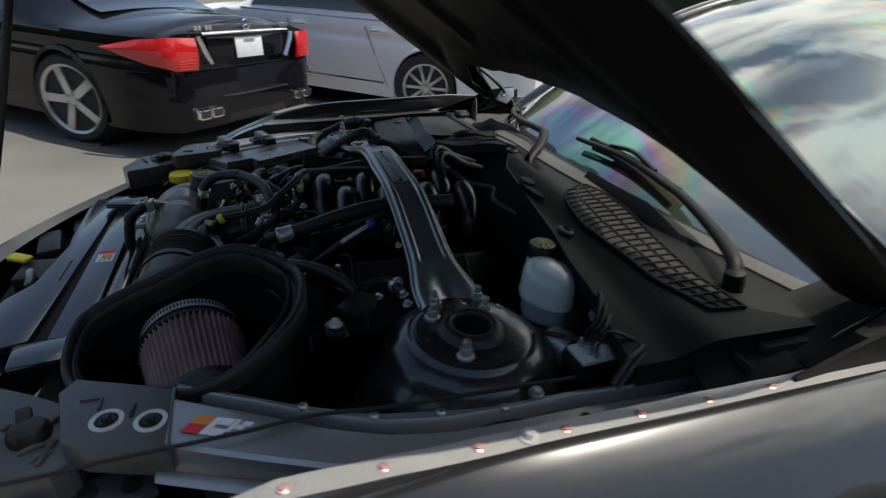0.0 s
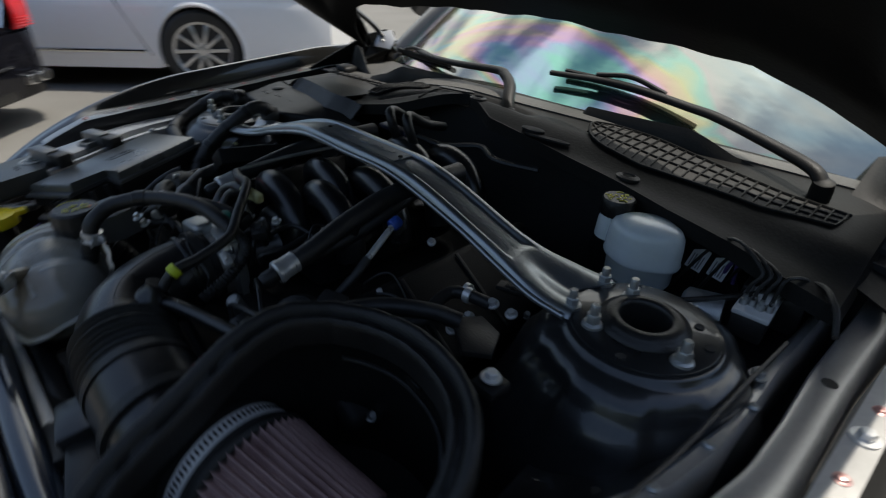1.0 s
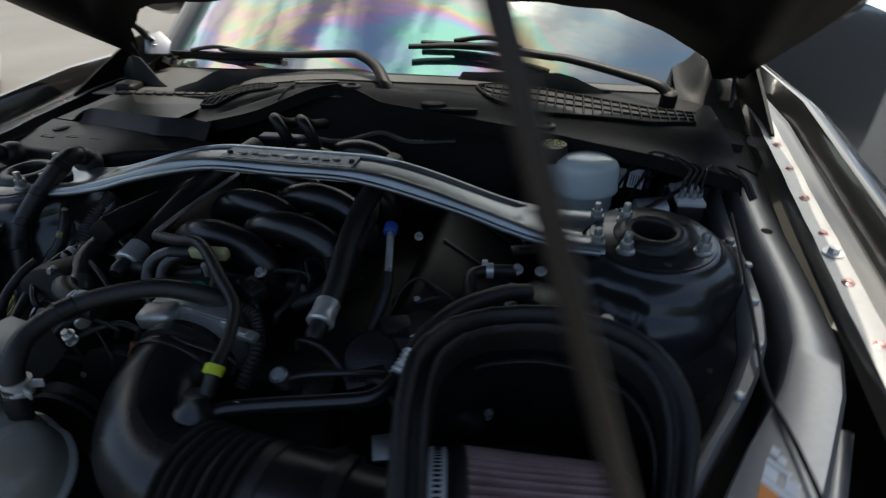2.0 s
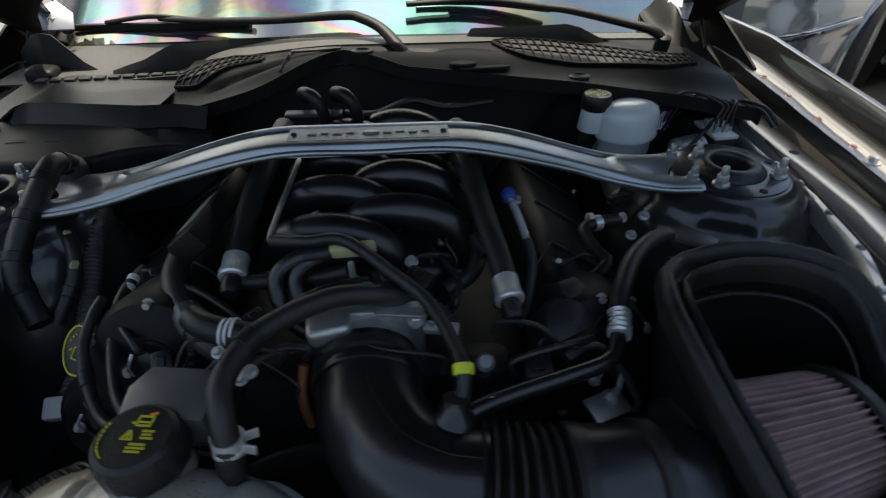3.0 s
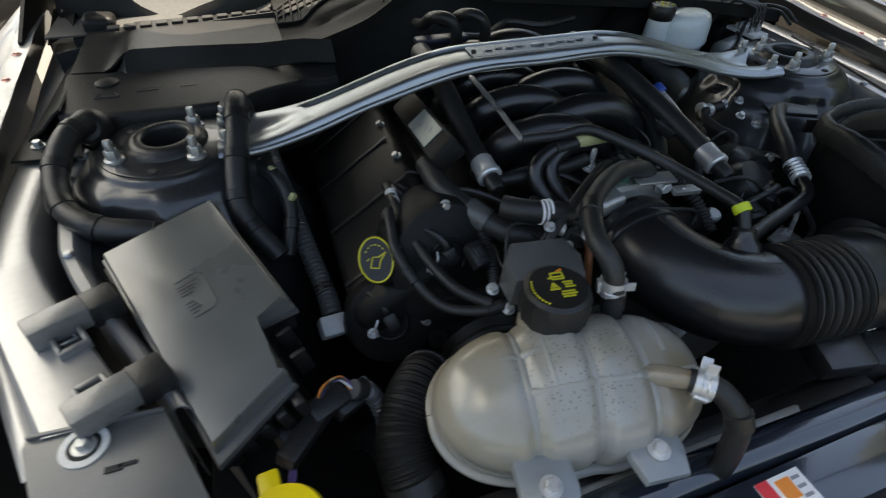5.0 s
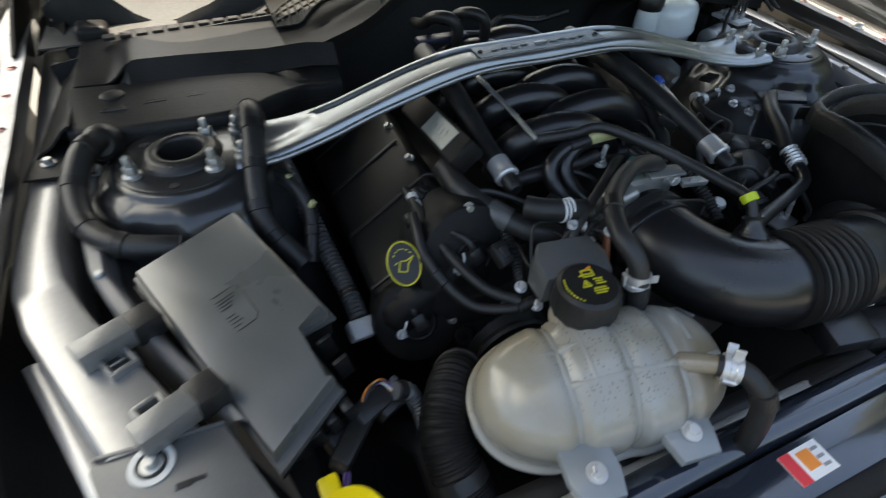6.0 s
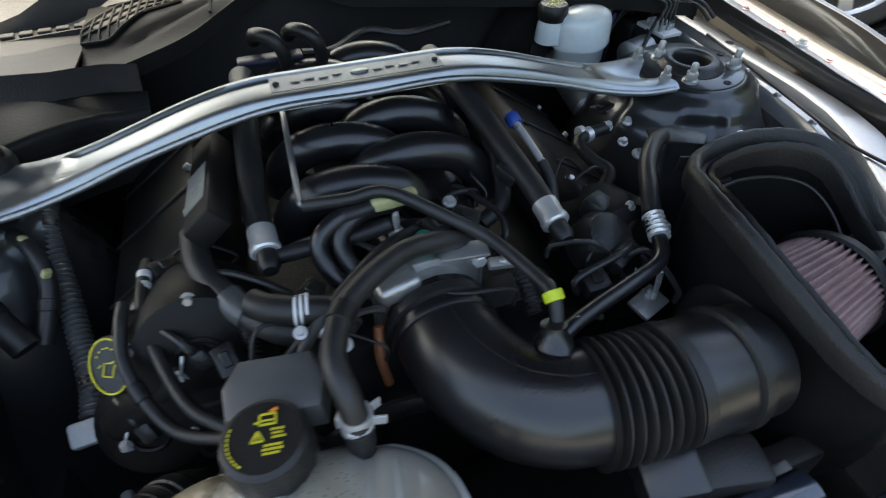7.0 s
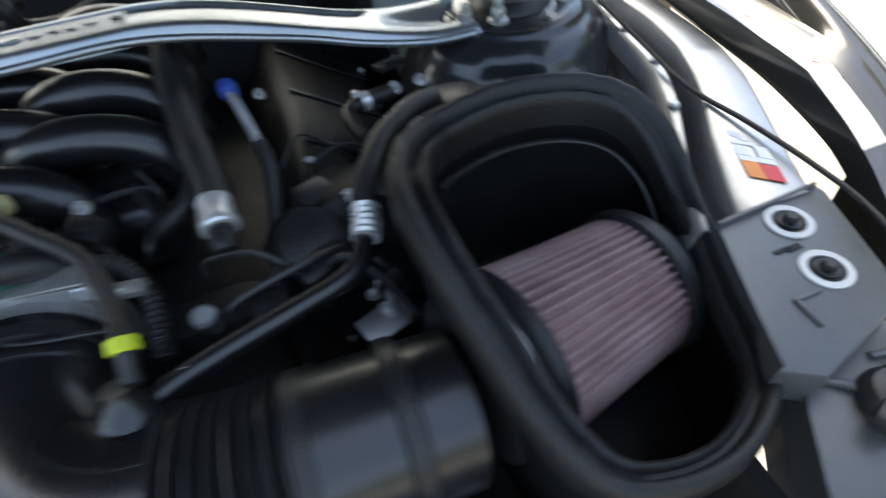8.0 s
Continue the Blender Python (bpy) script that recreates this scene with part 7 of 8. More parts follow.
def washer_cap():
    t = thing("washer_cap", "bright yellow washer fluid cap", "filler cap", (-0.438, -0.492, 0.79))
    part("disc", turned([(0.026, 0.806), (0.033, 0.81), (0.034, 0.822), (0.031, 0.829), (0.012, 0.832), (0.0, 0.832)], Matrix.Translation((-0.438, -0.492, -0.008)), seg=36, cap=False), YELLOW, t)
    part("tab", block(pose(-0.446, -0.455, 0.814, 0, 0, 5), (0.018, 0.022, 0.01), 0.003), YELLOW, t)
    part("neck", turned([(0.022, 0.74), (0.022, 0.808)], Matrix.Translation((-0.438, -0.492, -0.008)), seg=24), PLASTIC, t)


washer_cap()


def looms():
    def loom(name, pts, r, label, mat=None, **kw):
        t = thing(name, label, "wiring loom", pts[0], "wiring looms")
        part("sleeve", hose(pts, r, **kw), mat or LOOM, t)
        bands(t, pts, r, (0.12, 0.33, 0.52, 0.68, 0.86) if r > 0.012 else (0.15, 0.8), PLASTIC, wide=0.007)
        return t
    loom("wiring_loom", [(-0.612, 0.04, 0.915), (-0.63, 0.01, 0.912), (-0.643, -0.03, 0.892), (-0.635, -0.08, 0.872), (-0.6, -0.118, 0.862), (-0.545, -0.13, 0.85), (-0.49, -0.13, 0.82)], 0.0145, "thick taped black wiring loom by the tower", seg=16)
    loom("wiring_loom", [(-0.425, 0.045, 0.912), (-0.425, 0.012, 0.93), (-0.43, -0.03, 0.912), (-0.442, -0.085, 0.872), (-0.44, -0.12, 0.84), (-0.41, -0.16, 0.8)], 0.0145, "thick taped black wiring loom over the brace foot", seg=16)
    # charcoal for a black conduit: glints on the ribs put into the colour
    loom("corrugated_conduit", [(-0.4, 0.03, 0.845), (-0.395, -0.02, 0.835), (-0.385, -0.07, 0.81), (-0.375, -0.13, 0.78), (-0.365, -0.19, 0.756), (-0.362, -0.232, 0.748)], 0.0115, "ribbed black conduit down to a plug", mat=PLASTIC_GREY, seg=14, wave=0.0019, pitch=0.0065)
    solo("white_plug", block(pose(-0.365, -0.246, 0.747, 30, 10, 12), (0.034, 0.026, 0.022), 0.004), WHITE_PLASTIC, "white plastic multi-pin electrical plug", "connector")
    loom("wiring_loom", [(-0.44, -0.02, 0.86), (-0.4, -0.06, 0.86), (-0.385, -0.1, 0.83), (-0.4, -0.15, 0.79)], 0.009, "black taped branch of the loom", seg=12)
    rnd = random.Random(11)
    for k in range(9):
        mat, lab = ((PURPLE, "violet"), (PURPLE, "violet"), (LOOM, "black"), (ORANGE, "orange"), (WHITE_PLASTIC, "pale"))[k % 5]
        d = [0.004 * (rnd.random() - 0.5) for _ in range(6)]
        solo("wire", hose([(-0.402 + d[0], -0.388 + d[1], 0.79), (-0.39 + d[2], -0.37 + d[3], 0.803 + d[4]), (-0.374 + d[1], -0.362 + d[0], 0.802 + d[5]), (-0.362 + d[3], -0.368 + d[2], 0.79)], 0.0014, seg=6), mat, "thin " + lab + " wire by the fuse box", "wire", "loose wires")
    for k in range(7):
        mat, lab = ((PURPLE, "violet"), (LOOM, "black"), (PURPLE, "violet"))[k % 3]
        d = [0.005 * (rnd.random() - 0.5) for _ in range(6)]
        solo("wire", hose([(-0.428 + d[0], -0.418 + d[1], 0.782), (-0.43 + d[2], -0.438 + d[3], 0.785 + d[4]), (-0.436 + d[1], -0.452 + d[0], 0.775), (-0.446 + d[3], -0.46, 0.75)], 0.0014, seg=6), mat, "thin " + lab + " wire by the fuse box", "wire", "loose wires")
    solo("connector", block(pose(-0.413, -0.403, 0.788, 10, 8, 50), (0.07, 0.02, 0.02), 0.003), PLASTIC, "long black electrical connector by the fuse box", "connector", "connectors by the fuse box")
    # this black conduit is lightened for its glints too
    loom("corrugated_conduit", [(-0.362, -0.372, 0.792), (-0.345, -0.37, 0.775), (-0.335, -0.385, 0.74), (-0.335, -0.4, 0.68)], 0.009, "ribbed black conduit beside the tank", mat=PLASTIC_GREY, seg=12, wave=0.0012, pitch=0.005)
    for dx, dz in ((0, 0), (0.03, 0.012), (0.055, -0.006)):
        solo("connector", block(pose(-0.42 + dx, -0.39 + dx * 0.4, 0.775 + dz, 20, 10, 30), (0.045, 0.024, 0.022), 0.004), PLASTIC, "black electrical connector block by fuse box", "connector", "connectors by the fuse box")
    # earth strap on the tower
    t = thing("earth_strap", "bright earth terminal on a short cable", "earth strap", (-0.52, -0.09, 0.87))
    part("lug", block(pose(-0.507, -0.083, 0.872, 40, 0, 0), (0.018, 0.02, 0.006), 0.002), ZINC, t)
    part("barrel", hose([(-0.505, -0.09, 0.868), (-0.502, -0.102, 0.855), (-0.5, -0.112, 0.842)], 0.0055, seg=10), ZINC, t)
    part("cable", hose([(-0.5, -0.11, 0.845), (-0.496, -0.125, 0.82), (-0.49, -0.14, 0.79)], 0.0045, seg=8), RUBBER, t)
    for p in ((-0.4, -0.06, 0.865), (-0.425, -0.02, 0.872), (-0.38, -0.1, 0.845)):
        bm = block(pose(*p, 20, 30, 40), (0.009, 0.007, 0.011), 0.002)
        solo("cable_clip", bm, PALE_YELLOW, "small dusty yellowed cable clip", "clip", "cable clips")
    # fan shroud and lower hoses seen between the tank and the box
    solo("fan_shroud", block(pose(-0.02, -0.515, 0.62, -4, 0, 0), (0.72, 0.03, 0.26), 0.01), PLASTIC, "black plastic radiator fan shroud", "fan shroud")
    solo("lower_hose", hose([(-0.37, -0.31, 0.6), (-0.35, -0.35, 0.66), (-0.335, -0.4, 0.7), (-0.33, -0.45, 0.66)], 0.02, seg=16), RUBBER, "thick black lower coolant hose", "hose", "engine bay hoses")
    solo("steel_pipe", hose([(-0.345, -0.3, 0.7), (-0.33, -0.34, 0.7), (-0.322, -0.37, 0.695)], 0.006, seg=10), ZINC, "short bright steel pipe end", "pipe")


looms()


# ---- front panel ----
def radiator_cover():
    t = thing("radiator_cover", "smooth black plastic radiator cover panels", "radiator cover", (-0.05, -0.63, 0.76))
    out = [(-0.37, -0.63), (0.25, -0.645), (0.27, -0.7), (0.2, -0.735), (0.11, -0.725), (0.06, -0.69), (-0.06, -0.685), (-0.1, -0.675), (-0.14, -0.685), (-0.3, -0.69), (-0.37, -0.685)]
    a = part("front_panel", plate(out, 0.012, Matrix.Translation((0, 0, 0.77)), 0.003), PANEL, t)
    for k in range(7):
        part("moulded_mark", block((-0.02 + 0.012 * k, -0.655, 0.7822), (0.008, 0.004, 0.0008), 0, 1), DARK, a)
    b = part("rear_panel", plate([(-0.32, -0.622), (0.26, -0.615), (0.27, -0.562), (-0.31, -0.578)], 0.012, Matrix.Translation((0, 0, 0.776)), 0.003), PANEL, t)
    m = pose(-0.02, -0.592, 0.7884, 0, 0, 2)
    part("sticker", block(m, (0.05, 0.03, 0.0008), 0, 1), WHITE_PRINT, b, "white and red warning sticker")
    part("sticker_band", block(m @ Matrix.Translation((-0.018, 0, 0.0007)), (0.014, 0.03, 0.0006), 0, 1), RED_PRINT, b)
    part("sticker_mark", block(m @ Matrix.Translation((0.002, 0.002, 0.0007)), (0.016, 0.018, 0.0006), 0, 1), ORANGE, b)
    for k in range(3):
        part("sticker_text", block(m @ Matrix.Translation((0.016, -0.008 + 0.008 * k, 0.0007)), (0.009, 0.003, 0.0006), 0, 1), GREY_PRINT, b)
    part("rear_lip", hose([(-0.33, -0.556, 0.772), (-0.1, -0.549, 0.774), (0.1, -0.548, 0.774), (0.27, -0.543, 0.772)], 0.019, flat=0.75, seg=20), PANEL, t, "rolled glossy rear lip")
    part("centre_gap", block((-0.05, -0.629, 0.765), (0.6, 0.03, 0.01), 0.002), DARK, t)
    solo("radiator_tank", block(pose(-0.03, -0.528, 0.752, 0, 0, 1), (0.62, 0.02, 0.02), 0.003), ALLOY, "bright aluminium upper edge of the radiator", "radiator")
    solo("air_duct", hose([(0.17, -0.53, 0.765), (0.1, -0.525, 0.75), (0.02, -0.52, 0.735), (-0.06, -0.515, 0.73)], 0.026, flat=0.6, seg=16), PLASTIC, "flat black plastic air duct", "air duct")
    # latch and small fittings on the nose
    l = thing("hood_latch", "dark hood latch with a yellow safety lever", "hood latch", (-0.12, -0.77, 0.7))
    part("lever", block(pose(-0.138, -0.79, 0.742, 8, 0, 60), (0.05, 0.024, 0.01), 0.004, 3), YELLOW, l, "yellow safety lever")
    part("body", block((-0.1, -0.75, 0.715), (0.09, 0.07, 0.04), 0.008), ENGINE_CASTING, l)
    part("spring", hose([(-0.07, -0.75, 0.74), (-0.04, -0.74, 0.745), (-0.01, -0.735, 0.74)], 0.007, seg=10, wave=0.0015, pitch=0.005), DULL_STEEL, l)
    for x, y, sx in ((0.08, -0.78, 0.1), (-0.25, -0.77, 0.12), (-0.34, -0.72, 0.08), (0.2, -0.77, 0.08)):
        solo("nose_bracket", block(pose(x, y, 0.715, 6, 0, 14), (sx, 0.05, 0.03), 0.008), PLASTIC, "black plastic nose bracket behind bumper", "bracket", "nose brackets")
    solo("support_rail", block((0, -0.69, 0.735), (1.0, 0.03, 0.03), 0.006), BAY_PAINT, "black painted radiator support rail", "support rail")
    solo("duct_block", block(pose(0.2, -0.5, 0.77, 0, 0, -12), (0.09, 0.05, 0.05), 0.01), PLASTIC, "black plastic air box foot", "bracket")
    solo("grey_box", block(pose(0.145, -0.492, 0.795, 10, 0, -10), (0.06, 0.05, 0.03), 0.006), GLOSS_PLASTIC, "small black plastic sensor box", "sensor box")


radiator_cover()


# ---- parked cars around ----
def wheel(t, m, tyre_r, rim_r, width, spokes, facing, rim_mat=None):
    """A wheel at the pose m, whose z looks out of the car."""
    rim_mat = rim_mat or RIM
    w = part("wheel", turned([(rim_r, -width), (tyre_r - 0.02, -width), (tyre_r, -width + 0.03), (tyre_r, -0.03), (tyre_r - 0.025, 0.0), (rim_r + 0.02, 0.004), (rim_r, -0.004), (rim_r - 0.01, -0.03)], m, seg=56), TYRE, t, "black tyre")
    part("rim", turned([(rim_r - 0.012, -0.06), (rim_r - 0.014, -0.01), (rim_r, 0.0), (rim_r + 0.008, 0.003), (rim_r + 0.008, -0.008)], m, seg=56, cap=False), rim_mat, w, "silver alloy rim")
    part("barrel", turned([(rim_r - 0.015, -0.09), (0.0, -0.092)], m, seg=32, cap=False), DARK, w)
    part("brake_disc", turned([(rim_r * 0.72, -0.085), (rim_r * 0.72, -0.075), (0.0, -0.075)], m, seg=36, cap=False), DULL_STEEL, w)
    part("hub", turned([(0.07, -0.05), (0.068, -0.014), (0.03, -0.006), (0.0, -0.005)], m, seg=24, cap=False), rim_mat, w)
    for k in range(spokes):
        a = 2 * math.pi * k / spokes
        q = m @ Matrix.Rotation(a, 4, "Z")
        h = 0.034 if spokes < 7 else 0.018
        out = [(0.04, -h * 1.1), (rim_r * 0.5, -h * 0.75), (rim_r - 0.008, -h * 1.15), (rim_r - 0.008, h * 1.15), (rim_r * 0.5, h * 0.75), (0.04, h * 1.1)]
        part("spoke", plate(out, 0.024, q @ Matrix.Translation((0, 0, -0.032)), 0.006), rim_mat, w)
    for k in range(5):
        a = 2 * math.pi * (k + 0.5) / 5
        part("lug_nut", turned([(0.011, -0.012), (0.011, -0.002)], m @ Matrix.Translation((0.045 * math.cos(a), 0.045 * math.sin(a), 0)), seg=8), DULL_STEEL, w)
    return w


def parked_car(name, label, at, heading, paint, length, width, height, belt, deck, rear_axle, base, tyre_r, rim_r, spokes, bonnet=0.98, tail=0.5, coupe=0.0):
    """A closed car, built with x ahead from its rear bumper, y to its left."""
    t = thing(name, label, "car", (0, 0, 0), "parked cars")
    place = pose(at[0], at[1], 0, 0, 0, heading)
    hw = width / 2
    axles = (rear_axle, rear_axle + base)

    def top(x):
        # outline of roof, trunk and bonnet along the car
        r0, r1 = tail, length * 0.62
        roof = height * (1 - 0.06 * ((x - length * 0.42) / (length * 0.25)) ** 2)
        up = step(r0, r0 + 0.95 + coupe, x) * (1 - step(r1, r1 + 0.95, x))
        low = lerp(deck, bonnet, step(length * 0.4, length * 0.7, x)) - 0.16 * step(length - 0.7, length, x) - 0.05 * step(0.25, 0.0, x)
        return max(low, low + (roof - low) * up), up

    def plan(x):
        return hw * (1 - 0.17 * max(0, 1 - x / 0.55) ** 2.4 - 0.2 * max(0, (x - length + 0.8) / 0.8) ** 2.2)

    def f(x, v, s):
        z1, up = top(x)
        w = plan(x)
        z0 = 0.2
        shoulder = min(belt, z1 - 0.06)
        if v < 0.62:
            k = v / 0.62
            z = lerp(z0, shoulder, k)
            bulge = 1 - 0.045 * (1 - math.sin(math.pi * min(1, 0.15 + k * 0.75))) - 0.012 * math.exp(-((k - 0.78) / 0.06) ** 2)
            y = w * bulge
        else:
            k = (v - 0.62) / 0.38
            y = lerp(w * 0.955, 0.0, k ** (1.0 + 1.4 * up))
            z = lerp(shoulder, z1, math.sin(k * math.pi / 2) ** (0.75 + 0.35 * up))
        return place @ Vector((x + (0.1 * (z - 0.6) if x < 0.06 and z > 0.6 else 0.0), s * y, z))

    nx, nv = 110, 44
    bm = bmesh.new()
    for s in (1, -1):
        g = [[bm.verts.new(f(length * i / nx, j / nv, s)) for j in range(nv + 1)] for i in range(nx + 1)]
        for i in range(nx):
            for j in range(nv):
                xc, zc = length * (i + 0.5) / nx, (g[i][j].co.z + g[i + 1][j + 1].co.z) / 2
                if any((xc - a) ** 2 + (zc - tyre_r) ** 2 < (tyre_r + 0.045) ** 2 for a in axles) and j / nv < 0.6:
                    continue
                bm.faces.new((g[i][j], g[i + 1][j], g[i + 1][j + 1], g[i][j + 1]))
        for e in (0, nx):
            for j in range(nv):
                a, b = g[e][j], g[e][j + 1]
                c, d = bm.verts.new(place @ Vector((length * (e / nx), 0, a.co.z))), bm.verts.new(place @ Vector((length * (e / nx), 0, b.co.z)))
                if (a.co - c.co).length > 1e-4 and (b.co - a.co).length > 1e-5:
                    bm.faces.new((a, b, d, c) if (b.co - d.co).length > 1e-4 else (a, b, c))
    body = part("body", bm, paint, t, sharp=50)
    # underbody and wheel housings, their shade put into a near-black colour
    bm = block(place @ Matrix.Translation((length / 2, 0, 0.3)), (length - 0.5, width - 0.5, 0.2), 0.02)
    part("underbody", bm, DARK, t)
    for s in (1, -1):
        for a in axles:
            # arch lip
            pts = [place @ Vector((a + (tyre_r + 0.045) * math.cos(b), s * (plan(a) * 0.993), tyre_r + (tyre_r + 0.045) * math.sin(b))) for b in [math.pi * (-0.1 + 1.2 * k / 14) for k in range(15)]]
            part("arch_lip", hose(pts, 0.02, seg=8, n=2), paint, body)
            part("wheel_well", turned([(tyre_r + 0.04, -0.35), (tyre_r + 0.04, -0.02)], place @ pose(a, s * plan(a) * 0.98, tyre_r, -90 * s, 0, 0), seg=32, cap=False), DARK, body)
            wheel(t, place @ pose(a, s * (plan(a) - 0.015), tyre_r, -90 * s, 0, 11 * a), tyre_r, rim_r, 0.22, spokes, s)
        # side glass
        def glass(u, v):
            x = lerp(tail + 0.75, length * 0.62 + 0.35, u)
            z1, up = top(x)
            lo, hi = 0.66, 0.84
            p = f(x, lerp(lo, hi, v * max(0.05, min(1.0, up * 1.3))), s)
            return p + (place.to_3x3() @ Vector((0, s * 0.006, 0.002)))
        part("side_window", sheet(glass, 24, 6, 0.003), DARK_GLASS, t, "dark tinted side window")

        def sill(u, v):
            x = lerp(axles[0] + tyre_r + 0.06, axles[1] - tyre_r - 0.06, u)
            return place @ Vector((x, s * (plan(x) * (0.985 - 0.02 * v)), 0.33 - 0.14 * v))
        part("side_skirt", sheet(sill, 10, 3, 0.01), paint, t)

    def rear_glass(u, v):
        x = lerp(tail + 0.12, tail + 0.85 + coupe, v)
        y = lerp(-0.8, 0.8, u)
        z1, up = top(x)
        return place @ Vector((x, y * hw * (0.8 - 0.12 * v), z1 + 0.006 - 0.05 * y * y))
    part("rear_window", sheet(rear_glass, 10, 10, 0.003), DARK_GLASS, t)
    return t, place, plan, top


def black_coupe():
    t, m, plan, top = parked_car("parked_coupe", "glossy black luxury coupe with red tail lamps, parked", (-3.81, -0.374), -131.6, BLACK_PAINT, 5.1, 1.88, 1.4, 0.88, 1.0, 0.98, 2.95, 0.345, 0.262, 5, coupe=0.35, tail=0.75)
    z = -0.05
    for s in (1, -1):
        path = [(0.46, 0.95), (0.3, 0.922), (0.15, 0.876), (0.05, 0.82), (0.005, 0.76), (-0.01, 0.66), (-0.012, 0.56)]

        def lamp(u, v):
            # wraps round the corner from a pointed front end
            k = u * 6
            i = min(int(k), 5)
            x, y = lerp(path[i][0], path[i + 1][0], k - i), lerp(path[i][1], path[i + 1][1], k - i)
            hi = along([(0, 0.80), (0.3, 0.865), (0.6, 0.885), (1, 0.875)], u)
            lo = along([(0, 0.785), (0.35, 0.70), (0.7, 0.655), (1, 0.65)], u)
            swell = 0.02 * math.sin(math.pi * v)
            return m @ Vector((x - 0.03 - swell * u, s * (y + 0.012 + swell * (1 - u)), lerp(hi, lo, v)))
        p = part("tail_lamp", sheet(lamp, 16, 8, 0.02), LAMP_RED, t, "red tail lamp")
        for k in range(4):
            q = [m @ Vector((-0.058, s * (0.6 + 0.05 * j), 0.72 + z + 0.018 * k)) for j in range(4)]
            part("lamp_line", hose(q, 0.003, seg=6, n=2), RED_PRINT, p)
        q = [m @ Vector((-0.03, s * 0.53, 0.93 + z)), m @ Vector((-0.035, s * 0.49, 0.84 + z)), m @ Vector((-0.03, s * 0.43, 0.73 + z))]
        part("chrome_strip", hose(q, 0.02, flat=0.5, seg=8), CHROME, t, "chrome lamp strip")
        # twin exhaust tips
        for k in (0, 1):
            b = m @ pose(-0.075, s * (0.5 + 0.125 * k), 0.335, 0, -90, 0)
            tip = part("exhaust_tip", plate(ellipse(0.036, 0.058, 28, 7), 0.09, b @ Matrix.Translation((0, 0, -0.05)), 0.004), CHROME, t, "bright square exhaust tip")
            part("tip_bore", plate(ellipse(0.026, 0.047, 28, 7), 0.004, b @ Matrix.Translation((0, 0, 0.038)), 0.0), DARK, tip)
        part("exhaust_bezel", plate(ellipse(0.056, 0.15, 32, 5), 0.03, m @ pose(-0.07, s * 0.56, 0.335, 0, -90, 0) @ Matrix.Translation((0, 0, -0.03)), 0.006), PLASTIC, t)
    part("plate_recess", block(m @ pose(-0.005, 0, 0.83 + z, 0, 0, 0), (0.02, 0.86, 0.18), 0.01), BLACK_PAINT, t)
    pl = part("number_plate", block(m @ pose(-0.025, 0, 0.83 + z, 0, 4, 0), (0.008, 0.305, 0.155), 0.003), PLATE, t, "white number plate")
    for k in range(6):
        part("plate_bar", block(m @ pose(-0.03, -0.1 + 0.04 * k, 0.825 + z, 0, 4, 0), (0.002, 0.018, 0.05), 0, 1), PLATE, pl)
    part("plate_header", block(m @ pose(-0.031, 0, 0.885 + z, 0, 4, 0), (0.002, 0.12, 0.014), 0, 1), GREY_PRINT, pl)
    part("trunk_chrome", hose([m @ Vector((-0.02, -0.48, 0.945 + z)), m @ Vector((-0.035, 0, 0.95 + z)), m @ Vector((-0.02, 0.48, 0.945 + z))], 0.012, seg=8), CHROME, t, "chrome trunk strip")
    # trunk badges as plain shapes
    bm = bmesh.new()
    tube(bm, [m @ Vector((-0.01, 0.04 * math.cos(a), 1.0 + z + 0.04 * math.sin(a))) for a in [2 * math.pi * k / 20 for k in range(22)]], 0.004, seg=6, smooth=False, closed=True)
    for k in range(3):
        a = math.pi / 2 + k * 2 * math.pi / 3
        tube(bm, [m @ Vector((-0.01, 0, 1.0 + z)), m @ Vector((-0.01, 0.02 * math.cos(a), 1.0 + z + 0.02 * math.sin(a))), m @ Vector((-0.01, 0.038 * math.cos(a), 1.0 + z + 0.038 * math.sin(a)))], 0.003, seg=6, n=1)
    part("round_emblem", bm, CHROME, t, "round chrome emblem")
    for y, n in ((0.52, 4), (-0.42, 3)):
        for k in range(n):
            part("badge_bar", block(m @ pose(-0.01, y - 0.036 * k - (0.03 if k > 1 and n == 4 else 0), 0.985 + z), (0.006, 0.026, 0.03), 0.001, 1), CHROME, t, "chrome badge bar")

    def bumper(u, v):
        y = lerp(-0.97, 0.97, u)
        a = abs(y)
        x = -0.06 + 0.32 * max(0, (a - 0.6) / 0.37) ** 2.2 - 0.02 * math.sin(math.pi * v)
        return m @ Vector((x, y * 0.98, lerp(0.66, 0.24, v) + z * 0.5))
    part("rear_bumper", sheet(bumper, 36, 10, 0.02), BLACK_PAINT, t, "black rear bumper")
    part("diffuser", block(m @ pose(-0.02, 0, 0.27), (0.1, 0.7, 0.1), 0.02), PLASTIC, t)
    for s in (1, -1):
        part("bumper_crease", hose([m @ Vector((0.3, s * 0.955, 0.5)), m @ Vector((0.05, s * 0.8, 0.47)), m @ Vector((-0.07, s * 0.4, 0.44)), m @ Vector((-0.08, 0, 0.43))], 0.01, seg=8), BLACK_PAINT, t)


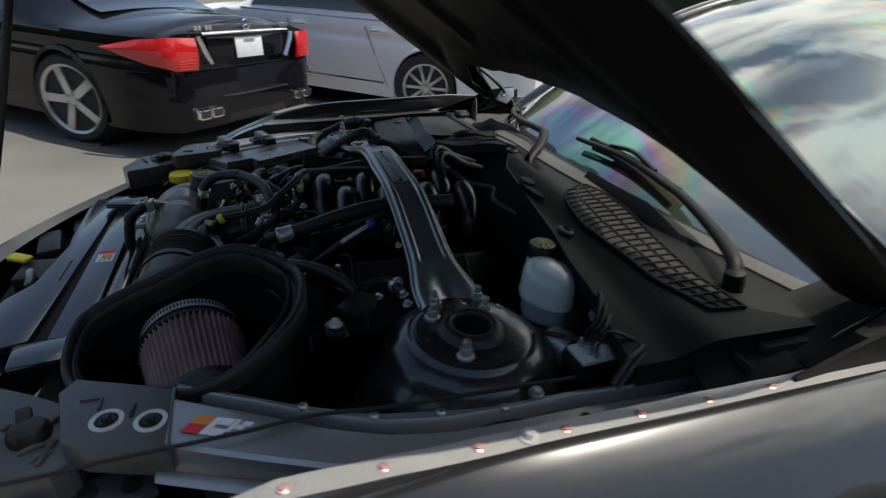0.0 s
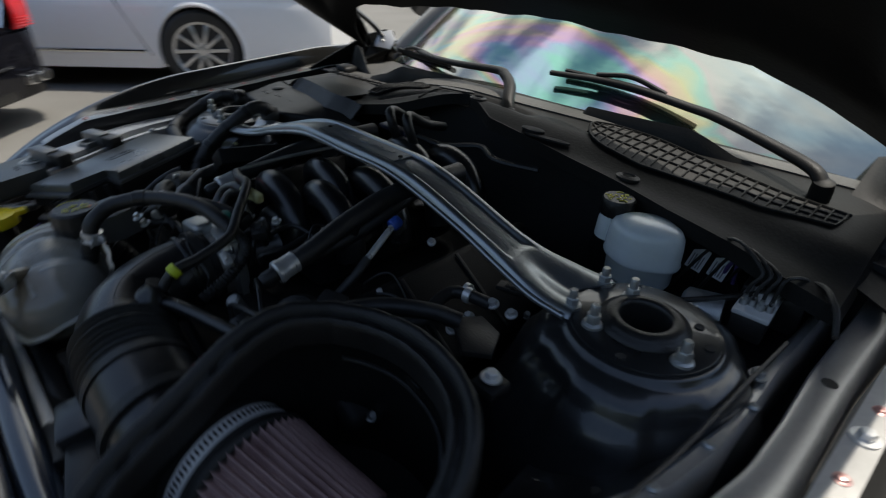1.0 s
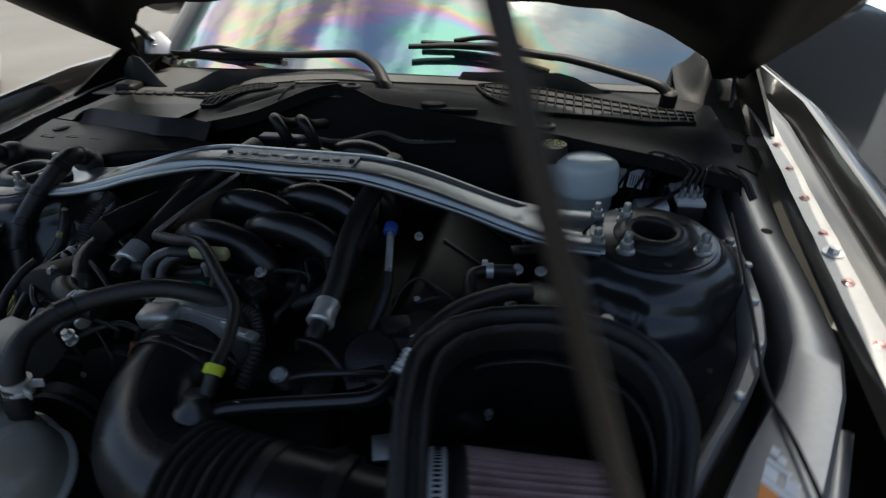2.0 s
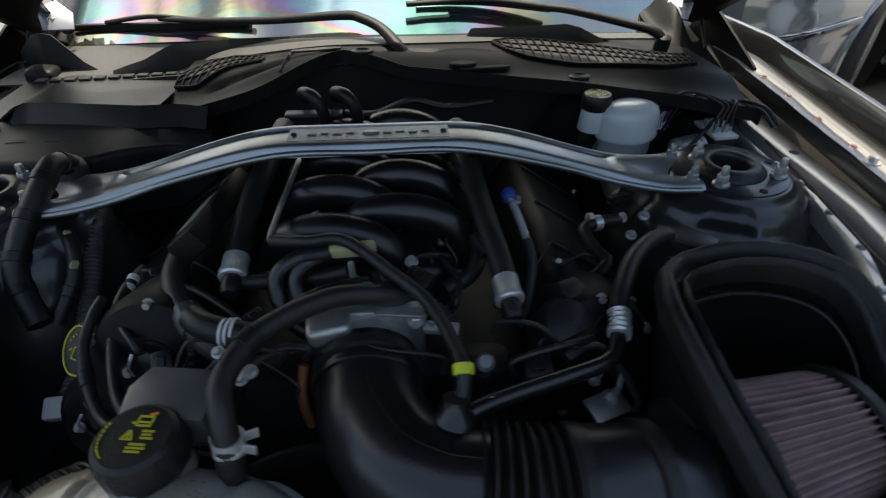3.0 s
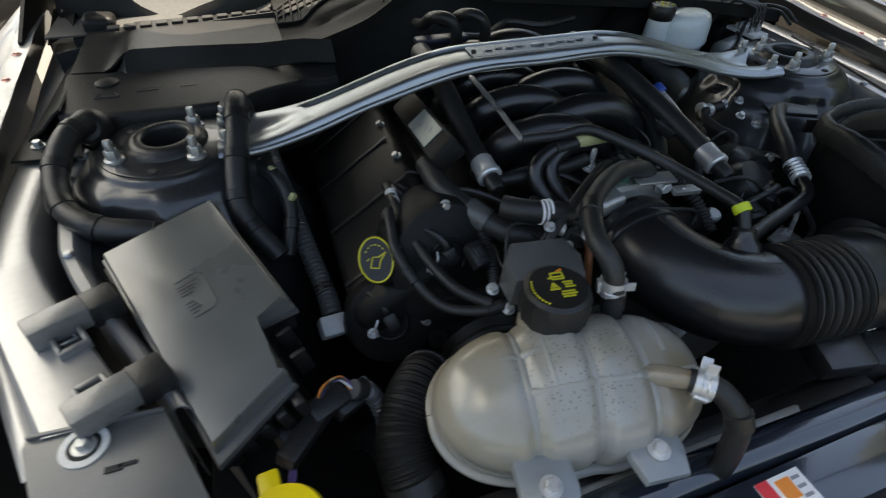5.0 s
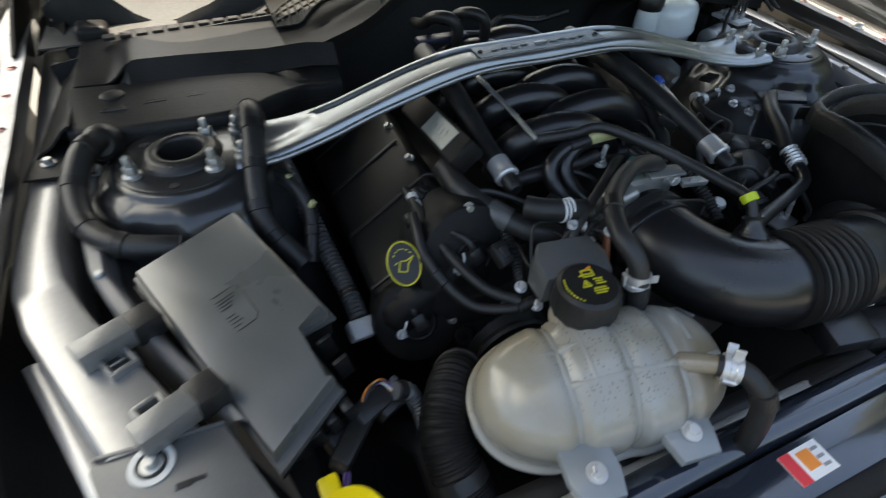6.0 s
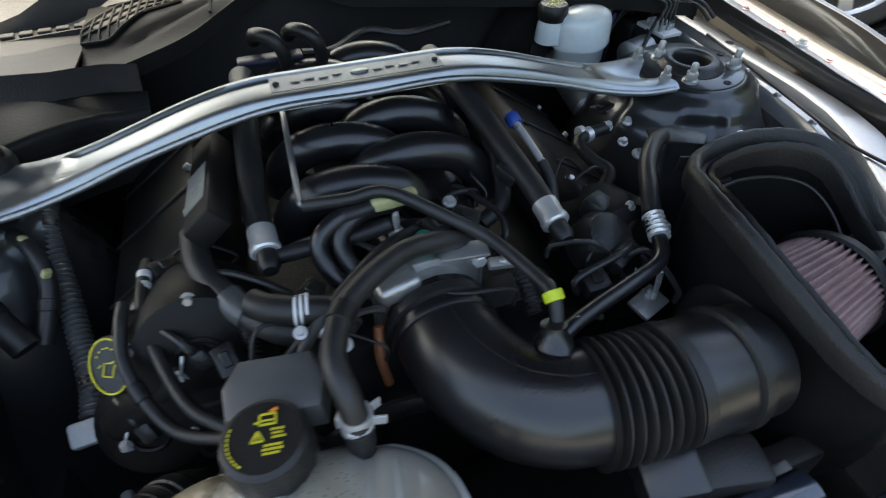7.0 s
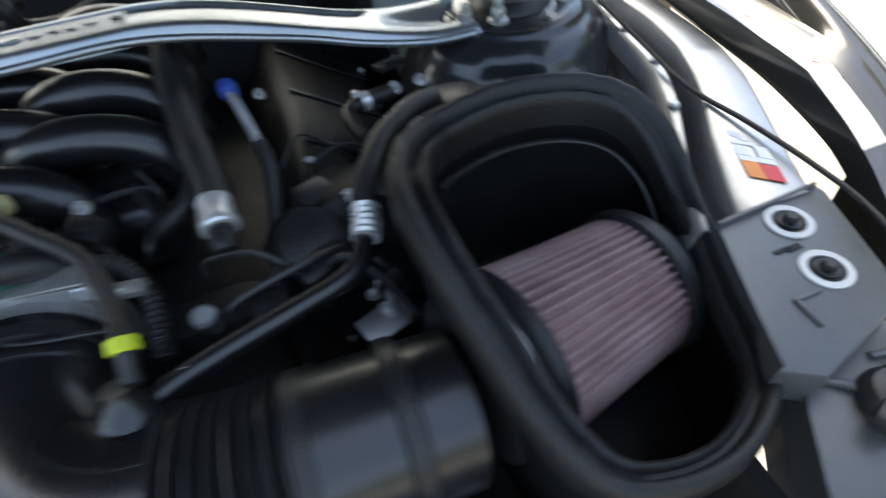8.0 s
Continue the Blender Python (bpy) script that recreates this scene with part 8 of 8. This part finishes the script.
def white_sedan():
    t, m, plan, top = parked_car("parked_sedan", "pearl white sedan parked in the row behind", (-4.35, 2.84), -131.3, WHITE_PAINT, 5.0, 1.87, 1.47, 0.95, 1.06, 1.15, 2.95, 0.345, 0.24, 10, tail=0.6)
    for s in (1, -1):
        part("trim_strip", hose([m @ Vector((x, s * (plan(x) * 0.99 + 0.004), 0.34)) for x in (1.65, 2.4, 3.1, 3.6)], 0.011, flat=1.4, seg=8), CHROME, t, "chrome side strip")
        for x in (1.72, 2.75):
            part("door_handle", hose([m @ Vector((x - 0.1, s * (plan(x) + 0.0), 0.86)), m @ Vector((x, s * (plan(x) + 0.022), 0.862)), m @ Vector((x + 0.1, s * (plan(x) + 0.0), 0.86))], 0.012, seg=10), CHROME, t, "chrome door handle")
        for x in (1.6, 2.62, 3.65):
            part("door_gap", hose([m @ Vector((x + 0.1 * k, s * (plan(x) * (0.985 + 0.012 * math.sin(math.pi * (0.2 + 0.25 * k)))), 0.3 + 0.2 * k)) for k in range(4)], 0.004, seg=6), DARK, t)
    part("window_chrome", hose([m @ Vector((x, plan(x) * 0.965, 0.965)) for x in (1.2, 2.0, 3.0, 3.6)], 0.008, seg=8), CHROME, t)


def silver_car():
    t, m, plan, top = parked_car("parked_hatchback", "silver car parked alongside with a sharp crease along its side", (1.274, 2.343), 30, SILVER_PAINT, 4.6, 1.6, 1.45, 0.86, 1.0, 1.3, 2.7, 0.33, 0.235, 7, tail=0.5)
    for s in (1, -1):
        def cladding(u, v):
            x = lerp(0.05, 0.93, u)
            return m @ Vector((x, s * (plan(x) * 0.985 + 0.02 - 0.07 * v), 0.56 - 0.36 * v))
        part("lower_panel", sheet(cladding, 10, 8, 0.004), SILVER_PAINT, t)
        # the crease's dark reflection edge is added as a dark strip
        part("crease", hose([m @ Vector((x, s * (plan(x) * 0.985 + 0.022), 0.565)) for x in (0.05, 0.3, 0.6, 0.93)], 0.012, flat=1.3, seg=8), DARK_GLASS, t, "dark strip painting the shade of the body crease")
        part("chrome_line", hose([m @ Vector((x, s * (plan(x) * 0.985 + 0.022), 0.585)) for x in (0.05, 0.3, 0.6, 0.93)], 0.005, seg=8), CHROME, t)
        part("side_marker", block(m @ pose(0.6, s * (plan(0.6) * 0.985 + 0.0), 0.47, 0, 0, 0), (0.1, 0.012, 0.02), 0.004), DARK_GLASS, t)


def white_suv():
    t, m, plan, top = parked_car("parked_suv", "white SUV with large five-spoke wheels, parked", (3.456, 2.57), -53, WHITE_PAINT, 4.7, 1.94, 1.8, 1.1, 1.2, 0.55, 2.9, 0.4, 0.29, 5, bonnet=1.15, tail=0.2)


black_coupe()
white_sedan()
silver_car()
white_suv()
